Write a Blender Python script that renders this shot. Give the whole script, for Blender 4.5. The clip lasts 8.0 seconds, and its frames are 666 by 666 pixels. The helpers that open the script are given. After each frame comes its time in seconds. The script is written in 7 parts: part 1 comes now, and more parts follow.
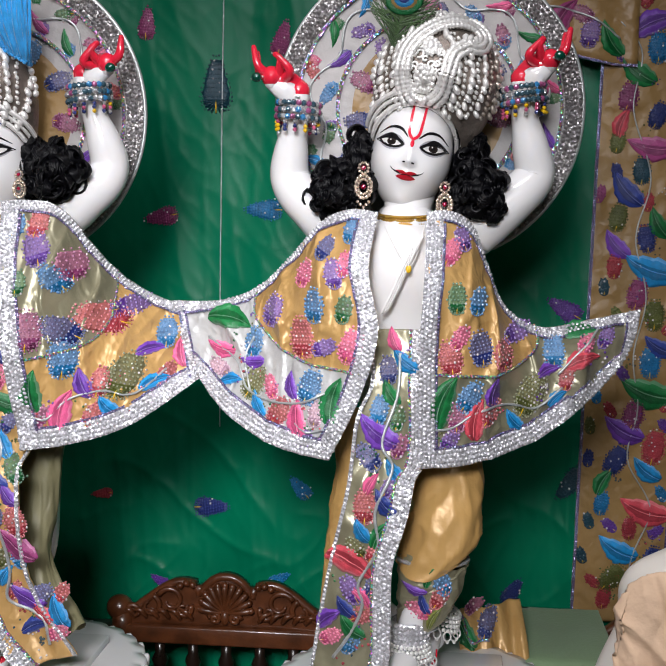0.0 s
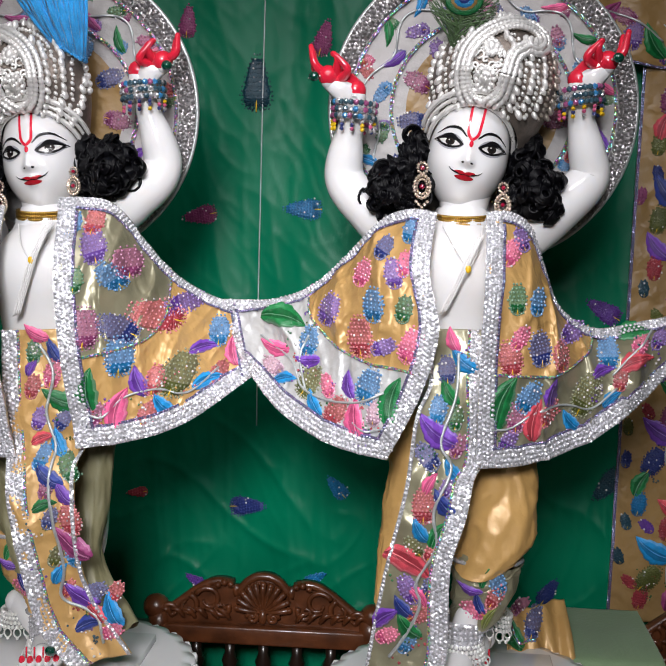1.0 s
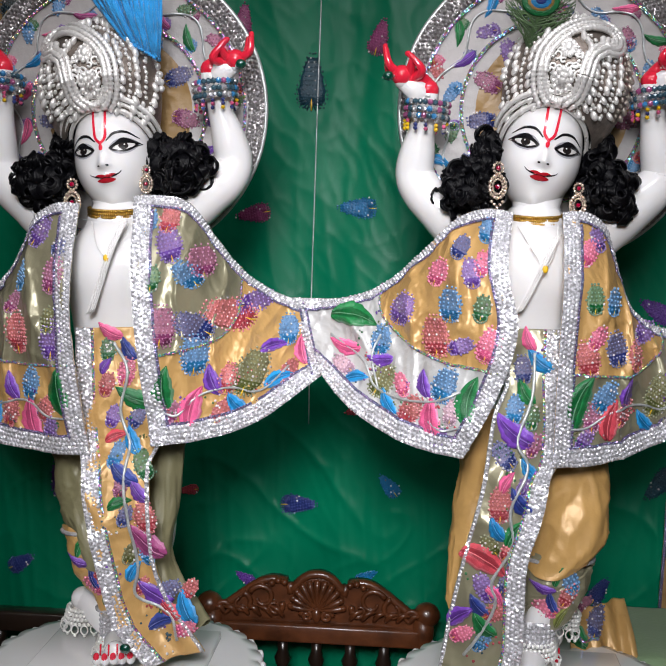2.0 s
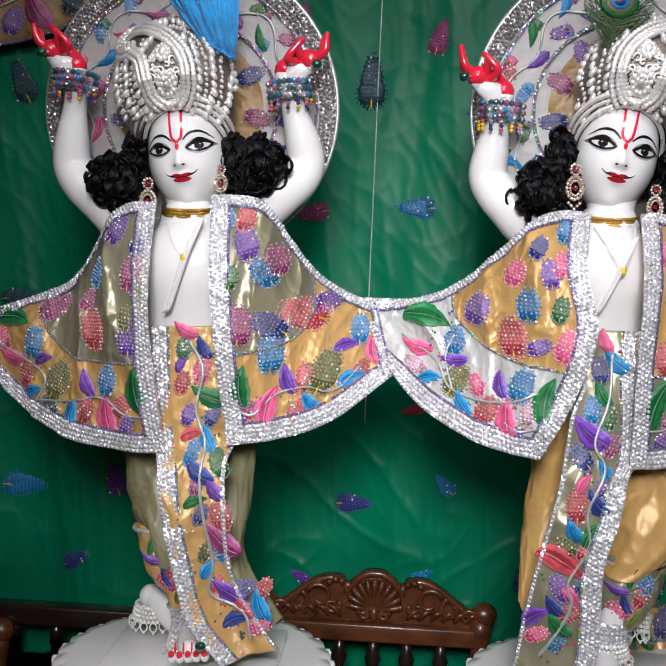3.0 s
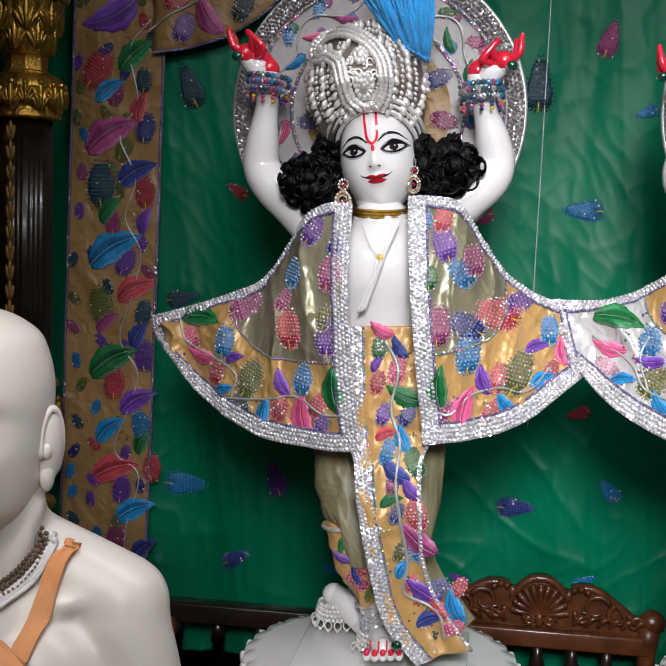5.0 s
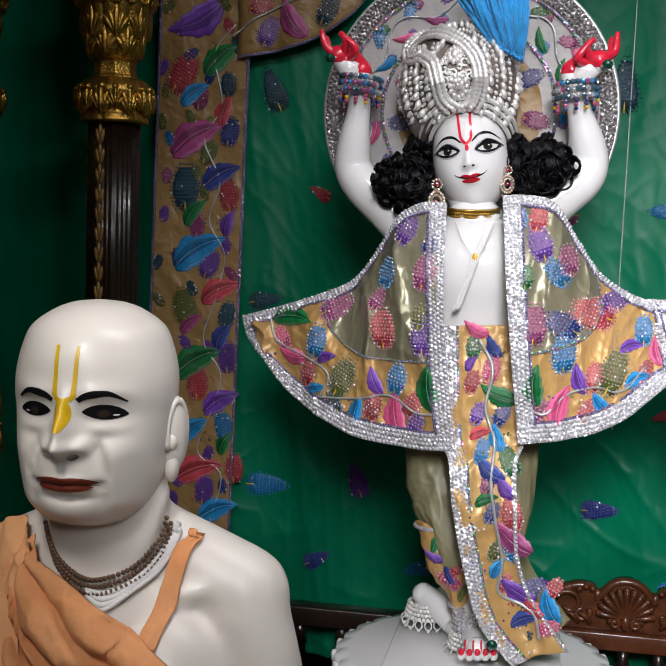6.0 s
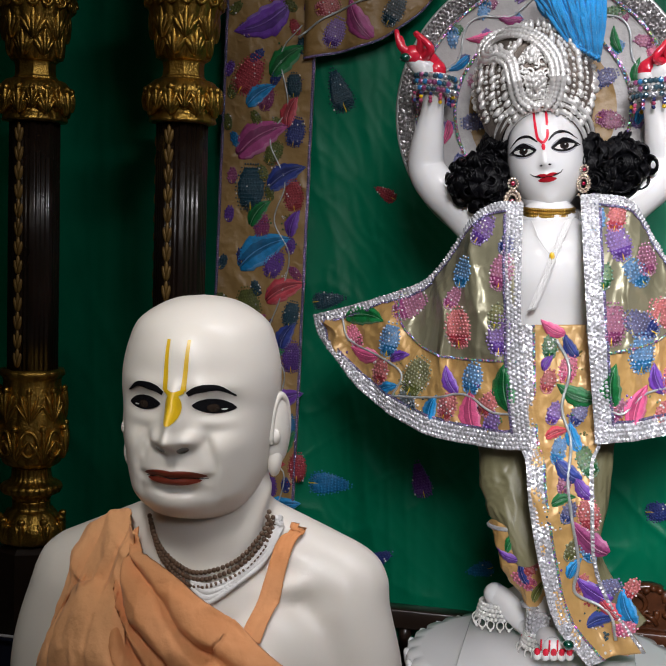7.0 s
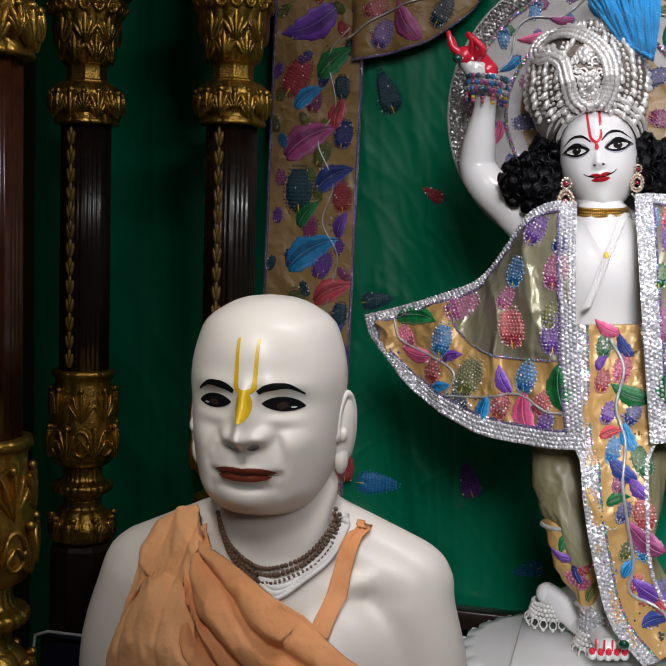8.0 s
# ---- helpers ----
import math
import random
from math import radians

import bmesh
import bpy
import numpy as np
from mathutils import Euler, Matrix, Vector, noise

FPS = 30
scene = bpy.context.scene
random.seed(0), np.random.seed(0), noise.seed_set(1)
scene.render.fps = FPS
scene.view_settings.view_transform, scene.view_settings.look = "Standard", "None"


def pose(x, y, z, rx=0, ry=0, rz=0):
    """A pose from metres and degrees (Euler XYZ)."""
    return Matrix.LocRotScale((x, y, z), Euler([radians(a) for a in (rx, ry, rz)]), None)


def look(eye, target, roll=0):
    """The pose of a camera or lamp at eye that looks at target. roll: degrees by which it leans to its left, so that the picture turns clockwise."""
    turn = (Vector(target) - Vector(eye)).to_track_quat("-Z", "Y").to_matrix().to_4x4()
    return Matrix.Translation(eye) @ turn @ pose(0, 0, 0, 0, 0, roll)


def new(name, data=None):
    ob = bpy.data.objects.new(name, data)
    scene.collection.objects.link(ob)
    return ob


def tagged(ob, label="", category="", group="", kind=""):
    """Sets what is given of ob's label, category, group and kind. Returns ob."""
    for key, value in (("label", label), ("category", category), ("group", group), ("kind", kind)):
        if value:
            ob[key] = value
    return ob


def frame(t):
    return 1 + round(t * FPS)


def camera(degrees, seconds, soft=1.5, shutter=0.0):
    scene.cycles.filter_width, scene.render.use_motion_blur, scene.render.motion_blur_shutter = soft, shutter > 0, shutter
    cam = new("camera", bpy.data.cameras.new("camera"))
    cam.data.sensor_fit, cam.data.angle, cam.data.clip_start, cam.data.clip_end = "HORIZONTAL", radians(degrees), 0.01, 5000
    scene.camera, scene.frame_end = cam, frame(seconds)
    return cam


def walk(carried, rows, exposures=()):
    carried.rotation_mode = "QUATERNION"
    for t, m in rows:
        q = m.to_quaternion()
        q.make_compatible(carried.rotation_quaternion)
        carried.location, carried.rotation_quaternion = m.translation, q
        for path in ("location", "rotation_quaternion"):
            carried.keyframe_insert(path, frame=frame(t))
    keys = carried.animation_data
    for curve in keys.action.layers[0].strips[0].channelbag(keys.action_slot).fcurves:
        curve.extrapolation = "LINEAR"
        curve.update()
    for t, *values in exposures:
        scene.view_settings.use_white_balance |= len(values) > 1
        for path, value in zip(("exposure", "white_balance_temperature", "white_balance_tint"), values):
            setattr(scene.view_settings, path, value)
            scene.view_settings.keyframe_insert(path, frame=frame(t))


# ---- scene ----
cam = camera(33.0, 8.0, soft=1.4)
ROWS = [
    (0.0, 0.0560, -2.0001, 1.7663, 84.254, -0.842, 5.536),
    (0.5, -0.0114, -2.0062, 1.7647, 84.263, -1.041, 4.897),
    (1.0, -0.0700, -2.0121, 1.7616, 84.304, -1.296, 4.850),
    (1.5, -0.1464, -2.0202, 1.7600, 84.272, -1.528, 4.495),
    (3.0, -0.3388, -2.0419, 1.7626, 84.039, -1.916, 4.854),
    (3.5, -0.4061, -2.0462, 1.7606, 84.017, -2.026, 5.450),
    (4.0, -0.4585, -2.0568, 1.7548, 84.124, -1.956, 6.395),
    (4.5, -0.5113, -2.0659, 1.7471, 84.264, -1.973, 7.344),
    (6.0, -0.6369, -2.1011, 1.7195, 84.775, -1.837, 11.044),
    (6.5, -0.6708, -2.1109, 1.7110, 84.916, -1.853, 12.055),
    (7.0, -0.7126, -2.1245, 1.7094, 84.877, -1.910, 12.718),
    (7.5, -0.7365, -2.1394, 1.7092, 84.850, -1.857, 13.514),
    (8.0, -0.7458, -2.1462, 1.7064, 84.907, -1.679, 14.405),
]
walk(cam, [(t, pose(*r)) for t, *r in ROWS])

# ---- light ----
world = bpy.data.worlds.new("hall")
scene.world = world
world.use_nodes = True
world.node_tree.nodes["Background"].inputs[0].default_value = (0.9, 0.95, 1.0, 1)
world.node_tree.nodes["Background"].inputs[1].default_value = 0.04
scene.view_settings.exposure = 0.0


def area(name, eye, target, power, sx, sy, col):
    d = bpy.data.lights.new(name, "AREA")
    d.shape, d.size, d.size_y, d.energy, d.color = "RECTANGLE", sx, sy, power, col
    ob = new(name, d)
    ob.matrix_world = look(eye, target)
    return ob


def spot(name, eye, target, power, cone, blend, size, col):
    d = bpy.data.lights.new(name, "SPOT")
    d.spot_size, d.spot_blend, d.energy, d.shadow_soft_size, d.color = radians(cone), blend, power, size, col
    ob = new(name, d)
    ob.matrix_world = look(eye, target)
    return ob


spot("altar_spot", (-0.25, -2.75, 2.62), (-0.06, 0.1, 1.46), 265, 36, 0.85, 0.4, (0.96, 0.95, 0.985))
spot("altar_spot", (-0.38, -2.75, 2.62), (-0.68, 0.1, 1.43), 250, 34, 0.85, 0.4, (0.96, 0.95, 0.985))
# Unseen strip lamp overhead, added to lift the dark shadows on the curtain.
area("tube_light", (-0.2, -1.1, 3.1), (-0.3, 0.3, 1.1), 17, 1.3, 0.12, (0.97, 0.95, 1.0))
spot("bust_spot", (-1.02, -2.4, 3.0), (-1.17, -0.90, 1.50), 68, 21, 1.0, 0.14, (1.0, 0.965, 0.93))
# Dim warm fill, an added unseen source for the columns at the left.
area("warm_panel", (-1.75, -2.3, 3.1), (-1.7, 0.3, 1.4), 3.5, 0.5, 0.3, (1.0, 0.93, 0.82))

# ---- materials ----


def mat(name, col, rough=0.5, metal=0.0, var=0.15, scale=40.0, bump=0.0, bscale=200.0, col2=None, sheen=0.0, coat=0.0, sss=0.0, spec=0.5, rand=0.0, crease=None):
    m = bpy.data.materials.new(name)
    m.use_nodes = True
    nt = m.node_tree
    b = nt.nodes["Principled BSDF"]
    L = nt.links.new
    tc = nt.nodes.new("ShaderNodeTexCoord")
    n1 = nt.nodes.new("ShaderNodeTexNoise")
    n1.inputs["Scale"].default_value = scale
    n1.inputs["Detail"].default_value = 6
    n2 = nt.nodes.new("ShaderNodeTexNoise")
    n2.inputs["Scale"].default_value = scale * 0.17
    n2.inputs["Detail"].default_value = 3
    for n in (n1, n2):
        L(tc.outputs["Object"], n.inputs["Vector"])
    mx = nt.nodes.new("ShaderNodeMath")
    mx.operation = "ADD"
    L(n1.outputs["Fac"], mx.inputs[0])
    L(n2.outputs["Fac"], mx.inputs[1])
    src = mx.outputs[0]
    if rand:
        oi = nt.nodes.new("ShaderNodeObjectInfo")
        ml = nt.nodes.new("ShaderNodeMath")
        ml.operation = "MULTIPLY_ADD"
        ml.inputs[1].default_value = rand
        L(oi.outputs["Random"], ml.inputs[0])
        L(src, ml.inputs[2])
        src = ml.outputs[0]
    rp = nt.nodes.new("ShaderNodeValToRGB")
    c2 = col2 or tuple(min(1, c * (1 + var)) for c in col)
    c1 = tuple(c * (1 - var) for c in col)
    rp.color_ramp.elements[0].position, rp.color_ramp.elements[1].position = 0.35, 0.7
    rp.color_ramp.elements[0].color, rp.color_ramp.elements[1].color = (*c1, 1), (*c2, 1)
    hv = nt.nodes.new("ShaderNodeMath")
    hv.operation = "MULTIPLY"
    hv.inputs[1].default_value = 0.5
    L(src, hv.inputs[0])
    L(hv.outputs[0], rp.inputs[0])
    L(rp.outputs[0], b.inputs["Base Color"])
    rr = nt.nodes.new("ShaderNodeMapRange")
    rr.inputs["To Min"].default_value, rr.inputs["To Max"].default_value = max(0.02, rough - 0.08), min(1, rough + 0.1)
    L(n2.outputs["Fac"], rr.inputs["Value"])
    L(rr.outputs[0], b.inputs["Roughness"])
    b.inputs["Metallic"].default_value = metal
    b.inputs["Specular IOR Level"].default_value = spec
    b.inputs["Sheen Weight"].default_value = sheen
    b.inputs["Coat Weight"].default_value = coat
    b.inputs["Coat Roughness"].default_value = 0.12
    if sss:
        b.inputs["Subsurface Weight"].default_value = sss
        b.inputs["Subsurface Radius"].default_value = (0.012, 0.01, 0.008)
        b.inputs["Subsurface Scale"].default_value = 0.6
    if bump:
        n3 = nt.nodes.new("ShaderNodeTexNoise")
        n3.inputs["Scale"].default_value = bscale
        n3.inputs["Detail"].default_value = 4
        L(tc.outputs["Object"], n3.inputs["Vector"])
        bp = nt.nodes.new("ShaderNodeBump")
        bp.inputs["Strength"].default_value = bump
        bp.inputs["Distance"].default_value = 0.004
        L(n3.outputs["Fac"], bp.inputs["Height"])
        L(bp.outputs[0], b.inputs["Normal"])
        if crease:
            # sharp folds of thin cloth at two sizes: scale, depth in metres, stretch along z
            last = bp
            for k, dep in ((1.0, 1.0), (2.7, 0.32)):
                mpn = nt.nodes.new("ShaderNodeMapping")
                mpn.inputs["Rotation"].default_value = (0, 0.5 if k > 1 else -0.25, 0)
                mpn.inputs["Scale"].default_value = (1, 1, crease[2])
                L(tc.outputs["Object"], mpn.inputs["Vector"])
                rn = nt.nodes.new("ShaderNodeTexNoise")
                rn.noise_type = "RIDGED_MULTIFRACTAL"
                rn.inputs["Scale"].default_value = crease[0] * k
                rn.inputs["Detail"].default_value = 2.5
                rn.inputs["Distortion"].default_value = 0.35
                L(mpn.outputs[0], rn.inputs["Vector"])
                cb = nt.nodes.new("ShaderNodeBump")
                cb.inputs["Strength"].default_value = 1.0
                cb.inputs["Distance"].default_value = crease[1] * dep
                L(rn.outputs["Fac"], cb.inputs["Height"])
                L(last.outputs[0], cb.inputs["Normal"])
                last = cb
            L(last.outputs[0], b.inputs["Normal"])
    return m


def glitter(name, tint, rough=0.22, cell=260.0, hue=0.0, tilt=0.75, metal=0.7):
    """Sequins and cut stones: small facets, each tilted its own way."""
    m = bpy.data.materials.new(name)
    m.use_nodes = True
    nt = m.node_tree
    b = nt.nodes["Principled BSDF"]
    L = nt.links.new
    tc = nt.nodes.new("ShaderNodeTexCoord")
    vo = nt.nodes.new("ShaderNodeTexVoronoi")
    vo.inputs["Scale"].default_value = cell
    L(tc.outputs["Object"], vo.inputs["Vector"])
    geo = nt.nodes.new("ShaderNodeNewGeometry")
    sub = nt.nodes.new("ShaderNodeVectorMath")
    sub.operation = "SUBTRACT"
    sub.inputs[1].default_value = (0.5, 0.5, 0.5)
    L(vo.outputs["Color"], sub.inputs[0])
    sc = nt.nodes.new("ShaderNodeVectorMath")
    sc.operation = "SCALE"
    sc.inputs["Scale"].default_value = tilt
    L(sub.outputs[0], sc.inputs[0])
    ad = nt.nodes.new("ShaderNodeVectorMath")
    ad.operation = "ADD"
    L(geo.outputs["Normal"], ad.inputs[0])
    L(sc.outputs[0], ad.inputs[1])
    nm = nt.nodes.new("ShaderNodeVectorMath")
    nm.operation = "NORMALIZE"
    L(ad.outputs[0], nm.inputs[0])
    L(nm.outputs[0], b.inputs["Normal"])
    hs = nt.nodes.new("ShaderNodeHueSaturation")
    hs.inputs["Color"].default_value = (*tint, 1)
    mp = nt.nodes.new("ShaderNodeMapRange")
    mp.inputs["To Min"].default_value, mp.inputs["To Max"].default_value = 0.5 - hue, 0.5 + hue
    sp = nt.nodes.new("ShaderNodeSeparateColor")
    L(vo.outputs["Color"], sp.inputs[0])
    L(sp.outputs[0], mp.inputs["Value"])
    L(mp.outputs[0], hs.inputs["Hue"])
    mv = nt.nodes.new("ShaderNodeMapRange")
    mv.inputs["To Min"].default_value, mv.inputs["To Max"].default_value = 0.6, 1.1
    L(sp.outputs[1], mv.inputs["Value"])
    L(mv.outputs[0], hs.inputs["Value"])
    L(hs.outputs[0], b.inputs["Base Color"])
    b.inputs["Metallic"].default_value = metal
    b.inputs["Roughness"].default_value = rough
    return m


M = {
    "marble": mat("marble", (0.80, 0.79, 0.79), 0.16, var=0.03, scale=9, sss=0.15, coat=0.5),
    "marble_old": mat("marble_old", (0.78, 0.735, 0.67), 0.36, var=0.05, scale=7, sss=0.15, coat=0.12, bump=0.05, bscale=60),
    "red_paint": mat("red_paint", (0.75, 0.02, 0.05), 0.14, var=0.1, coat=0.8),
    "dark_red_paint": mat("dark_red_paint", (0.38, 0.01, 0.02), 0.2, coat=0.6),
    "brown_lip": mat("brown_lip", (0.21, 0.035, 0.018), 0.4, var=0.2, scale=120),
    "black_paint": mat("black_paint", (0.008, 0.008, 0.01), 0.25, coat=0.4),
    "eye_white": mat("eye_white", (0.72, 0.70, 0.68), 0.15, coat=0.7),
    "iris": mat("iris", (0.035, 0.024, 0.018), 0.12, coat=0.8),
    "shade_paint": mat("shade_paint", (0.34, 0.34, 0.37), 0.3),
    "yellow_paint": mat("yellow_paint", (0.75, 0.47, 0.01), 0.35, var=0.15, scale=90),
    "hair": mat("hair", (0.002, 0.002, 0.003), 0.34, var=0.4, bump=0.1, bscale=500, spec=0.18),
    "silver": mat("silver", (0.95, 0.92, 0.89), 0.30, metal=0.45, var=0.10, scale=130, bump=0.2, bscale=420),
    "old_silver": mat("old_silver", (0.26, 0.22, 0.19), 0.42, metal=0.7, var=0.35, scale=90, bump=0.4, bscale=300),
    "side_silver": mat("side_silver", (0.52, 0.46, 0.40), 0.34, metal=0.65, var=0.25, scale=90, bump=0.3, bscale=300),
    "gold": mat("gold", (0.50, 0.30, 0.06), 0.33, metal=0.95, var=0.45, scale=45, bump=0.5, bscale=160),
    "trim": glitter("trim", (0.90, 0.90, 0.94), 0.24, 220, 0.04, 0.55, 0.6),
    "trim_dark": glitter("trim_dark", (0.42, 0.40, 0.40), 0.3, 260, 0.03, 0.9),
    "sequin": glitter("sequin", (0.25, 0.3, 0.85), 0.18, 420, 0.5, 0.7),
    "sequin_violet": glitter("sequin_violet", (0.30, 0.27, 0.48), 0.25, 500, 0.12, 0.7),
    "crystal": glitter("crystal", (0.92, 0.92, 0.95), 0.12, 420, 0.06, 0.8),
    "thread": mat("thread", (0.55, 0.58, 0.58), 0.35, metal=0.5, var=0.2, scale=300),
    "green_satin": mat("green_satin", (0.0, 0.160, 0.078), 0.36, var=0.18, scale=5, spec=0.17, sheen=0.0, bump=0.10, bscale=700, crease=(4.5, 0.016, 0.5)),
    "gold_silk": mat("gold_silk", (0.54, 0.325, 0.115), 0.36, var=0.16, scale=16, metal=0.15, spec=0.6, bump=0.25, bscale=70, crease=(22, 0.009, 0.7)),
    "gold_satin": mat("gold_satin", (0.52, 0.31, 0.105), 0.36, var=0.18, scale=16, metal=0.1, spec=0.55, bump=0.2, bscale=90, crease=(9, 0.006, 0.5)),
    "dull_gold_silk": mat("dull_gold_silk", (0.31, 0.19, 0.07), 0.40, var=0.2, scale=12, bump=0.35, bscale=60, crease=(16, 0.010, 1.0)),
    "halo_silk": mat("halo_silk", (0.40, 0.38, 0.37), 0.48, var=0.2, scale=20, metal=0.05, bump=0.5, bscale=60),
    "pearl": mat("pearl", (0.70, 0.66, 0.66), 0.18, var=0.1, coat=0.8),
    "silver_silk": mat("silver_silk", (0.52, 0.52, 0.51), 0.36, var=0.1, scale=16, metal=0.1, spec=0.6, bump=0.25, bscale=70, crease=(22, 0.009, 0.7)),
    "olive_silk": mat("olive_silk", (0.28, 0.262, 0.17), 0.29, var=0.12, scale=14, metal=0.35, spec=0.6, bump=0.22, bscale=70, crease=(13, 0.016, 0.45)),
    "olive_satin": mat("olive_satin", (0.20, 0.185, 0.10), 0.40, var=0.14, scale=14, spec=0.5, bump=0.2, bscale=70, crease=(9, 0.014, 0.6)),
    "white_cotton": mat("white_cotton", (0.8, 0.79, 0.78), 0.7, var=0.05, bump=0.4, bscale=300),
    "orange_cotton": mat("orange_cotton", (0.80, 0.30, 0.095), 0.8, var=0.14, scale=14, sheen=0.08, bump=0.3, bscale=160, crease=(16, 0.016, 0.6), col2=(0.88, 0.42, 0.19)),
    "pale_orange": mat("pale_orange", (0.88, 0.44, 0.20), 0.8, var=0.1, scale=14, sheen=0.08, bump=0.3, bscale=160, crease=(16, 0.016, 0.6)),
    "peach_cotton": mat("peach_cotton", (0.88, 0.62, 0.42), 0.8, var=0.08, scale=14, sheen=0.08, bump=0.3, bscale=160, crease=(14, 0.008, 0.6)),
    "pale_green": mat("pale_green", (0.20, 0.30, 0.16), 0.75, var=0.1, scale=10, sheen=0.2, bump=0.3, bscale=120),
    "walnut": mat("walnut", (0.105, 0.032, 0.011), 0.32, var=0.6, scale=30, coat=0.3, bump=0.2, bscale=120),
    "dark_wood": mat("dark_wood", (0.016, 0.009, 0.006), 0.28, var=0.4, scale=30, coat=0.4, bump=0.15, bscale=90),
    "red_wood": mat("red_wood", (0.07, 0.018, 0.006), 0.3, var=0.4, scale=25, coat=0.3),
    "dark_wall": mat("dark_wall", (0.03, 0.03, 0.027), 0.8, var=0.3, scale=5, bump=0.3, bscale=30),
    "plaster": mat("plaster", (0.55, 0.52, 0.47), 0.85, var=0.06, scale=4, bump=0.2, bscale=60),
    "floor_stone": mat("floor_stone", (0.28, 0.26, 0.23), 0.35, var=0.2, scale=6),
    "navy_vinyl": mat("navy_vinyl", (0.006, 0.008, 0.022), 0.5, var=0.2),
    "bead_wood": mat("bead_wood", (0.13, 0.075, 0.045), 0.5, var=0.3, scale=150),
    "blue_feather": mat("blue_feather", (0.0, 0.33, 0.80), 0.55, var=0.3, scale=60, sheen=0.6, bump=0.6, bscale=350),
    "green_feather": mat("green_feather", (0.045, 0.10, 0.025), 0.5, var=0.5, scale=70, sheen=0.3, bump=0.6, bscale=350),
    "bronze_feather": mat("bronze_feather", (0.23, 0.135, 0.035), 0.45, var=0.4, scale=70, metal=0.3),
    "ruby": mat("ruby", (0.30, 0.0, 0.03), 0.08, coat=1.0),
    "emerald": mat("emerald", (0.0, 0.05, 0.03), 0.08, coat=1.0),
}
# silk threads and glass beads of the needlework, by colour letter
for k, c in dict(g=(0.004, 0.14, 0.035), b=(0.008, 0.20, 0.46), n=(0.016, 0.035, 0.20), v=(0.13, 0.04, 0.32), p=(0.68, 0.10, 0.24), r=(0.46, 0.05, 0.07), m=(0.30, 0.05, 0.17), o=(0.13, 0.15, 0.03), t=(0.01, 0.065, 0.10), w=(0.55, 0.34, 0.44)).items():
    M["silk_" + k] = mat("silk_" + k, tuple(x * 0.62 for x in c), 0.34, var=0.35, scale=90, bump=0.35, bscale=420, rand=0.25, spec=0.4)
    M["light_" + k] = mat("light_" + k, tuple(min(1, x * 1.15 + 0.006) for x in c), 0.34, var=0.35, scale=90, bump=0.35, bscale=420, rand=0.25, spec=0.4)
    M["pale_" + k] = mat("pale_" + k, tuple(min(1, x * 1.3 + 0.11) for x in c), 0.34, var=0.2, scale=90, bump=0.35, bscale=420, rand=0.2, spec=0.4)
    M["wash_" + k] = mat("wash_" + k, tuple(min(1, x * 0.6 + y) for x, y in zip(c, (0.10, 0.08, 0.06))), 0.36, var=0.45, scale=130, bump=0.35, bscale=420, rand=0.25, spec=0.4)
    M["bead_" + k] = mat("bead_" + k, tuple(min(1, x * 0.8 + 0.03) for x in c), 0.14, var=0.3, scale=90, coat=0.8, metal=0.15, rand=0.3)
    M["pearl_" + k] = mat("pearl_" + k, tuple(min(1, x * 0.9 + 0.17) for x in c), 0.10, var=0.2, scale=90, coat=0.9, metal=0.1, rand=0.3)

# ---- mesh tools ----


def thing(name, base, label, category, group="", kind=""):
    ob = new(name)
    ob.empty_display_size = 0.05
    ob.matrix_world = Matrix.Translation(base)
    ob["base"] = [float(v) for v in base]
    return tagged(ob, label, category, group, kind)


def root_of(ob):
    while ob.parent:
        ob = ob.parent
    return ob


def part(name, bm, material, parent=None, label="", smooth=True, kind=""):
    me = bpy.data.meshes.new(name)
    bmesh.ops.recalc_face_normals(bm, faces=bm.faces[:])
    bm.to_mesh(me)
    bm.free()
    for m in (material if isinstance(material, (list, tuple)) else [material]):
        me.materials.append(M[m])
    if smooth:
        me.polygons.foreach_set("use_smooth", [True] * len(me.polygons))
    ob = new(name, me)
    if parent:
        ob.parent = parent
        ob.matrix_parent_inverse = Matrix.Identity(4) if parent.parent else Matrix.Translation(-Vector(parent["base"]))
    if label:
        ob["label"] = label
    if kind:
        ob["kind"] = kind
    return ob


def spline(pts, n):
    """n + 1 points along a Catmull-Rom curve."""
    P = [Vector(p) for p in pts]
    if len(P) == 2:
        return [P[0].lerp(P[1], i / n) for i in range(n + 1)]
    Q = [2 * P[0] - P[1]] + P + [2 * P[-1] - P[-2]]
    dist = [0.0]
    for a, b in zip(P, P[1:]):
        dist.append(dist[-1] + max((b - a).length, 1e-6))
    out = []
    for i in range(n + 1):
        s = dist[-1] * i / n
        k = 0
        while k < len(P) - 2 and s > dist[k + 1]:
            k += 1
        f = (s - dist[k]) / (dist[k + 1] - dist[k])
        a, b, c, d = Q[k:k + 4]
        out.append(0.5 * (2 * b + (c - a) * f + (2 * a - 5 * b + 4 * c - d) * f * f + (3 * b - 3 * c + d - a) * f ** 3))
    return out


def even(vals, n):
    """n + 1 steps through a table of values, smooth and evenly spread over its rows."""
    V = [Vector(v) for v in vals]
    V = [2 * V[0] - V[1]] + V + [2 * V[-1] - V[-2]]
    out = []
    for i in range(n + 1):
        w = (len(vals) - 1) * i / n
        k = min(int(w), len(vals) - 2)
        f = w - k
        a, b, c, d = V[k:k + 4]
        out.append(0.5 * (2 * b + (c - a) * f + (2 * a - 5 * b + 4 * c - d) * f * f + (3 * b - 3 * c + d - a) * f ** 3))
    return out


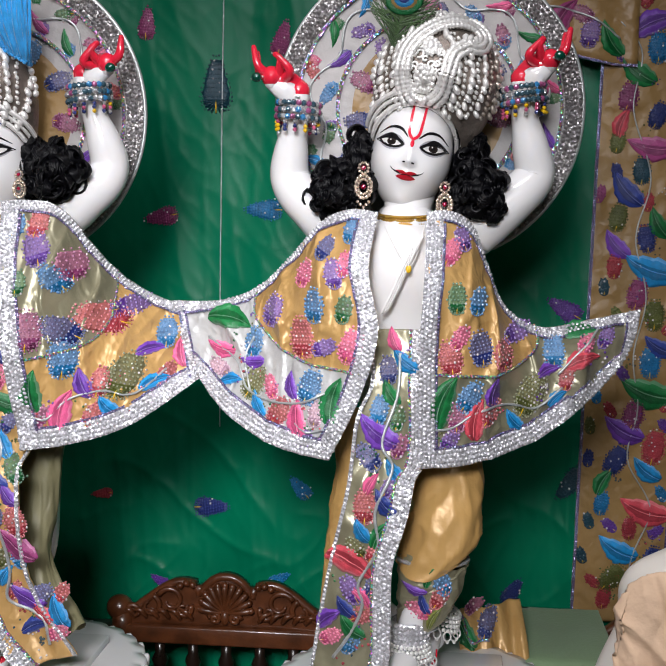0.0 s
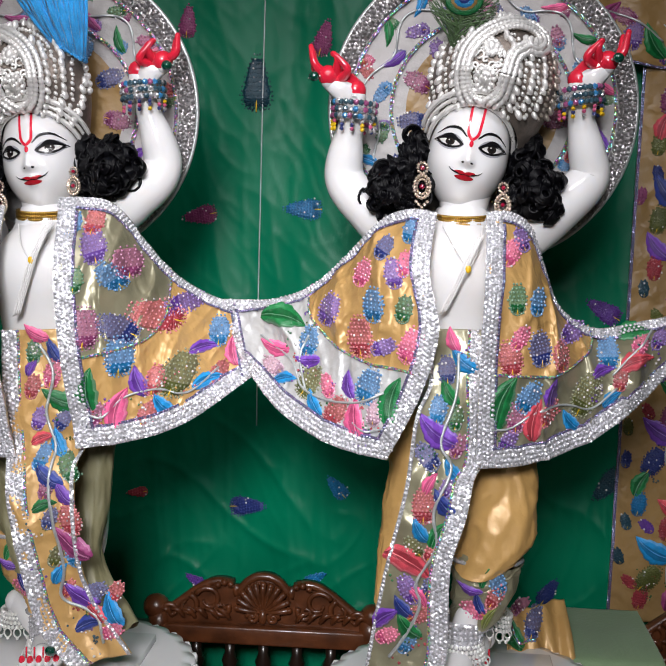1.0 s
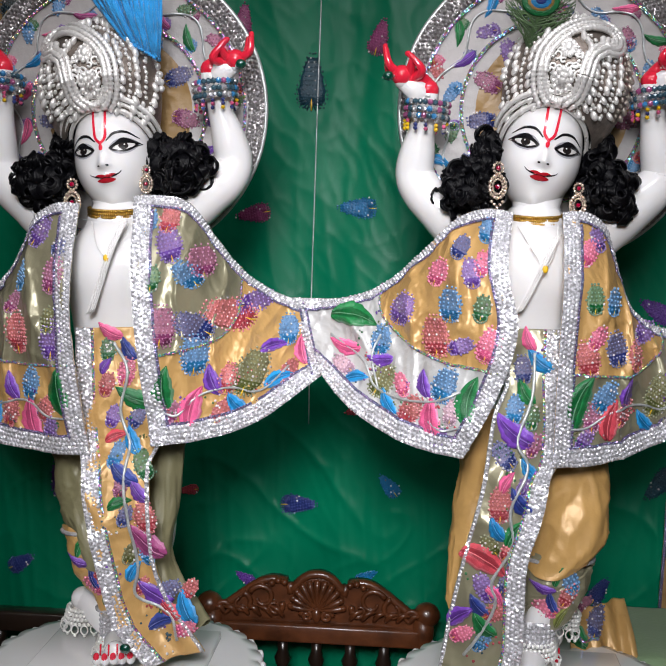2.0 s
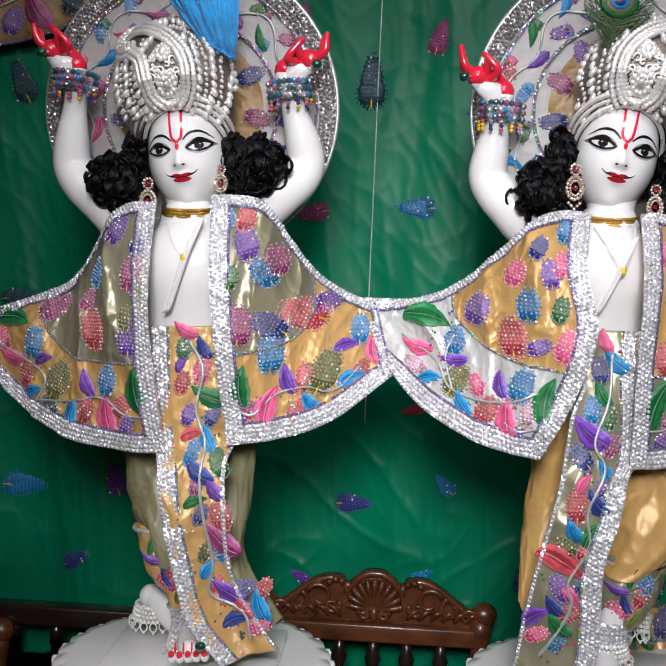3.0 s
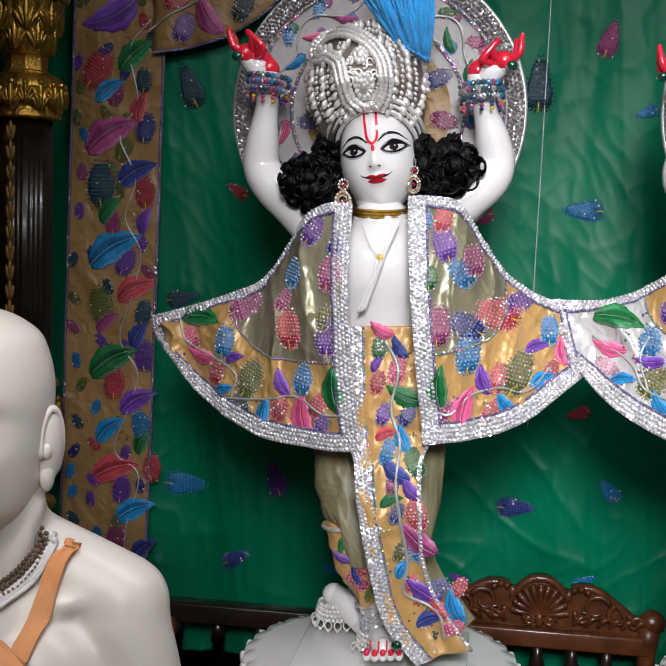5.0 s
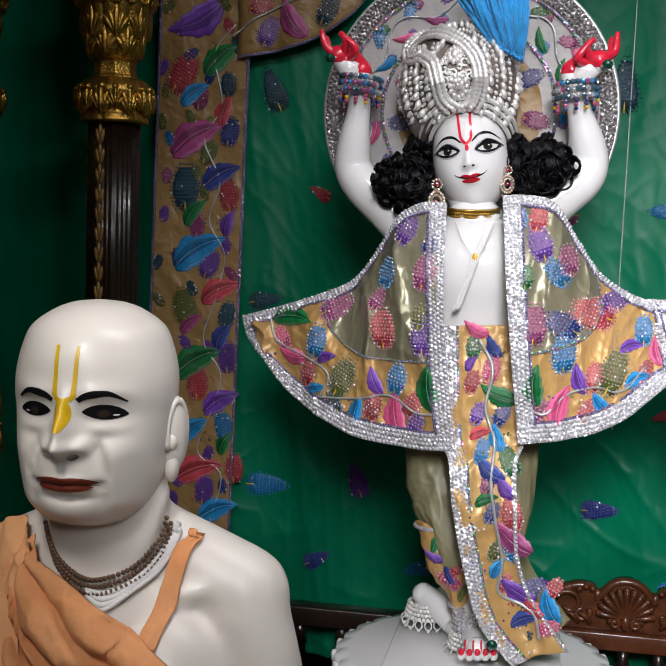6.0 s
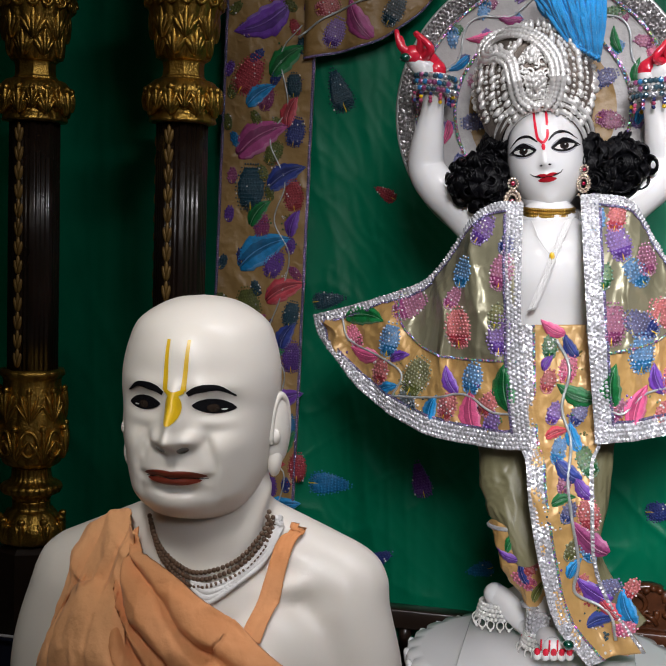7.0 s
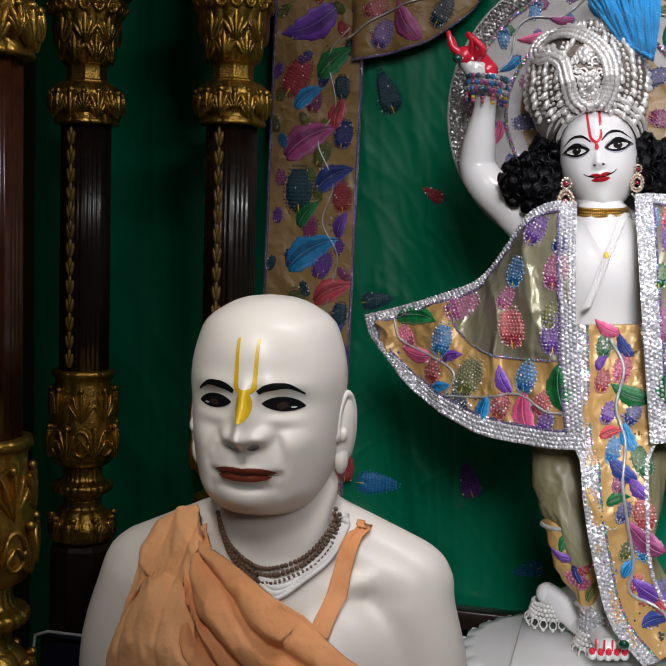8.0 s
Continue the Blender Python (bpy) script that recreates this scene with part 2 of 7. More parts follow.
def sheet(bm, fn, nu, nv, thick=0.0, mi=None, wrap=False):
    """A grid of fn(u, v), with a back layer thick metres behind it in y."""
    V = [[bm.verts.new(fn(i / nu, j / nv)) for j in range(nv + 1)] for i in range(nu + (0 if wrap else 1))]
    n = len(V)
    for i in range(nu):
        for j in range(nv):
            f = bm.faces.new((V[i][j], V[(i + 1) % n][j], V[(i + 1) % n][j + 1], V[i][j + 1]))
            if mi:
                f.material_index = mi((i + 0.5) / nu, (j + 0.5) / nv)
    if thick:
        B = [[bm.verts.new(v.co + Vector((0, thick, 0))) for v in r] for r in V]
        for i in range(nu):
            for j in range(nv):
                f = bm.faces.new((B[i][j], B[i][j + 1], B[i + 1][j + 1], B[i + 1][j]))
                if mi:
                    f.material_index = mi((i + 0.5) / nu, (j + 0.5) / nv)
        rim = [(i, 0) for i in range(nu)] + [(nu, j) for j in range(nv)] + [(i, nv) for i in range(nu, 0, -1)] + [(0, j) for j in range(nv, 0, -1)]
        for (a, b), (c, d) in zip(rim, rim[1:] + rim[:1]):
            bm.faces.new((V[a][b], V[c][d], B[c][d], B[a][b]))
    return V


def tube(bm, pts, radii, n=10, squash=1.0, mi=0, cap=True, flat=None):
    """A swept tube; radii: one or one a point. squash: y radius over x radius."""
    pts = [Vector(p) for p in pts]
    if not isinstance(radii, (list, tuple)):
        radii = [radii] * len(pts)
    rings = []
    up = Vector((0, 1, 0.001))
    for i, p in enumerate(pts):
        d = (pts[min(i + 1, len(pts) - 1)] - pts[max(i - 1, 0)]).normalized()
        if abs(d.dot(up)) > 0.95:
            up = Vector((0.3, 0.1, 1)).normalized()
        s = d.cross(up).normalized()
        t = s.cross(d).normalized()
        rings.append([bm.verts.new(p + radii[i] * (math.cos(a) * s + math.sin(a) * squash * t)) for a in [2 * math.pi * k / n for k in range(n)]])
    for a, b in zip(rings, rings[1:]):
        for k in range(n):
            bm.faces.new((a[k], a[(k + 1) % n], b[(k + 1) % n], b[k])).material_index = mi
    if cap:
        for r in (rings[0], rings[-1]):
            bm.faces.new(r).material_index = mi
    return rings


def limb(bm, pts, radii, steps=24, n=14, squash=1.0, mi=0):
    """A smooth tapering limb with rounded ends."""
    c = spline(pts, steps)
    r4 = spline([(x, 0, i) for i, x in enumerate(radii)], steps)
    rr = [max(v[0], 0.001) for v in r4]
    tube(bm, c, rr, n, squash, mi)
    for p, r in ((c[0], rr[0]), (c[-1], rr[-1])):
        ball(bm, p, (r * 0.99,) * 3, 10, 7, mi)


def ball(bm, c, r, nu=12, nv=8, mi=0, m=None):
    m3 = m or Matrix.Identity(3)
    c = Vector(c)
    rings = []
    for j in range(1, nv):
        a = math.pi * j / nv
        rings.append([bm.verts.new(c + m3 @ Vector((r[0] * math.sin(a) * math.cos(b), r[1] * math.sin(a) * math.sin(b), r[2] * math.cos(a)))) for b in [2 * math.pi * k / nu for k in range(nu)]])
    t, d = bm.verts.new(c + m3 @ Vector((0, 0, r[2]))), bm.verts.new(c + m3 @ Vector((0, 0, -r[2])))
    for a, b in zip(rings, rings[1:]):
        for k in range(nu):
            bm.faces.new((a[k], b[k], b[(k + 1) % nu], a[(k + 1) % nu])).material_index = mi
    for k in range(nu):
        bm.faces.new((t, rings[0][k], rings[0][(k + 1) % nu])).material_index = mi
        bm.faces.new((d, rings[-1][(k + 1) % nu], rings[-1][k])).material_index = mi


def lathe(bm, c, prof, n=32, shape=None, mi=0, cap=True):
    """prof: radius and height pairs; shape(angle, k) scales the radius."""
    c = Vector(c)
    rings = []
    for k, (r, z) in enumerate(prof):
        ring = []
        for i in range(n):
            a = 2 * math.pi * i / n
            q = r * (shape(a, k) if shape else 1)
            ring.append(bm.verts.new(c + Vector((q * math.cos(a), q * math.sin(a), z))))
        rings.append(ring)
    for a, b in zip(rings, rings[1:]):
        for k in range(n):
            bm.faces.new((a[k], a[(k + 1) % n], b[(k + 1) % n], b[k])).material_index = mi
    if cap:
        for r in (rings[0], rings[-1]):
            bm.faces.new(r).material_index = mi


def box(bm, lo, hi, bev=0.0):
    x0, y0, z0 = lo
    x1, y1, z1 = hi
    m = Matrix.Translation(((x0 + x1) / 2, (y0 + y1) / 2, (z0 + z1) / 2)) @ Matrix.Diagonal((x1 - x0, y1 - y0, z1 - z0, 1))
    r = bmesh.ops.create_cube(bm, size=1, matrix=m)
    if bev:
        es = list({e for v in r["verts"] for e in v.link_edges})
        bmesh.ops.bevel(bm, geom=es, offset=bev, segments=2, affect="EDGES", profile=0.5)


def gem(bm, c, r, out=None, mi=0, h=0.6):
    """A small faceted stone or bead that stands out towards -y."""
    o = Vector(out) if out else Vector((0, -1, 0))
    s = o.orthogonal().normalized()
    t = o.cross(s)
    c = Vector(c)
    a = [bm.verts.new(c + r * (math.cos(k * math.pi / 3) * s + math.sin(k * math.pi / 3) * t)) for k in range(6)]
    b = [bm.verts.new(c + o * r * h + 0.62 * r * (math.cos(k * math.pi / 3) * s + math.sin(k * math.pi / 3) * t)) for k in range(6)]
    for k in range(6):
        bm.faces.new((a[k], a[(k + 1) % 6], b[(k + 1) % 6], b[k])).material_index = mi
    top = bm.verts.new(c + o * r * h * 1.35)
    for k in range(6):
        bm.faces.new((b[k], b[(k + 1) % 6], top)).material_index = mi


class Drape:
    """Finds the front of a cloth at a place (x, z)."""

    def __init__(self, *obs):
        from mathutils.bvhtree import BVHTree
        verts, faces = [], []
        for ob in obs:
            off = len(verts)
            verts += [v.co.copy() for v in ob.data.vertices]
            faces += [[off + i for i in p.vertices] for p in ob.data.polygons]
        self.tree = BVHTree.FromPolygons(verts, faces)
        self.last = 0.0

    def y(self, x, z):
        h = self.tree.ray_cast(Vector((x, -3, z)), Vector((0, 1, 0)))
        if h[0]:
            self.last = h[0].y
        return self.last

    def hit(self, x, z):
        return self.tree.ray_cast(Vector((x, -3, z)), Vector((0, 1, 0)))[0] is not None


def at(dr, x, z, lift=0.0):
    return Vector((x, dr.y(x, z) - lift, z))


# ---- needlework ----


def leaf_emb(dr, x, z, ang, ln, col, parent, fat=0.36, bend=0.25):
    """A padded satin-stitch leaf: toothed edge, a light and a dark half, a pale rim and a silver centre vein."""
    a = radians(ang)
    d, s = Vector((math.cos(a), math.sin(a))), Vector((-math.sin(a), math.cos(a)))
    bm = bmesh.new()
    dy = dr.y(x, z)

    def mid(u):
        return Vector((x, z)) + d * ln * (u - 0.5) + s * (bend * ln * (u - u * u) * 1.6 - bend * ln * 0.2)

    def fn(u, v):
        q = (v - 0.5) * 2
        tooth = 0.10 * (((u * 4.2 + (0.3 if q > 0 else 0)) % 1.0) - 0.5) * min(1, 5 * u * (1 - u))
        w = ln * fat * (math.sin(math.pi * min(1, u * 0.97 + 0.03) ** 0.75) ** 0.9) * (0.5 + tooth)
        p = mid(u) + s * w * q
        y = min(dr.y(p.x, p.y), dy + 0.02)
        return Vector((p.x, y - 0.001 - 0.0055 * (1 - q * q) * min(1, 6 * u * (1 - u)) + 0.003 * math.exp(-(q / 0.12) ** 2), p.y))

    def tone(u, v):
        if v > 0.5:
            return 1 if v > 0.8 else 0
        return 2 if v < 0.14 and 0.1 < u < 0.9 else (1 if v < 0.4 or u > 0.8 else 0)

    sheet(bm, fn, 20, 8, 0.001, tone)
    tube(bm, [fn(0.02 + 0.88 * k / 8, 0.5) - Vector((0, 0.0016, 0)) for k in range(9)], [ln * 0.014 * (1 - 0.08 * k) for k in range(9)], 5, mi=2)
    return part("leaf", bm, ["silk_" + col, "light_" + col, "pale_" + col], parent)


def cluster_emb(dr, x, z, ang, ln, col, parent, fat=0.72, fan=True, shine=0.45):
    """A beaded flower: a thin stitched pad set with spaced round beads, a fan of threads and stones at its base."""
    a = radians(ang)
    d, s = Vector((math.cos(a), math.sin(a))), Vector((-math.sin(a), math.cos(a)))
    bm = bmesh.new()
    n = max(6, min(13, int(ln / 0.0064)))
    r = min(0.0026, ln / n * 0.36)
    wid = lambda u: ln * fat * 0.5 * math.sin(math.pi * (0.14 + 0.8 * u)) ** 0.6
    if shine < 0.2:
        wid = lambda u: ln * 0.36 * (1.02 - u) ** 0.55 * min(1, 0.6 + 1.6 * u)

    def pad(u, v):
        q = (v - 0.5) * 2
        u = 0.03 + 0.9 * u
        p = Vector((x, z)) + d * ln * (u - 0.5) * 0.9 + s * q * wid(u) * 0.78 * (1 + 0.08 * math.sin(40 * u + 3 * q))
        return at(dr, p.x, p.y, 0.0008 + 0.0012 * (1 - q * q) * min(1, 5 * u * (1 - u)))

    sheet(bm, pad, 10, 7, 0.001, lambda u, v: 3 if u < 0.28 or shine < 0.3 else 4)
    for i in range(n):
        u = (i + 0.5) / n
        w = wid(u)
        k = max(1, int(2 * w / (2.65 * r)))
        for j in range(k):
            q = ((j + 0.5 + 0.25 * (i % 2)) / (k + 0.25) - 0.5) * 2
            p = Vector((x, z)) + d * ln * (u - 0.5) + s * q * w + Vector((random.uniform(-1, 1), random.uniform(-1, 1))) * r * 0.35
            pick = random.random()
            ball(bm, at(dr, p.x, p.y, r * 0.7), (r * random.uniform(0.85, 1.1),) * 3, 6, 4, 0 if pick > shine * 0.25 else (1 if pick < 0.08 * shine else 5))
    if fan:
        for j in range(11):
            b = a + math.pi + radians((j - 5) * 19)
            p0 = Vector((x, z)) - d * ln * 0.30
            p1 = p0 + Vector((math.cos(b), math.sin(b))) * ln * 0.22
            tube(bm, [at(dr, *p0, 0.003), at(dr, *p0.lerp(p1, 0.5), 0.004), at(dr, *p1, 0.001)], ln * 0.014, 5, mi=2 if j == 5 else 3)
            ball(bm, at(dr, *p1, 0.001), (r * 0.8,) * 3, 6, 4, 0)
    # Weaker light on curtain and borders is put into their darker bead tone.
    return part("beaded_flower", bm, [("bead_" if shine < 0.4 else "pearl_") + col, "crystal", "yellow_paint", "silk_" + col, "wash_" + col, "pearl"], parent)


def vine_emb(dr, pts, r, parent, material="thread", name="vine"):
    bm = bmesh.new()
    c = spline([(p[0], 0, p[1]) for p in pts], max(6, 7 * len(pts)))
    tube(bm, [at(dr, p.x, p.z, r * 0.8 + 0.0015) for p in c], r, 6)
    return part(name, bm, material, parent)


def needlework(dr, rows, parent, shine=0.45, fat=0.4):
    for x, z, ang, ln, kind in rows:
        if kind[0] == "L":
            leaf_emb(dr, x, z, ang, ln * 1.08, kind[1], parent, fat * 1.2)
        else:
            cluster_emb(dr, x, z, ang, ln * (1.04 if shine > 0.4 else 1.0), kind[1], parent, shine=shine)


def sprinkle(dr, pts, parent, count, spread, seed):
    """Seed beads strewn along the vines."""
    rnd = random.Random(seed)
    bm = bmesh.new()
    for i in range(count):
        k = rnd.randrange(len(pts) - 1)
        f = rnd.random()
        x = pts[k][0] + (pts[k + 1][0] - pts[k][0]) * f + rnd.gauss(0, spread)
        z = pts[k][1] + (pts[k + 1][1] - pts[k][1]) * f + rnd.gauss(0, spread)
        if not dr.hit(x, z):
            continue
        c = rnd.randrange(6)
        for j in range(rnd.randrange(2, 6)):
            q = (x + rnd.gauss(0, 0.006), z + rnd.gauss(0, 0.006))
            if dr.hit(*q):
                gem(bm, at(dr, *q), rnd.uniform(0.0018, 0.0032), mi=c, h=1.0)
    return part("seed_bead", bm, ["bead_o", "bead_g", "bead_v", "pearl", "bead_r", "bead_t"], parent, smooth=False, kind="stuff")


def wrinkle(x, z, seed):
    """Creases of thin silk, 0 to about 1."""
    a = 1 - abs(noise.noise(Vector((13 * x + 3 * z, seed, 5 * z))))
    b = 1 - abs(noise.noise(Vector((27 * x - 9 * z, seed + 3, 13 * z + 4 * x))))
    c = 1 - abs(noise.noise(Vector((50 * x + 20 * z, seed + 6, 40 * z))))
    return 0.6 * a ** 4 + 0.3 * b ** 4 + 0.12 * c ** 3


def ribbon(bm, curve, inward, width, lift=0.003, thick=0.004, gems=3, step=0.0095, mi=0, gmi=0):
    """A sequinned braid along a curve: a flat band with rows of cut stones. inward: unit vectors across it."""
    n = len(curve) - 1

    def fn(u, v):
        k = min(int(u * n), n - 1)
        f = u * n - k
        p, w = curve[k].lerp(curve[k + 1], f), inward[k].lerp(inward[k + 1], f)
        return p + w * width * v + Vector((0, -lift, 0))

    sheet(bm, fn, n, 2, thick, mi=lambda u, v: mi)
    total = sum((b - a).length for a, b in zip(curve, curve[1:]))
    m = max(2, int(total / step))
    for g in range(gems):
        for i in range(m):
            u = (i + 0.5 * (g % 2) + 0.3) / (m + 0.5)
            p = fn(u, (g + 0.5) / gems)
            gem(bm, p + Vector((random.uniform(-1, 1), 0, random.uniform(-1, 1))) * 0.0008, min(step * 0.5, width / gems * 0.5), (random.uniform(-0.5, 0.5), -1, random.uniform(-0.5, 0.5)), gmi)


def unit2(v):
    w = Vector((v.x, 0, v.z))
    return w.normalized() if w.length > 1e-9 else Vector((1, 0, 0))

# ---- the place ----
CY = 0.676          # the curtain's plane


def slab(name, lo, hi, material, label, cat, kind="structure"):
    bm = bmesh.new()
    box(bm, lo, hi)
    return tagged(part(name, bm, material, smooth=False), label, cat, kind=kind)


slab("floor", (-4, -5, -0.1), (3.5, 1.4, 0), "floor_stone", "worn grey stone floor of the shrine", "floor")
slab("ceiling", (-4, -5, 3.3), (3.5, 1.4, 3.4), "plaster", "plain off-white plaster ceiling", "ceiling")
slab("wall_north", (-4, 1.2, 0), (3.5, 1.4, 3.3), "dark_wall", "dark plaster wall behind the curtain", "wall")
slab("wall_south", (-4, -5.2, 0), (3.5, -5, 3.3), "plaster", "off-white plaster wall of the hall", "wall")
slab("wall_west", (-4.2, -5, 0), (-4, 1.4, 3.3), "dark_wall", "dark plaster side wall", "wall")
slab("wall_east", (3.5, -5, 0), (3.7, 1.4, 3.3), "plaster", "off-white plaster side wall", "wall")


def fold(x, z):
    """Depth of the hanging satin: broad pleats, slack diagonal creases, fine crumple."""
    y = 0.009 * math.sin(9.0 * x + 1.3 * math.sin(1.7 * z)) + 0.005 * math.sin(24 * x + 1.2 * math.sin(2.3 * z + x))
    low = max(0.0, min(1.0, (1.65 - z) / 0.6))
    y += 0.012 * noise.noise(Vector((5.0 * x + 1.0 * z, 2.0, 0.8 * z - 0.6 * x)))
    # long hanging creases, then slack slanting ones, then fine ones
    r1 = 1 - abs(noise.noise(Vector((6.5 * x + 0.5 * z, 8.0, 0.55 * z))))
    r2 = 1 - abs(noise.noise(Vector((17 * x + 1.3 * z, 9.3, 0.9 * z - 0.5 * x))))
    y -= (0.4 + 0.6 * low) * (0.009 * r1 ** 8 + 0.003 * r2 ** 10)
    r3 = 1 - abs(noise.noise(Vector((4.5 * x + 3.4 * z, 3.1, 2.0 * z - 1.5 * x))))
    r4 = 1 - abs(noise.noise(Vector((9 * x - 7 * z, 6.1, 3.5 * z + 2.5 * x))))
    y -= (0.25 + 0.75 * low) * (0.007 * r3 ** 12 + 0.004 * r4 ** 12)
    r5 = 1 - abs(noise.noise(Vector((21 * x + 13 * z, 1.1, 6 * z - 4 * x))))
    y -= 0.0016 * r5 ** 10
    return y


def curtain(x0, x1, z0, z1, nu, nv, y0, name, label):
    bm = bmesh.new()
    sheet(bm, lambda u, v: Vector((x0 + (x1 - x0) * u, y0 + fold(x0 + (x1 - x0) * u, z0 + (z1 - z0) * v), z0 + (z1 - z0) * v)), nu, nv, 0.003)
    th = thing(name, ((x0 + x1) / 2, y0, z0), label, "curtain")
    return th, part("cloth", bm, "green_satin", th)


back, cloth = curtain(-1.60, 1.05, 0.62, 2.75, 420, 320, CY, "satin_curtain", "crumpled emerald green satin curtain with beaded peacock-feather motifs")
side, cloth_side = curtain(-2.34, -1.56, 0.25, 2.75, 90, 120, CY + 0.03, "side_curtain", "dark green satin curtain hanging behind gilded columns")
back_dr = Drape(cloth)
needlework(back_dr, [(-0.487, 2.086, 90, 0.137, 'Gt'), (-0.373, 1.788, 180, 0.097, 'Gb'), (-0.491, 1.057, 5, 0.095, 'Gn'), (-0.275, 1.120, 130, 0.073, 'Gb'), (-0.329, 2.192, 75, 0.090, 'Gm'), (-0.653, 2.227, 85, 0.081, 'Gm'), (-0.625, 1.767, 190, 0.088, 'Gm'), (-0.773, 1.081, 185, 0.053, 'Gr'), (-0.625, 0.865, 150, 0.059, 'Gv'), (-0.318, 0.891, 30, 0.063, 'Gb'), (0.343, 1.567, 150, 0.093, 'Gv'), (0.370, 1.149, 230, 0.100, 'Gt'), (0.247, 0.880, 60, 0.081, 'Gn')], back, 0.18)
needlework(back_dr, [(-1.341, 2.068, 110, 0.118, 'Gt'), (-1.328, 1.058, 0, 0.117, 'Gb'), (-1.190, 0.879, 30, 0.083, 'Gn'), (-1.094, 1.095, 105, 0.098, 'Gv'), (-0.359, 1.302, 200, 0.061, 'Gr'), (-1.347, 1.537, 10, 0.088, 'Gt'), (-1.217, 1.812, 150, 0.064, 'Gr'), (-0.238, 2.020, 200, 0.058, 'Gb'), (-0.077, 0.897, 90, 0.075, 'Gn'), (-0.936, 0.875, 200, 0.076, 'Gb')], back, 0.18)
vine_emb(back_dr, [(-0.470, 2.283), (-0.472, 2.077), (-0.474, 1.826), (-0.476, 1.571), (-0.474, 1.259)], 0.0016, back, "thread", "seam")


def border_strip(x0, x1, z0, z1, rows, vines, name, label, lean=0.0):
    """A gold silk panel sewn on the curtain, needlework all over, sequinned edges."""
    y0 = CY - 0.034
    th = thing(name, ((x0 + x1) / 2, y0, z0), label, "border panel")
    bm = bmesh.new()

    def fn(u, v):
        z = z0 + (z1 - z0) * v
        x = x0 + (x1 - x0) * u + lean * (z - z1)
        return Vector((x, y0 + 0.35 * fold(x, z) - 0.006 * wrinkle(z * 0.6, x * 1.2, 2), z))

    sheet(bm, fn, 40, 260, 0.003)
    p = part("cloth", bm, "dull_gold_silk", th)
    dr = Drape(p)
    for u in (0.0, 1.0):
        bm = bmesh.new()
        cv = [fn(u, k / 80) for k in range(81)]
        ribbon(bm, cv, [Vector((1 if u == 0 else -1, 0, 0))] * 81, 0.007, 0.003, 0.003, 1, 0.006)
        part("sequin_edge", bm, "sequin_violet", th, smooth=False)
    for v in vines:
        vine_emb(dr, v, 0.0018, th)
    needlework(dr, rows, th, 0.2, 0.42)
    rnd = random.Random(5)
    have = [(r[0], r[1]) for r in rows]
    for i in range(400):
        x, z = rnd.uniform(x0 + 0.015, x1 - 0.015) + lean * 0, rnd.uniform(z0 + 0.03, 2.3)
        x += lean * (z - z1)
        if min((x - a) ** 2 + (z - b) ** 2 for a, b in have) < 0.047 ** 2:
            continue
        have.append((x, z))
        cluster_emb(dr, x, z, rnd.uniform(40, 140), 0.042, rnd.choice("nvmtrob"), th, shine=0.25)
    sprinkle(dr, vines[0], th, 60, 0.026, 4)
    return th


border_strip([(-1.620, 2.126)][0][0], [(-1.384, 2.126)][0][0], 0.83, 2.75,
             [(-1.535, 2.230, 205, 0.143, 'Lv'), (-1.565, 2.099, 60, 0.111, 'Gr'), (-1.467, 2.136, 40, 0.109, 'Lg'), (-1.534, 2.050, 35, 0.083, 'Lb'), (-1.455, 2.009, 70, 0.077, 'Lr'), (-1.528, 1.941, 30, 0.144, 'Lm'), (-1.553, 1.818, 90, 0.123, 'Gt'), (-1.462, 1.847, 30, 0.105, 'Ln'), (-1.529, 1.755, 50, 0.078, 'Lg'), (-1.439, 1.730, 70, 0.066, 'Lv'), (-1.515, 1.658, 30, 0.145, 'Lb'), (-1.456, 1.558, 25, 0.106, 'Lr'), (-1.551, 1.516, 100, 0.102, 'Go'), (-1.533, 1.473, 40, 0.068, 'Lm'), (-1.448, 1.445, 60, 0.078, 'Ln'), (-1.514, 1.376, 30, 0.135, 'Lg'), (-1.449, 1.275, 30, 0.101, 'Lv'), (-1.521, 1.199, 40, 0.091, 'Lb'), (-1.506, 1.094, 20, 0.125, 'Lr'), (-1.452, 0.992, 25, 0.108, 'Lb'), (-1.519, 2.042, 80, 0.066, 'Gm'), (-1.440, 1.958, 80, 0.077, 'Gn'), (-1.494, 1.905, 60, 0.066, 'Go'), (-1.441, 1.800, 95, 0.082, 'Gr'), (-1.522, 1.723, 90, 0.067, 'Gm'), (-1.486, 1.627, 70, 0.078, 'Gv'), (-1.438, 1.499, 80, 0.072, 'Gt'), (-1.435, 1.391, 90, 0.084, 'Gv'), (-1.512, 1.321, 90, 0.090, 'Gr'), (-1.441, 1.215, 100, 0.079, 'Gb'), (-1.488, 1.045, 80, 0.080, 'Gv'), (-1.435, 1.171, 60, 0.067, 'Lg'), (-1.410, 1.107, 90, 0.078, 'Gr'), (-1.502, 0.909, 80, 0.092, 'Gm'), (-1.427, 0.894, 40, 0.079, 'Ln'), (-1.448, 2.074, 90, 0.065, 'Gt')],
             [[(-1.431, 2.219), (-1.483, 2.147), (-1.463, 2.021), (-1.506, 1.936), (-1.464, 1.831), (-1.489, 1.734), (-1.448, 1.650), (-1.467, 1.541), (-1.498, 1.431), (-1.451, 1.346), (-1.471, 1.257), (-1.508, 1.144), (-1.443, 1.082), (-1.474, 0.945), (-1.481, 0.787)]],
             "gold_border", "gold silk border panel embroidered with flowers, leaves and vines", 0.018)
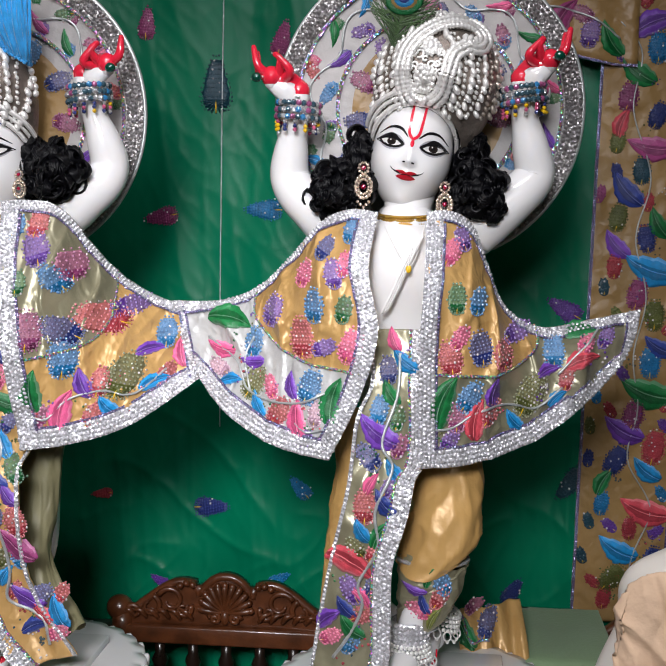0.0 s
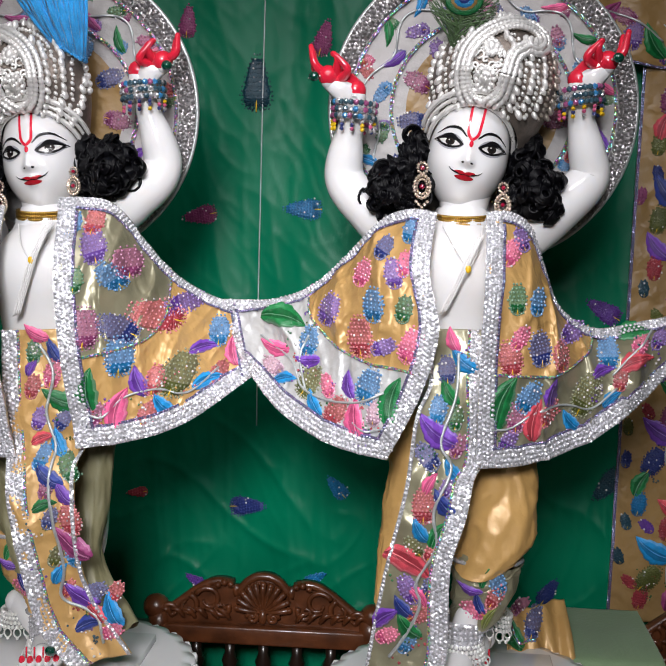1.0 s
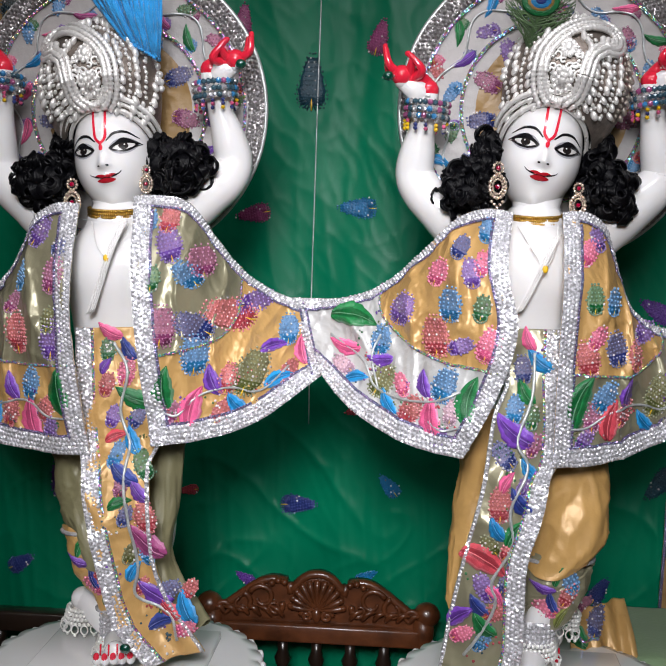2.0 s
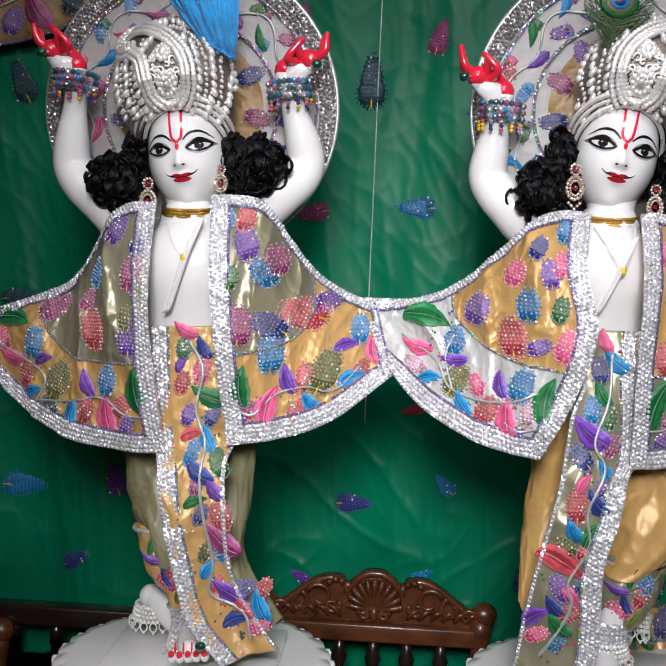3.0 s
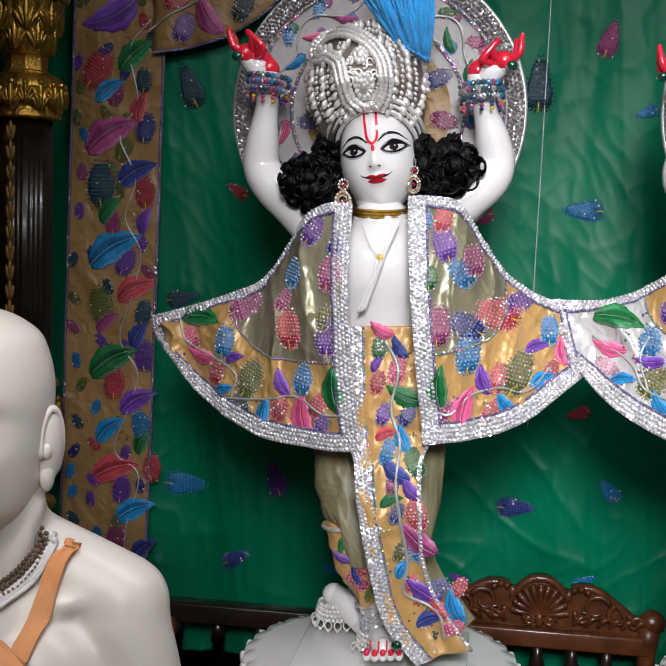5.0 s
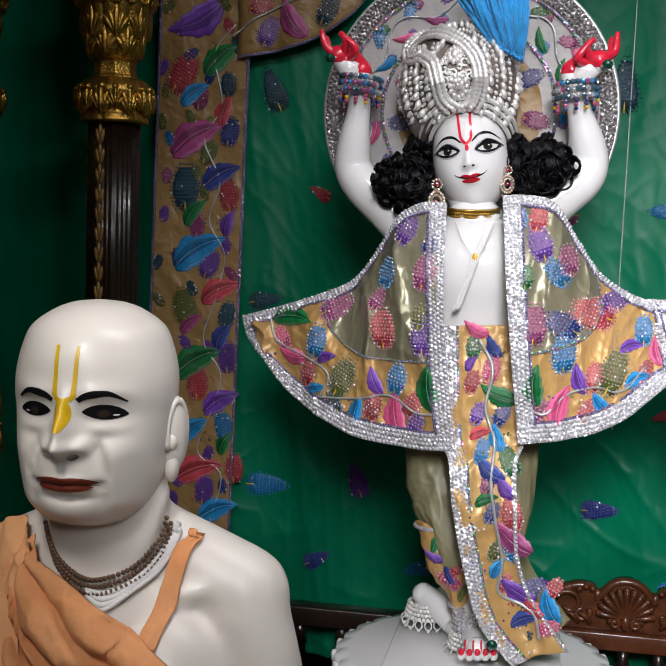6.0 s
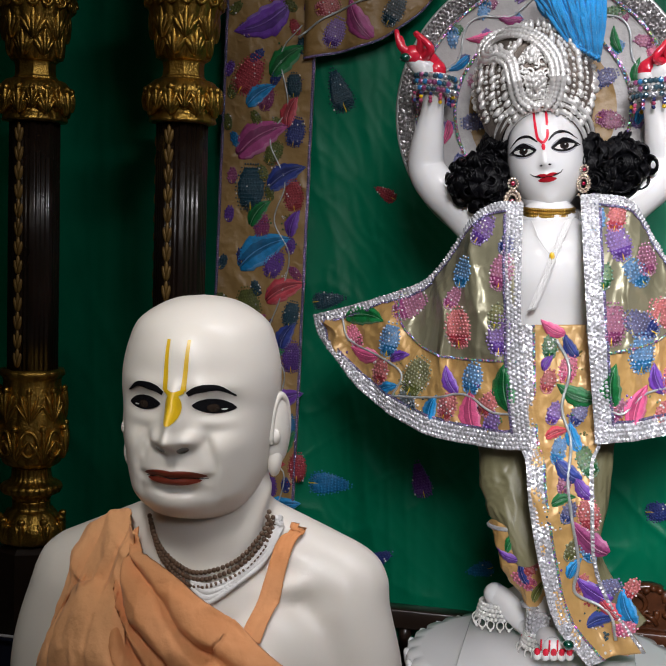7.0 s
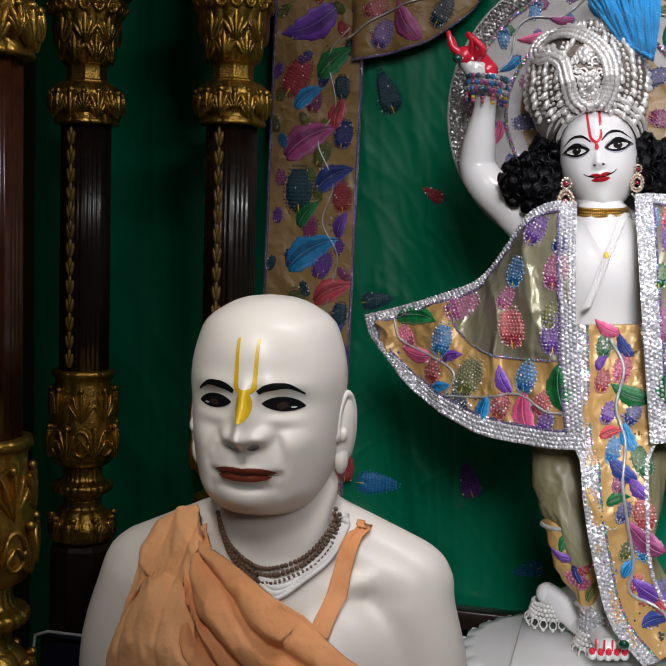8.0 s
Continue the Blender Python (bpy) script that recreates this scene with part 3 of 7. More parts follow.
border_strip([(0.417, 2.127)][0][0], [(0.634, 2.127)][0][0], 0.83, 2.75,
             [(0.523, 2.216, 20, 0.102, 'Lv'), (0.485, 2.113, 140, 0.094, 'Lg'), (0.457, 1.995, 70, 0.066, 'Lr'), (0.521, 1.943, 170, 0.103, 'Lm'), (0.472, 1.846, 130, 0.095, 'Ln'), (0.547, 1.770, 120, 0.076, 'Lg'), (0.454, 1.720, 130, 0.076, 'Lv'), (0.532, 1.668, 160, 0.123, 'Lb'), (0.559, 1.487, 150, 0.076, 'Ln'), (0.535, 1.383, 160, 0.125, 'Lg'), (0.485, 1.291, 150, 0.097, 'Lv'), (0.542, 1.197, 140, 0.077, 'Lb'), (0.541, 1.101, 160, 0.116, 'Lr'), (0.482, 1.007, 150, 0.098, 'Lb'), (0.446, 1.168, 60, 0.068, 'Lg'), (0.469, 2.056, 80, 0.070, 'Gm'), (0.530, 2.165, 90, 0.075, 'Gb'), (0.449, 1.956, 80, 0.057, 'Go'), (0.504, 1.890, 90, 0.066, 'Gt'), (0.536, 2.014, 70, 0.066, 'Gn'), (0.456, 1.783, 80, 0.067, 'Go'), (0.520, 1.736, 100, 0.066, 'Gn'), (0.451, 1.671, 90, 0.057, 'Gr'), (0.506, 1.609, 80, 0.076, 'Gm'), (0.546, 1.561, 90, 0.076, 'Go'), (0.541, 1.452, 90, 0.077, 'Gb'), (0.508, 1.327, 80, 0.077, 'Gm'), (0.473, 1.220, 60, 0.078, 'Gn'), (0.559, 1.253, 80, 0.087, 'Gr'), (0.443, 1.117, 80, 0.059, 'Gb'), (0.509, 1.059, 90, 0.058, 'Gr'), (0.566, 0.979, 80, 0.078, 'Gn'), (0.474, 0.939, 50, 0.079, 'Go'), (0.535, 0.896, 60, 0.078, 'Lm'), (0.456, 0.892, 80, 0.059, 'Gr')],
             [[(0.424, 2.240), (0.493, 2.155), (0.480, 2.023), (0.524, 1.871), (0.496, 1.735), (0.525, 1.600), (0.502, 1.461), (0.517, 1.342), (0.498, 1.221), (0.556, 1.102), (0.513, 0.967), (0.537, 0.844)]],
             "gold_border", "gold silk border panel embroidered with flowers, leaves and vines", 0.02)


def valance():
    y0 = CY - 0.05
    low = [(-1.424, 2.134), (-1.370, 2.142), (-1.296, 2.157), (-1.222, 2.185), (-1.150, 2.230), (-1.091, 2.295), (-1.033, 2.393)] + [(-0.260, 2.446), (0.078, 2.402), (0.187, 2.300)] + [(0.278, 2.186), (0.341, 2.144), (0.419, 2.123), (0.483, 2.118)]
    th = thing("gold_valance", (-0.5, y0, 2.2), "arched gold silk valance with embroidered leaves above the curtain", "valance")
    cv = spline([(x, 0, z) for x, z in low], 120)

    def fn(u, v):
        p = cv[min(120, int(round(u * 120)))]
        z = p.z + (2.75 - p.z) * v
        return Vector((p.x, y0 + 0.006 * math.sin(60 * p.x) + 0.003 * noise.noise(Vector((40 * p.x, 2, 20 * z))), z))

    bm = bmesh.new()
    sheet(bm, fn, 120, 30, 0.003)
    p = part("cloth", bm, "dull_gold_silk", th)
    bm = bmesh.new()
    ribbon(bm, [fn(k / 120, 0) for k in range(121)], [Vector((0, 0, 1))] * 121, 0.006, 0.003, 0.003, 1, 0.006)
    part("sequin_edge", bm, "sequin_violet", th, smooth=False)
    dr = Drape(p)
    needlework(dr, [(-1.287, 2.231, 120, 0.106, 'Lm'), (-1.345, 2.201, 70, 0.075, 'Gv'), (-1.198, 2.251, 60, 0.078, 'Gt'), (-1.363, 2.262, 20, 0.064, 'Gr')] + [(0.315, 2.224, 60, 0.103, 'Lm'), (0.377, 2.195, 80, 0.066, 'Gv'), (0.356, 2.237, 150, 0.056, 'Gm'), (0.252, 2.247, 100, 0.057, 'Gt'), (0.424, 2.181, 120, 0.084, 'Lg')], th)
    vine_emb(dr, [(-1.437, 2.186), (-1.373, 2.232), (-1.299, 2.267), (-1.236, 2.286)], 0.0026, th)
    vine_emb(dr, [(0.262, 2.252), (0.318, 2.247), (0.385, 2.223), (0.443, 2.181)], 0.0026, th)


valance()


# ---- gilded columns ----
def acanthus(a, lobes, depth):
    return 1 + depth * abs(math.sin(a * lobes / 2)) ** 0.7


def gilded_column(x, y, s, zs, label):
    """zs: heights of shaft foot, vase foot and so on are taken from the shaft's foot zs, at size s."""
    th = thing("gilded_column", (x, y, 0), label, "column", "gilded columns")
    c = (x, y, 0)
    bm = bmesh.new()
    hexa = lambda a, k: 1.0 / max(math.cos(((a + math.pi / 8) % (math.pi / 4)) - math.pi / 8), 0.9)
    flute = lambda a, k: hexa(a, k) * (1 - 0.035 * (0.5 + 0.5 * math.cos(a * 32)))
    lathe(bm, c, [(0.060 * s, zs), (0.060 * s, zs + 0.3), (0.059 * s, zs + 0.615 * s)], 192, flute)
    part("shaft", bm, "dark_wood", th, "dark fluted wooden shaft")
    # leaf cord on the shaft's front faces
    for a in (-100, 180):
        bm = bmesh.new()
        ca, sa = math.cos(radians(a)), math.sin(radians(a))
        for i in range(13):
            z = zs + (0.02 + i * 0.046) * s
            p = Vector((x + ca * 0.061 * s, y + sa * 0.061 * s, z))
            for q in (-1, 1):
                ball(bm, p + Vector((-sa, ca, 0)) * 0.0055 * q * s + Vector((0, 0, 0.006)), (0.006 * s, 0.006 * s, 0.019 * s), 8, 6, 0, Matrix.Rotation(radians(12 * q), 3, "Y"))
            ball(bm, p + Vector((0, 0, 0.018 * s)), (0.0055 * s, 0.0055 * s, 0.02 * s), 8, 6)
        part("leaf_cord", bm, "bronze_feather", th, "dull gilt leaf cord")

    def turned(name, prof, lobes, depth, z0, leaves=(), label2="carved gilt"):
        bm = bmesh.new()
        fn = spline([(r * s, 0, z * s) for r, z in prof], 40)
        lathe(bm, (x, y, z0), [(p.x, p.z) for p in fn], 128, (lambda a, k: acanthus(a, lobes, depth)) if lobes else hexa)
        for (zc, r, h, w, n, tw) in leaves:
            for i in range(n):
                a = 2 * math.pi * (i + 0.5 * tw) / n
                o = Vector((math.cos(a), math.sin(a), 0))
                t = Vector((-math.sin(a), math.cos(a), 0))
                up = Vector((0, 0, 1))
                base = Vector((x, y, z0 + zc * s)) + o * r * s
                for k in range(-2, 3):
                    tilt = radians(17 * k)
                    d = (up * math.cos(tilt) + t * math.sin(tilt)).normalized()
                    hk = h * (1 - 0.16 * abs(k)) * s
                    m3 = Matrix((t * math.cos(tilt) - up * math.sin(tilt), o, d)).transposed()
                    ball(bm, base + d * hk * 0.5 + o * (0.008 - 0.003 * abs(k)) * s, (w * 0.16 * s, 0.010 * s, hk * 0.55), 8, 7, 0, m3)
                ball(bm, base + up * h * s * 0.96 + o * 0.008 * s, (w * 0.24 * s, 0.009 * s, 0.009 * s), 10, 7)
                ball(bm, base + up * h * s * 0.2 + o * 0.006 * s, (w * 0.2 * s, 0.008 * s, 0.010 * s), 10, 7)
        return part(name, bm, "gold", th, label2)

    # base: leafy vase, ring, foot
    zv = zs - 0.25 * s
    turned("vase", [(0.045, 0), (0.068, 0.012), (0.082, 0.05), (0.08, 0.11), (0.072, 0.19), (0.07, 0.225), (0.079, 0.238), (0.076, 0.25)], 12, 0.04, zv, [(0.03, 0.080, 0.08, 0.035, 8, 0), (0.12, 0.072, 0.085, 0.03, 8, 1)])
    bm = bmesh.new()
    for i in range(8):
        a = 2 * math.pi * (i + 0.5) / 8
        o, t = Vector((math.cos(a), math.sin(a), 0)), Vector((-math.sin(a), math.cos(a), 0))
        cc = Vector((x, y, zv + 0.07 * s)) + o * 0.086 * s
        ring = [cc + (t * math.cos(b) * 0.02 + Vector((0, 0, math.sin(b) * 0.032))) * s for b in [2 * math.pi * k / 16 for k in range(17)]]
        tube(bm, ring, 0.0045 * s, 6)
    part("cartouche", bm, "gold", th)
    turned("ring", [(0.045, 0), (0.05, 0.012), (0.07, 0.022), (0.072, 0.04), (0.05, 0.055), (0.046, 0.085)], 24, 0.05, zs - 0.335 * s)
    turned("foot", [(0.06, 0), (0.078, 0.012), (0.08, 0.045), (0.06, 0.078), (0.046, 0.09), (0.045, 0.11)], 10, 0.07, zs - 0.445 * s, [(0.01, 0.072, 0.06, 0.045, 9, 0)])
    bm = bmesh.new()
    lathe(bm, c, [(0.085 * s, 0), (0.085 * s, zs - 0.46 * s), (0.07 * s, zs - 0.445 * s)], 8)
    part("plinth", bm, "dark_wood", th, "dark wooden plinth", smooth=False)
    # capital
    zc = zs + 0.612 * s
    turned("bulb", [(0.062, 0), (0.077, 0.004), (0.074, 0.016), (0.07, 0.03), (0.082, 0.06), (0.084, 0.08), (0.07, 0.1), (0.052, 0.106)], 12, 0.05, zc, [(0.018, 0.076, 0.065, 0.045, 8, 0), (0.03, 0.08, 0.05, 0.03, 8, 1)])
    turned("neck", [(0.05, 0), (0.05, 0.006), (0.046, 0.012), (0.046, 0.04), (0.055, 0.046)], 0, 0, zc + 0.104 * s)
    turned("bell", [(0.05, 0), (0.06, 0.02), (0.07, 0.06), (0.08, 0.11), (0.09, 0.15), (0.09, 0.165)], 16, 0.06, zc + 0.148 * s, [(0.01, 0.058, 0.07, 0.05, 8, 0), (0.05, 0.068, 0.08, 0.05, 8, 1)])
    bm = bmesh.new()
    for i in range(8):
        a = 2 * math.pi * (i + 0.25) / 8
        for q in (-1, 1):
            o, t = Vector((math.cos(a), math.sin(a), 0)), Vector((-math.sin(a), math.cos(a), 0))
            cc = Vector((x, y, zc + 0.285 * s)) + o * 0.088 * s + t * 0.02 * q * s
            pts = [cc + (t * q * math.cos(b) + Vector((0, 0, math.sin(b)))) * s * 0.019 * (1 - b / 13) for b in [0.5 * k for k in range(22)]]
            tube(bm, pts, [0.0075 * s * (1 - 0.03 * k) for k in range(22)], 7)
    part("volutes", bm, "gold", th)
    bm = bmesh.new()
    lathe(bm, c, [(0.105 * s, zc + 0.31 * s), (0.115 * s, zc + 0.33 * s), (0.115 * s, zc + 0.36 * s), (0.08 * s, zc + 0.37 * s), (0.08 * s, 3.28)], 16)
    part("abacus", bm, "dark_wood", th, smooth=False)
    return th


zsh = [(-2.058, 1.342)][0][1]
gilded_column([(-2.061, 1.632)][0][0], 0.46, 1.0, zsh, "dark fluted wooden column with carved gilt capital and vase base")
gilded_column([(-1.675, 1.645)][0][0], 0.46, 1.0, zsh, "dark fluted wooden column with carved gilt capital and vase base")


def near_post():
    x, y, s = [(-1.851, 1.185)][0][0], -0.35, 1.1
    th = gilded_column(x, y, s, [(-1.766, 1.321)][0][1], "tall reddish wooden post with gilt leaf edging and a carved gilt base")
    th["group"] = ""
    for ob in th.children:
        if ob.name.startswith("shaft"):
            ob.data.materials[0] = M["red_wood"]


near_post()


# ---- carved chairs behind the pedestals ----
def carved_chair(xc, ztop, y, w, label):
    th = thing("carved_chair", (xc, y, 0), label, "chair", "carved chairs")
    z0 = ztop - 0.125

    def top(u):
        a = abs(u)
        if a < 0.27:
            return ztop - 0.005 - 0.055 * (a / 0.27) ** 2.4
        return z0 + 0.098 - 0.092 * ((a - 0.27) / 0.73) ** 2.6 + 0.008 * math.sin((a - 0.27) * 9)

    bm = bmesh.new()
    sheet(bm, lambda u, v: Vector((xc + (u * 2 - 1) * w / 2, y, z0 - 0.01 + (top(u * 2 - 1) - z0 + 0.01) * v)), 90, 6, 0.03)
    crest = part("crest", bm, "walnut", th, "carved walnut crest with a scallop shell")
    # rim moulding
    bm = bmesh.new()
    for a, b in ((-1, -0.29), (-0.27, 0.27), (0.29, 1)):
        pts = [Vector((xc + u * w / 2, y + 0.004, top(u) - 0.006)) for u in [a + (b - a) * k / 30 for k in range(31)]]
        tube(bm, pts, 0.0105, 8)
    part("moulding", bm, "walnut", crest)
    # shell with flutes, framed by an arch
    bm = bmesh.new()
    for k in range(11):
        a = radians(8 + 164 * k / 10)
        p0 = Vector((xc, y - 0.006, z0 + 0.03))
        p1 = p0 + Vector((math.cos(a) * 0.062, -0.004, math.sin(a) * 0.068))
        limb(bm, [p0, p0.lerp(p1, 0.6) + Vector((0, -0.006, 0)), p1], [0.003, 0.0062, 0.0085], 8, 8)
    part("shell", bm, "walnut", crest)
    bm = bmesh.new()
    for q in (-1, 1):
        pts = [Vector((xc + q * (0.024 + 0.014 * (1 - b / 12) * math.cos(b)), y - 0.01, z0 + 0.018 + 0.014 * (1 - b / 12) * math.sin(b))) for b in [0.45 * k for k in range(22)]]
        tube(bm, pts, 0.0055, 7)
        for k in range(3):
            ball(bm, (xc + q * w * (0.155 + 0.03 * k), y - 0.004, z0 + 0.095 + 0.004 * math.sin(k * 2)), (0.009, 0.012, 0.009), 10, 7)
        # leaf scrolls
        for j, (cx, cz, r, ph) in enumerate(((0.26, 0.055, 0.032, 0.4), (0.36, 0.04, 0.026, 1.8), (0.2, 0.035, 0.02, 2.6), (0.44, 0.024, 0.018, 0.3))):
            pts = [Vector((xc + q * (w * cx + r * (1 - b / 9) * math.cos(b + ph)), y - 0.006, z0 + cz + r * (1 - b / 9) * math.sin(b + ph))) for b in [0.3 * k for k in range(20)]]
            tube(bm, pts, [0.0075 - 0.0002 * k for k in range(20)], 7)
        for k in range(6):
            p0 = Vector((xc + q * w * (0.16 + 0.055 * k), y - 0.004, z0 + 0.012))
            limb(bm, [p0, p0 + Vector((q * 0.012, -0.008, 0.018)), p0 + Vector((q * 0.03, -0.004, 0.024 - 0.002 * k))], [0.005, 0.007, 0.003], 8, 7)
        ball(bm, (xc + q * w * 0.515, y + 0.01, z0 + 0.028), (0.032, 0.03, 0.03), 14, 10)
    ball(bm, (xc, y - 0.01, z0 + 0.02), (0.011, 0.01, 0.018), 10, 8)
    part("carving", bm, "walnut", crest, kind="stuff")
    bm = bmesh.new()
    box(bm, (xc - w * 0.52, y - 0.012, z0 - 0.05), (xc + w * 0.52, y + 0.034, z0 - 0.006), 0.006)
    part("rail", bm, "walnut", th)
    bm = bmesh.new()
    box(bm, (xc - w * 0.52, y - 0.45, 0.40), (xc + w * 0.52, y + 0.03, 0.45), 0.01)
    part("seat", bm, "walnut", th)
    for k in range(-2, 3):
        bm = bmesh.new()
        prof = [(0.012, 0.45), (0.018, 0.5), (0.012, 0.55), (0.016, 0.66), (0.011, z0 - 0.12), (0.02, z0 - 0.095), (0.012, z0 - 0.075), (0.013, z0 - 0.045)]
        lathe(bm, (xc + k * w * 0.16, y + 0.01, 0), prof, 14)
        part("spindle", bm, "dark_wood", th)
    for q in (-1, 1):
        bm = bmesh.new()
        lathe(bm, (xc + q * w * 0.5, y + 0.01, 0), [(0.02, 0), (0.022, 0.4), (0.028, 0.5), (0.02, z0 - 0.05), (0.026, z0 - 0.02), (0.026, z0 + 0.02)], 16)
        part("post", bm, "walnut", th)
        bm = bmesh.new()
        lathe(bm, (xc + q * w * 0.48, y - 0.42, 0), [(0.018, 0), (0.024, 0.2), (0.02, 0.41)], 14)
        part("front_leg", bm, "walnut", th)
    return th


CH = 0.53
chx = [(-0.429, 0.939)][0]
carved_chair(chx[0], chx[1], CH, 0.50, "varnished walnut chair with a carved scallop-shell crest")
chl = [(-1.564, 0.806)][0]
carved_chair(chl[0] - 0.03, chl[1] + 0.02, CH, 0.50, "dark varnished walnut chair in shadow behind a pedestal")
carved_chair([(0.650, 0.859)][0][0], chx[1] - 0.02, CH, 0.50, "dark varnished walnut chair at the curtain's edge")


# dark low bench behind the left pedestal
def low_bench():
    x0, x1 = [(-1.317, 0.755)][0][0] - 0.35, [(-0.647, 0.825)][0][0]
    z = [(-1.144, 0.790)][0][1]
    th = thing("low_bench", ((x0 + x1) / 2, 0.58, 0), "dark stained wooden bench in the shadow below the curtain", "bench")
    bm = bmesh.new()
    box(bm, (x0, 0.55, z - 0.05), (x1, 0.6, z), 0.006)
    part("top_rail", bm, "dark_wood", th)
    bm = bmesh.new()
    box(bm, (x0, 0.3, 0.42), (x1, 0.6, 0.46), 0.006)
    part("seat", bm, "dark_wood", th)
    n = 9
    for k in range(n + 1):
        bm = bmesh.new()
        xx = x0 + 0.03 + (x1 - x0 - 0.06) * k / n
        lathe(bm, (xx, 0.575, 0), [(0.015, 0.44), (0.02, 0.55), (0.013, 0.7), (0.018, z - 0.1), (0.014, z - 0.045)], 10)
        part("spindle", bm, "dark_wood", th)
    for xx in (x0 + 0.04, x1 - 0.04):
        for yy in (0.33, 0.57):
            bm = bmesh.new()
            box(bm, (xx - 0.025, yy - 0.025, 0), (xx + 0.025, yy + 0.025, 0.43), 0.004)
            part("leg", bm, "dark_wood", th)


low_bench()


# ---- the two standing statues ----
def coons(T, B, I, O, n=40):
    t, b, i, o = (spline(c, n) for c in (T, B, I, O))

    def pick(c, f):
        k = min(int(f * n), n - 1)
        return c[k].lerp(c[k + 1], f * n - k)

    def fn(u, v):
        s = pick(t, u) * (1 - v) + pick(b, u) * v + pick(i, v) * (1 - u) + pick(o, v) * u
        return s - (t[0] * (1 - u) * (1 - v) + t[n] * u * (1 - v) + b[0] * (1 - u) * v + b[n] * u * v)

    return fn


def head_mesh(bm, C, r, roll, feats, nu=96, nv=72, mi=0, jaw=0.0, flat=0.0, square=1.0, tall=0.0):
    """An egg-shaped head with features raised on its front (-y). feats: x, z, width, height in radii, depth in metres."""
    C = Vector(C)
    R = Matrix.Rotation(radians(roll), 3, "Y")

    def fn(u, v):
        a, b = 2 * math.pi * u, math.pi * (0.003 + 0.994 * v)
        x, y, z = math.sin(b) * math.cos(a), math.sin(b) * math.sin(a), math.cos(b)
        k = 1 - jaw * max(0, -z) ** 1.5
        if square < 1:
            h = math.sqrt(x * x + y * y)
            if z < 0:
                g = h ** square / max(h, 1e-6)
                x, y = x * g, y * g
            else:
                g = (h ** 2.7 + z ** 2.7) ** (-1 / 2.7)
                x, y, z = x * g, y * g, z * g
        p = Vector((x * r[0] * k, y * r[1] * (1 - flat * max(0, -y) * max(0, -z)), z * r[2] * (1 + tall * (z > 0))))
        if y < 0.25:
            w = min(1, (0.25 - y) / 0.4)
            for fx, fz, sx, sz, am in feats:
                e = ((x * k - fx) / sx) ** 2 + ((z - fz) / sz) ** 2
                if e < 9:
                    p.y -= am * w * math.exp(-e)
        return C + R @ p

    sheet(bm, fn, nu, nv, wrap=True, mi=lambda u, v: mi)


class Face:
    """Paint on a head: places are given in the head's own leaning frame, in metres from its middle."""

    def __init__(self, bm, ob_bm, C, roll, s=1):
        from mathutils.bvhtree import BVHTree
        self.tree, self.bm, self.C, self.s = BVHTree.FromBMesh(ob_bm), bm, Vector(C), s
        self.R = Matrix.Rotation(radians(roll), 3, "Y")

    def p(self, x, z, lift=0.0006):
        q = self.C + self.R @ Vector((self.s * x, 0, z))
        h = self.tree.ray_cast(Vector((q.x, self.C.y - 0.5, q.z)), Vector((0, 1, 0)))
        return (h[0] if h[0] else q) - Vector((0, lift, 0))

    def line(self, pts, widths, mi, lift=0.0008, n=16):
        c = spline([(x, 0, z) for x, z in pts], n)
        w = spline([(v, 0, 0.001 * i) for i, v in enumerate(widths)], n)
        L, Rr = [], []
        for i, q in enumerate(c):
            d = (c[min(i + 1, n)] - c[max(i - 1, 0)]).normalized()
            s = Vector((-d.z, 0, d.x)) * max(w[i].x, 0.0001) / 2
            L.append([self.bm.verts.new(self.p((q + s * f).x, (q + s * f).z, lift)) for f in (-1, -0.33, 0.33, 1)])
        for a, b in zip(L, L[1:]):
            for k in range(3):
                self.bm.faces.new((a[k], a[k + 1], b[k + 1], b[k])).material_index = mi

    def patch(self, c, rx, rz, mi, lift, up=1.0, down=1.0, n=20, tilt=0.0, almond=False):
        ct, st = math.cos(radians(tilt)), math.sin(radians(tilt))
        rings = []
        for k in (1, 0.66, 0.33):
            ring = []
            for i in range(n):
                a = 2 * math.pi * i / n
                x, z = math.cos(a), math.sin(a)
                if almond:
                    z = math.copysign(abs(z) ** 1.5, z)
                x, z = k * rx * x, k * rz * z * (up if z > 0 else down)
                ring.append(self.bm.verts.new(self.p(c[0] + ct * x - st * z, c[1] + st * x + ct * z, lift)))
            rings.append(ring)
        for a, b in zip(rings, rings[1:]):
            for i in range(n):
                self.bm.faces.new((a[i], a[(i + 1) % n], b[(i + 1) % n], b[i])).material_index = mi
        self.bm.faces.new(rings[-1]).material_index = mi


def hand(bm, w, palm, tips, s):
    """An open painted hand: palm, thumb and first finger closed in a ring, the other fingers raised."""
    w, palm = Vector(w), Vector(palm)
    limb(bm, [w, w.lerp(palm, 0.6), palm], [0.021, 0.027, 0.02], 10, 12, 0.6, 1)
    limb(bm, [w + Vector((0, 0, -0.012)), w.lerp(palm, 0.5) + Vector((0, -0.004, -0.012)), palm + Vector((0, 0, -0.01))], [0.02, 0.022, 0.014], 8, 10, 0.7, 0)
    for k, (mid, tip) in enumerate(tips):
        limb(bm, [palm.lerp(w, 0.12 * k), Vector(mid), Vector(tip)], [0.010, 0.0078, 0.005], 12, 10, 1, 1)


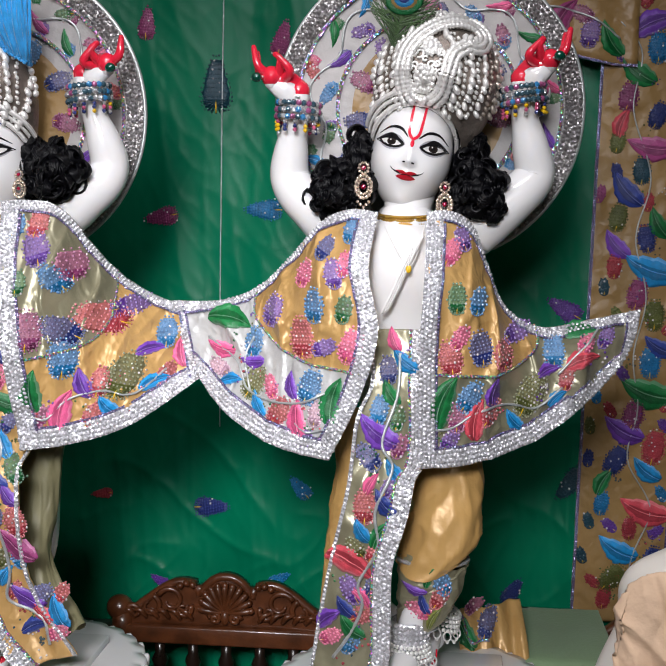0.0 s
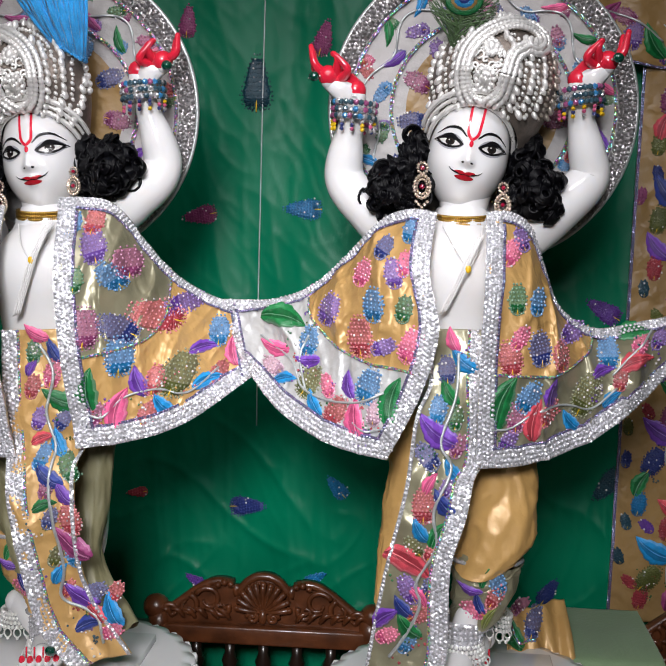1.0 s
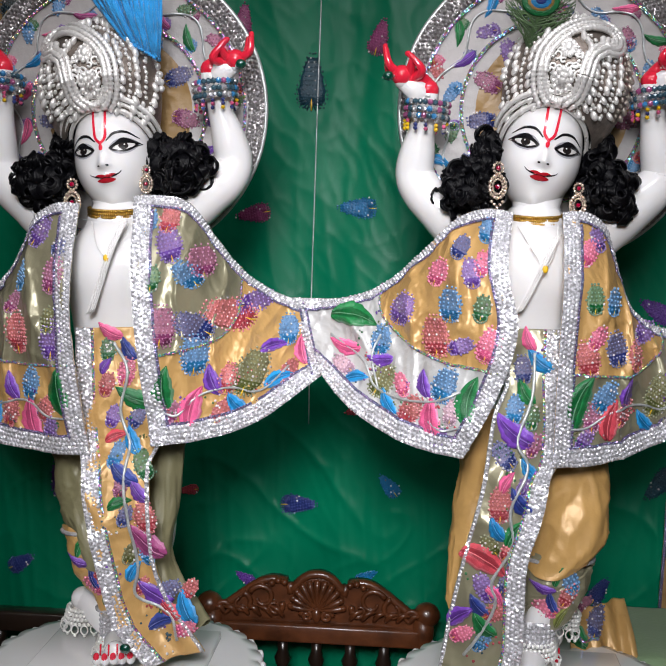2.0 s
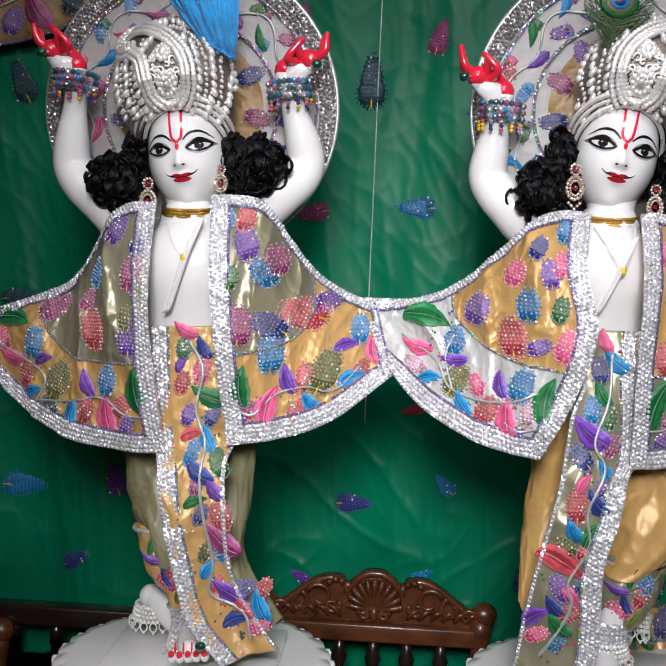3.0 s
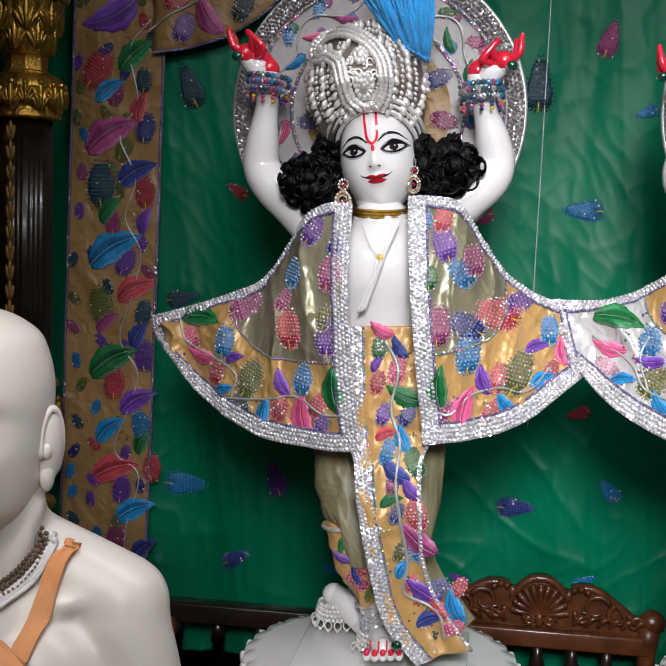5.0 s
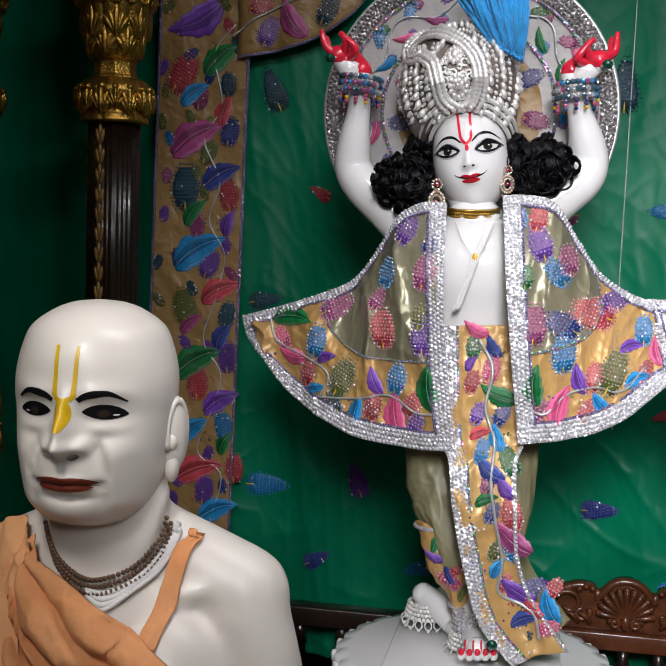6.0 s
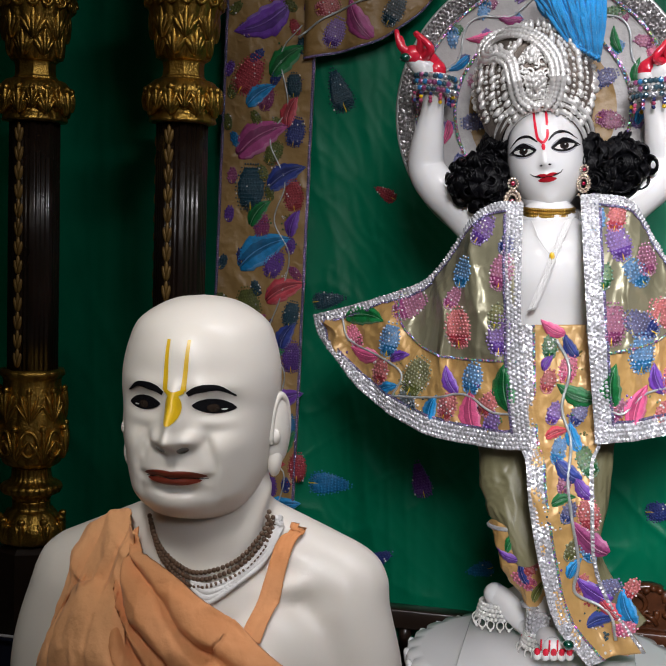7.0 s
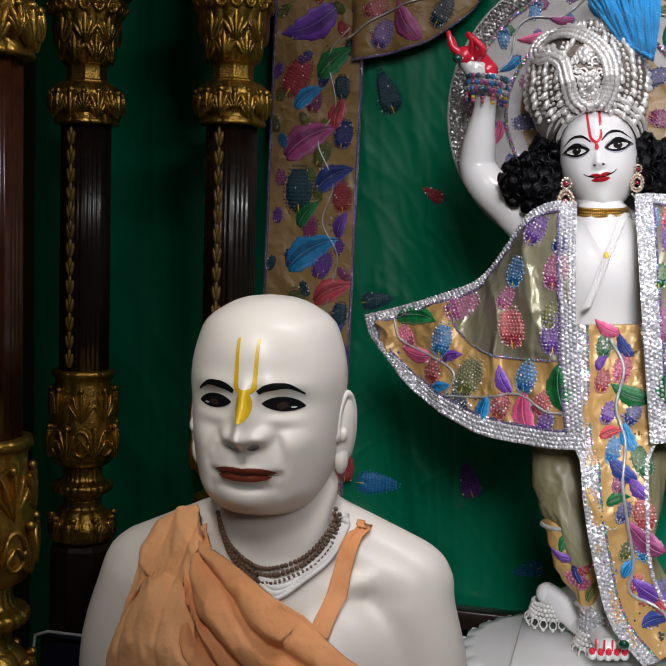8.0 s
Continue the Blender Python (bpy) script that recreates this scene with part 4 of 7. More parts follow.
def deity(d, s, name_label):
    """One white marble statue as a single mesh."""
    bm = bmesh.new()
    hx, hy, hz = d["tilak"]
    C = Vector((hx, 0.078, hz)) + Matrix.Rotation(radians(d["roll"]), 3, "Y") @ Vector((0, 0, -0.024))
    hb = bmesh.new()
    feats = [(0, 0.16, 0.08, 0.28, 0.005), (0, -0.04, 0.12, 0.09, 0.0105), (-0.11, -0.08, 0.06, 0.05, 0.004), (0.11, -0.08, 0.06, 0.05, 0.004), (0, -0.28, 0.2, 0.05, 0.0045), (0, -0.38, 0.16, 0.055, 0.005), (0, -0.8, 0.26, 0.15, 0.009), (-0.5, 0.27, 0.24, 0.12, -0.004), (0.5, 0.27, 0.24, 0.12, -0.004), (-0.55, -0.25, 0.28, 0.28, 0.004), (0.55, -0.25, 0.28, 0.28, 0.004)]
    head_mesh(hb, C, (0.0735, 0.084, 0.096), d["roll"], [(a, b / 1.38 if b > 0 else b, c, e, g) for a, b, c, e, g in feats], jaw=0.14, tall=0.38)
    hb.normal_update()
    fc = Face(bm, hb, C, d["roll"], s)
    # 0 marble 1 red 2 black 3 eye white 4 iris 5 lips 6 grey shade
    for q in (-1, 1):
        e = (0.0375 * q, 0.0235)
        fc.patch(e, 0.0250, 0.0125, 6, 0.0007, 1.2, 1.15, tilt=5 * q, almond=True)
        fc.patch(e, 0.0240, 0.0100, 2, 0.0009, 1.05, 1.1, tilt=5 * q, almond=True)
        fc.patch(e, 0.0190, 0.0058, 3, 0.0012, 0.75, 1.15, tilt=5 * q, almond=True)
        fc.patch(e, 0.0082, 0.0066, 2, 0.0014)
        fc.patch(e, 0.0068, 0.0054, 4, 0.0016)
        fc.patch(e, 0.0044, 0.0040, 2, 0.0018)
        # small white dot on the pupil stands in for a glint
        fc.patch((e[0] - 0.002, e[1] + 0.0026), 0.0013, 0.0013, 3, 0.0021)
        fc.line([(0.0155 * q, 0.020), (0.037 * q, 0.0352), (0.056 * q, 0.029), (0.066 * q, 0.0235)], [0.0025, 0.0066, 0.006, 0.001], 2, 0.0019)
        fc.line([(0.0155 * q, 0.0195), (0.038 * q, 0.0145), (0.055 * q, 0.020), (0.066 * q, 0.0235)], [0.0012, 0.0022, 0.0024, 0.0008], 2, 0.0018)
        fc.line([(0.010 * q, 0.036), (0.025 * q, 0.0485), (0.044 * q, 0.0485), (0.0625 * q, 0.035)], [0.0022, 0.0050, 0.0044, 0.001], 2, 0.001)
        # black patch stands in for the dark inside each nostril
        fc.patch((0.008 * q, -0.0085), 0.0026, 0.0016, 2, 0.0006)
        fc.line([(0.0115 * q, 0.094), (0.0105 * q, 0.06), (0.0085 * q, 0.042), (0, 0.032)], [0.0044, 0.0046, 0.005, 0.005], 1, 0.0012)
        fc.line([(0.012 * q, -0.0285), (0.024 * q, -0.025), (0.03 * q, -0.02)], [0.002, 0.0022, 0.0008], 2, 0.001)
    fc.patch((0, 0.025), 0.0036, 0.006, 1, 0.0014)
    fc.patch((-0.008, -0.0275), 0.0115, 0.0042, 5, 0.0008, 1.0, 0.5, tilt=-8, almond=True)
    fc.patch((0.008, -0.0275), 0.0115, 0.0042, 5, 0.0008, 1.0, 0.5, tilt=8, almond=True)
    fc.patch((0, -0.0345), 0.0175, 0.0055, 5, 0.0009, 0.8, 1.0, almond=True)
    fc.line([(-0.021, -0.0275), (-0.008, -0.0305), (0, -0.0295), (0.008, -0.0305), (0.021, -0.0275)], [0.0005, 0.0012, 0.0012, 0.0012, 0.0005], 2, 0.0014)
    me = bpy.data.meshes.new("tmp")
    hb.to_mesh(me)
    bm.from_mesh(me)
    bpy.data.meshes.remove(me)
    hb.free()
    # neck, chest, belly, hips, legs
    nk = d["neck"]
    limb(bm, [C + Vector((0, 0.005, -0.05)), nk, nk + Vector((0, 0.0, -0.05))], [0.05, 0.044, 0.07], 10, 20)
    limb(bm, d["spine"], [0.06, 0.1, 0.088, 0.082, 0.09], 24, 28, 0.62)
    for a in d["arms"]:
        limb(bm, a, [0.042, 0.046, 0.041, 0.038, 0.033, 0.024, 0.02], 36, 18)
    for w, palm, tips in d["hands_open"]:
        hand(bm, w, palm, tips, s)
    for lg in d["legs"]:
        limb(bm, lg, [0.045, 0.036, 0.03, 0.027, 0.026], 20, 16)
    for heel, toe, nails in d["feet"]:
        h, t = Vector(heel), Vector(toe)
        limb(bm, [h, h.lerp(t, 0.5) + Vector((0, 0, 0.006)), t], [0.024, 0.027, 0.021], 12, 16, 0.8)
        side = (t - h).cross(Vector((0, 0, 1))).normalized()
        for k in range(5):
            c = t + side * (k - 2) * 0.0145 * nails + (t - h).normalized() * (0.02 - 0.004 * abs(k - 3.2))
            ball(bm, c + Vector((0, 0, -0.008)), (0.0085, 0.014, 0.010), 10, 8)
            ball(bm, c + Vector((0, -0.007, -0.001)), (0.0058, 0.0072, 0.0075), 8, 6, 1)
            tube(bm, [c + Vector((0.006, -0.002, 0.0)), c + Vector((0.006, 0.0, 0.02))], 0.0018, 5, mi=1)
    ob = part("deity_statue", bm, ["marble", "red_paint", "black_paint", "eye_white", "iris", "dark_red_paint", "shade_paint"])
    tagged(ob, name_label, "statue", "standing statues")
    return ob, C


def V3(rows):
    return [Vector(r) for r in rows]


RIGHT = dict(
    tilak=(0.0, 0.0, 1.9), roll=11, lean=15, neck=V3([(-0.009, 0.060, 1.770)])[0],
    spine=V3([(-0.010, 0.060, 1.751), (-0.016, 0.020, 1.698), (-0.018, 0.030, 1.613), (-0.013, 0.040, 1.535), (0.001, 0.050, 1.424)]),
    arms=[V3([(-0.134, 0.100, 1.733), (-0.173, 0.100, 1.776), (-0.211, 0.100, 1.811), (-0.231, 0.110, 1.847), (-0.227, 0.100, 1.897), (-0.217, 0.090, 1.951), (-0.214, 0.085, 1.985)]),
          V3([(0.110, 0.100, 1.737), (0.148, 0.100, 1.777), (0.197, 0.100, 1.820), (0.222, 0.110, 1.855), (0.213, 0.100, 1.901), (0.199, 0.090, 1.961), (0.195, 0.085, 2.013)])],
    hands_open=[(V3([(-0.212, 0.085, 2.001)])[0], V3([(-0.261, 0.070, 2.025)])[0], [V3([(-0.284, 0.060, 2.043), (-0.293, 0.060, 2.076)]), V3([(-0.284, 0.075, 2.034), (-0.290, 0.085, 2.069)]), V3([(-0.243, 0.050, 2.053), (-0.252, 0.050, 2.062)]), V3([(-0.225, 0.050, 2.034), (-0.250, 0.048, 2.062)])]),
                (V3([(0.192, 0.085, 2.025)])[0], V3([(0.240, 0.070, 2.056)])[0], [V3([(0.264, 0.060, 2.070), (0.273, 0.060, 2.107)]), V3([(0.260, 0.075, 2.068), (0.267, 0.085, 2.102)]), V3([(0.219, 0.050, 2.076), (0.226, 0.050, 2.089)]), V3([(0.201, 0.050, 2.061), (0.224, 0.048, 2.089)])])],
    legs=[V3([(0.064, 0.050, 1.394), (0.074, 0.040, 1.278), (0.069, 0.000, 1.177), (0.030, -0.030, 1.075), (0.013, -0.030, 1.019)]), V3([(-0.061, 0.050, 1.390), (-0.083, 0.050, 1.269), (-0.089, 0.060, 1.145), (-0.057, 0.080, 1.040), (0.029, 0.100, 0.970)])],
    feet=[([(0.012, -0.020, 0.979)][0], [(0.001, -0.130, 0.973)][0], 1), ([(0.058, 0.070, 0.983)][0], [(0.035, 0.020, 0.968)][0], 1)],
)
LEFT = dict(
    tilak=(-0.8, 0.0, 1.877), roll=-9.5, lean=-9, neck=V3([(-0.788, 0.060, 1.757)])[0],
    spine=V3([(-0.787, 0.060, 1.737), (-0.780, 0.020, 1.681), (-0.777, 0.030, 1.593), (-0.776, 0.040, 1.512), (-0.779, 0.050, 1.396)]),
    arms=[V3([(-0.917, 0.100, 1.721), (-0.956, 0.100, 1.766), (-1.002, 0.100, 1.802), (-1.031, 0.110, 1.843), (-1.029, 0.100, 1.897), (-1.021, 0.090, 1.953), (-1.017, 0.085, 1.994)]),
          V3([(-0.681, 0.100, 1.749), (-0.636, 0.100, 1.790), (-0.591, 0.100, 1.827), (-0.577, 0.110, 1.864), (-0.586, 0.100, 1.911), (-0.601, 0.090, 1.961), (-0.608, 0.085, 2.000)])],
    hands_open=[(V3([(-1.017, 0.085, 2.030)])[0], V3([(-1.061, 0.070, 2.056)])[0], [V3([(-1.083, 0.060, 2.071), (-1.093, 0.060, 2.099)]), V3([(-1.078, 0.075, 2.063), (-1.088, 0.085, 2.091)]), V3([(-1.044, 0.050, 2.081), (-1.054, 0.050, 2.093)]), V3([(-1.024, 0.050, 2.065), (-1.052, 0.048, 2.094)])]),
                (V3([(-0.618, 0.085, 2.031)])[0], V3([(-0.569, 0.070, 2.048)])[0], [V3([(-0.543, 0.060, 2.062), (-0.539, 0.060, 2.094)]), V3([(-0.551, 0.075, 2.060), (-0.548, 0.085, 2.089)]), V3([(-0.594, 0.050, 2.068), (-0.582, 0.050, 2.082)]), V3([(-0.608, 0.050, 2.049), (-0.584, 0.048, 2.081)])])],
    legs=[V3([(-0.839, 0.050, 1.359), (-0.837, 0.040, 1.245), (-0.818, 0.020, 1.134), (-0.762, -0.020, 1.027), (-0.748, -0.030, 0.983)]), V3([(-0.702, 0.050, 1.368), (-0.695, 0.050, 1.237), (-0.706, 0.060, 1.109), (-0.776, 0.070, 1.023), (-0.850, 0.080, 0.978)])],
    feet=[([(-0.747, -0.030, 0.967)][0], [(-0.735, -0.120, 0.978)][0], 1), ([(-0.855, 0.080, 1.003)][0], [(-0.787, 0.030, 0.962)][0], 1)],
)
statue_r, head_r = deity(RIGHT, 1, "white marble deity statue with raised red-painted palms")
statue_l, head_l = deity(LEFT, -1, "white marble deity statue with raised arms and painted face")


# ---- halo discs ----
def halo(c, r, cols, rows, label):
    x, y, z = c
    th = thing("halo_disc", (x, y, z), label, "halo", "halo discs")
    bm = bmesh.new()

    def fn(u, v):
        a = 2 * math.pi * u
        q = r * v
        return Vector((x + q * math.cos(a), y + 0.002 * math.sin(a * 40) * v + 0.0015 * noise.noise(Vector((q * 60, a * 9, z))), z + q * math.sin(a)))

    n, k = 96, 12
    vs = [[bm.verts.new(fn(i / n, (j + 0.02) / k)) for i in range(n)] for j in range(k + 1)]
    bk = [bm.verts.new(Vector((v.co.x, y + 0.012, v.co.z))) for v in vs[-1]]
    for j in range(k):
        for i in range(n):
            bm.faces.new((vs[j][i], vs[j][(i + 1) % n], vs[j + 1][(i + 1) % n], vs[j + 1][i])).material_index = 0 if j < 6 else 1
    for i in range(n):
        bm.faces.new((vs[k][i], vs[k][(i + 1) % n], bk[(i + 1) % n], bk[i]))
    bm.faces.new(vs[0])
    bm.faces.new(bk)
    disc = part("disc", bm, cols, th, "embroidered silk disc")
    for nm, r0, r1, g, st, m in (("rim_braid", r * 0.885, r * 1.0, 4, 0.0095, "trim_dark"), ("edge_braid", r * 0.855, r * 0.875, 1, 0.007, "sequin"), ("inner_braid", r * 0.585, r * 0.61, 1, 0.008, "sequin")):
        bm = bmesh.new()
        N = 120
        cv = [Vector((x + r1 * math.cos(2 * math.pi * i / N), y - 0.002, z + r1 * math.sin(2 * math.pi * i / N))) for i in range(N + 1)]
        inw = [Vector((-math.cos(2 * math.pi * i / N), 0, -math.sin(2 * math.pi * i / N))) for i in range(N + 1)]
        ribbon(bm, cv, inw, r1 - r0, 0.004, 0.004, g, st)
        part(nm, bm, m, th, smooth=False)
    bm = bmesh.new()
    cv = [Vector((x + r * 1.005 * math.cos(2 * math.pi * i / 120), y + 0.003, z + r * 1.005 * math.sin(2 * math.pi * i / 120))) for i in range(121)]
    tube(bm, cv, 0.0045, 6, cap=False)
    part("piping", bm, "thread", th)
    dr = Drape(disc)
    pts = [(x + r * (0.74 + 0.055 * math.sin(9 * b)) * math.cos(b), z + r * (0.74 + 0.055 * math.sin(9 * b)) * math.sin(b)) for b in [radians(-80 + 4 * k) for k in range(86)]]
    vine_emb(dr, pts, 0.0022, th)
    for i, (a0, kind) in enumerate(rows):
        a = radians(a0)
        q = r * (0.74 + 0.065 * (1 if i % 2 else -1))
        if kind[0] == "L":
            leaf_emb(dr, x + q * math.cos(a), z + q * math.sin(a), a0 + 90 + (40 if i % 2 else -30), 0.056, kind[1], th, 0.34)
        else:
            cluster_emb(dr, x + q * math.cos(a), z + q * math.sin(a), a0 + 90 + (40 if i % 2 else -30), 0.042, kind[1], th)
        # a small flower across the vine from each of them
        a += radians(5.5)
        q = r * (0.74 - 0.085 * (1 if i % 2 else -1))
        cluster_emb(dr, x + q * math.cos(a), z + q * math.sin(a), a0 + 20 * (i % 3), 0.028, "pbmvgn"[i % 6], th, 0.9, False)
        if i % 3 == 0:
            q = r * 0.47
            cluster_emb(dr, x + q * math.cos(a), z + q * math.sin(a), a0, 0.058, "vnrmb"[i % 5], th)
    return th


RING = [(-50, "Gb"), (-38, "Lm"), (-24, "Gr"), (-12, "Lv"), (0, "Gm"), (12, "Lp"), (24, "Gb"), (36, "Lg"), (46, "Gm"), (56, "Lp"), (66, "Gb"), (78, "Lb"), (90, "Gm"), (102, "Lv"), (112, "Gn"), (122, "Lb"), (132, "Gv"), (142, "Lg"), (152, "Lv"), (162, "Gr"), (172, "Gb"), (184, "Lm"), (194, "Gg"), (206, "Lb"), (218, "Gn"), (230, "Lp")]
hr, hl = [(0.024, 0.170, 1.977)][0], [(-0.814, 0.170, 1.962)][0]
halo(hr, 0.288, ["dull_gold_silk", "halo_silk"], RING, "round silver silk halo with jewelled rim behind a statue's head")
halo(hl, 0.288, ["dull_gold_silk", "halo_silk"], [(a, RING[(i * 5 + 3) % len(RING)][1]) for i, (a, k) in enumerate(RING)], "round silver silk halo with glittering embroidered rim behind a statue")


# ---- crowns, hair, jewels ----
def crown(d, s, feather, label):
    hx, hy, hz = d["tilak"]
    lean = Matrix.Rotation(radians(d["lean"]), 3, "Y")
    brow = Matrix.Rotation(radians(d["roll"]), 3, "Y")
    K = 1 / 1324.0
    base = Vector((hx + s * 0.008, 0.085, hz))
    th = thing("silver_crown", (hx, 0.085, hz + 0.05), label, "crown", "silver crowns")
    prof = [(0.078, 0.030), (0.092, 0.05), (0.106, 0.085), (0.112, 0.11), (0.109, 0.145), (0.097, 0.178), (0.077, 0.207), (0.05, 0.229), (0.014, 0.241)]
    sp = spline([(r, 0, z) for r, z in prof], 40)
    bm = bmesh.new()
    rings = []
    for p in sp:
        w = max(0.0, 1 - (p.z - 0.03) / 0.1)
        ring = []
        for i in range(72):
            a = 2 * math.pi * i / 72
            q = Vector((p.x * math.cos(a), p.x * 0.92 * math.sin(a), p.z))
            q.z += w * (0.04 - 1.0 * (q.y + 0.07))
            ring.append(bm.verts.new(base + lean @ q))
        rings.append(ring)
    for a, b in zip(rings, rings[1:]):
        for k in range(72):
            bm.faces.new((a[k], a[(k + 1) % 72], b[(k + 1) % 72], b[k]))
    bm.faces.new(rings[-1])
    # Dome kept dark so its colour gives the shade between the bright drops.
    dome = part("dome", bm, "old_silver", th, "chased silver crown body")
    dr = Drape(dome)

    def S(dx, dz, lift=0.0):
        return at(dr, hx + s * dx * K, hz + dz * K, lift)

    # rim: two beaded rolls round the brow
    for k, (off, r, m) in enumerate(((0.0, 0.006, "silver"), (0.009, 0.0045, "silver"), (0.017, 0.006, "silver"))):
        bm = bmesh.new()
        for i in range(140):
            a = math.pi + math.pi * i / 139
            rr = 0.078 + off * 0.8
            q = Vector((rr * math.cos(a), rr * 0.92 * math.sin(a), 0.032 + off))
            q.z += (1 - off / 0.1) * (0.04 - 1.0 * (q.y + 0.07))
            c = Vector((hx, 0.085, hz)) + brow @ q
            ball(bm, c, (r * 0.72, r * 0.9, r * 0.9), 6, 5)
        part("beaded_rim", bm, m, th)
    # paisley outline in three cords
    P = [(22, 84), (-14, 108), (-27, 160), (-14, 215), (24, 258), (82, 284), (136, 280), (164, 252), (154, 224), (128, 226), (130, 248)]
    Q = [(22, 84), (62, 112), (78, 160), (94, 205), (128, 226)]
    for pts, n in ((P, 140), (Q, 56)):
        c = spline([(x, 0, z) for x, z in pts], n)
        for k in (-1.15, 0, 1.15):
            bm = bmesh.new()
            line = []
            for i, q in enumerate(c):
                dd = (c[min(i + 1, n)] - c[max(i - 1, 0)]).normalized()
                o = Vector((-dd.z, 0, dd.x)) * 10.5 * k
                line.append(S(q.x + o.x, q.z + o.z, 0.011 if k else 0.015))
            tube(bm, line, [(0.0054 if k else 0.0050) * (1 + 0.22 * math.sin(i * 2.1)) for i in range(len(line))], 8)
            part("paisley_cord", bm, "silver", th)
    # rosette and filigree in the paisley
    for cx, cz, n, R in ((26, 148, 12, 24), (26, 148, 7, 12), (38, 222, 9, 17)):
        bm = bmesh.new()
        for i in range(n):
            a = 2 * math.pi * i / n
            ball(bm, S(cx + R * math.cos(a) * 0.8, cz + R * math.sin(a), 0.006), (0.0052, 0.006, 0.0062), 8, 6)
        ball(bm, S(cx, cz, 0.006), (0.009, 0.008, 0.012), 10, 8)
        part("rosette", bm, "silver", th, kind="stuff")
    bm = bmesh.new()
    rnd = random.Random(7)
    for i in range(70):
        cx, cz = rnd.uniform(-35, 95), rnd.uniform(105, 285)
        if (cx - 28) ** 2 / 44 ** 2 + (cz - 170) ** 2 / 78 ** 2 > 1:
            continue
        r0, ph = rnd.uniform(7, 12), rnd.uniform(0, 6)
        tube(bm, [S(cx + r0 * (1 - b / 9) * math.cos(b + ph), cz + r0 * (1 - b / 9) * math.sin(b + ph), 0.004) for b in [0.55 * k for k in range(11)]], 0.0023, 5)
    part("filigree", bm, "silver", th, kind="stuff")
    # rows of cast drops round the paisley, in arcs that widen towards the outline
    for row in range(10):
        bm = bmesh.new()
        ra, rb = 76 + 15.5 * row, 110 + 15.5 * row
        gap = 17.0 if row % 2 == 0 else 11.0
        steps = int(2 * math.pi * 0.5 * (ra + rb) / gap)
        for i in range(steps):
            a = 2 * math.pi * (i + 0.5 * (row % 2)) / steps
            cx, cz = 27 + ra * math.cos(a), 164 + rb * math.sin(a)
            if cz < 62 or (cx - 138) ** 2 + (cz - 250) ** 2 < 40 ** 2 or (0 < cx < 140 and abs(cz - 262 - 0.2 * (cx - 40)) < 16):
                continue
            x, z = hx + s * cx * K, hz + cz * K
            if not dr.hit(x, z):
                continue
            r = (0.0076 if row % 2 == 0 else 0.0046) * rnd.uniform(0.8, 1.1)
            x, z = x + rnd.gauss(0, 0.0012), z + rnd.gauss(0, 0.0012)
            m3 = Matrix.Rotation(-s * 0.5 * math.cos(a) + rnd.uniform(-0.25, 0.25), 3, "Y")
            ball(bm, at(dr, x, z, r * 0.55), (r * 0.74, r * 1.1, r * (1.3 if row % 2 == 0 else 1.0)), 9, 6, 0, m3)
            if row % 2 == 0:
                ball(bm, at(dr, x, z + r * 1.5, r * 0.5), (r * 0.38,) * 3, 6, 4)
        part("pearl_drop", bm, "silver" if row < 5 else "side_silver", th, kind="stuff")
    # small pearls inside the paisley
    bm = bmesh.new()
    for ra, rb, gap in ((36, 62, 9.0), (46, 78, 8.0)):
        steps = int(2 * math.pi * 0.5 * (ra + rb) / gap)
        for i in range(steps):
            a = 2 * math.pi * i / steps
            cx, cz = 27 + ra * math.cos(a), 168 + rb * math.sin(a)
            if dr.hit(hx + s * cx * K, hz + cz * K):
                ball(bm, S(cx, cz, 0.003), (0.0034, 0.004, 0.0034), 7, 5)
    part("pearl", bm, "silver", th, kind="stuff")
    bm = bmesh.new()
    for i in range(30):
        a = radians(-8 + 196 * i / 29)
        c = base + lean @ Vector((0.114 * math.cos(a), 0.0, 0.115 + 0.128 * math.sin(a) * (1 if math.sin(a) > 0 else 0.8)))
        ball(bm, c, (0.0075, 0.008, 0.0075), 8, 6)
    part("edge_bead", bm, "silver", th, kind="stuff")
    if feather == "blue":
        f = thing("blue_plume", (hx + 0.03, 0.06, hz + 0.18), "bright blue feather plume tucked behind a silver crown", "feather")
        bm = bmesh.new()
        for i in range(330):
            u = i / 329
            b = Vector((hx + 0.030 + 0.062 * u, 0.045 + 0.012 * math.sin(i * 7), hz + 0.205 - 0.035 * u + rnd.uniform(-0.006, 0.006)))
            t = Vector((hx - 0.035 + 0.122 * u + rnd.uniform(-0.008, 0.008), 0.04 + rnd.uniform(-0.02, 0.02), hz + 0.300 + rnd.uniform(-0.015, 0.02)))
            limb(bm, [b, b.lerp(t, 0.5) + Vector((rnd.uniform(-0.006, 0.006), -0.012, 0)), t], [0.003, 0.0045, 0.0016], 6, 5, 0.5)
        part("barb", bm, "blue_feather", f, kind="stuff")
    else:
        f = thing("peacock_feather", (hx - 0.01, 0.04, hz + 0.19), "green peacock feather with a blue eye behind a crown", "feather")
        e = V3([(-0.020, 0.020, 2.151)])[0]
        bm = bmesh.new()
        stem = Vector((e.x - 0.02, 0.03, e.z - 0.09))
        for i in range(90):
            a = radians(-40 + 260 * i / 89)
            t = e + Vector((math.cos(a) * 0.062, rnd.uniform(-0.004, 0.004) + 0.006, math.sin(a) * 0.05))
            b = e.lerp(stem, rnd.uniform(0.1, 1.0))
            tube(bm, [b, b.lerp(t, 0.5), t], [0.0016, 0.0013, 0.0006], 4)
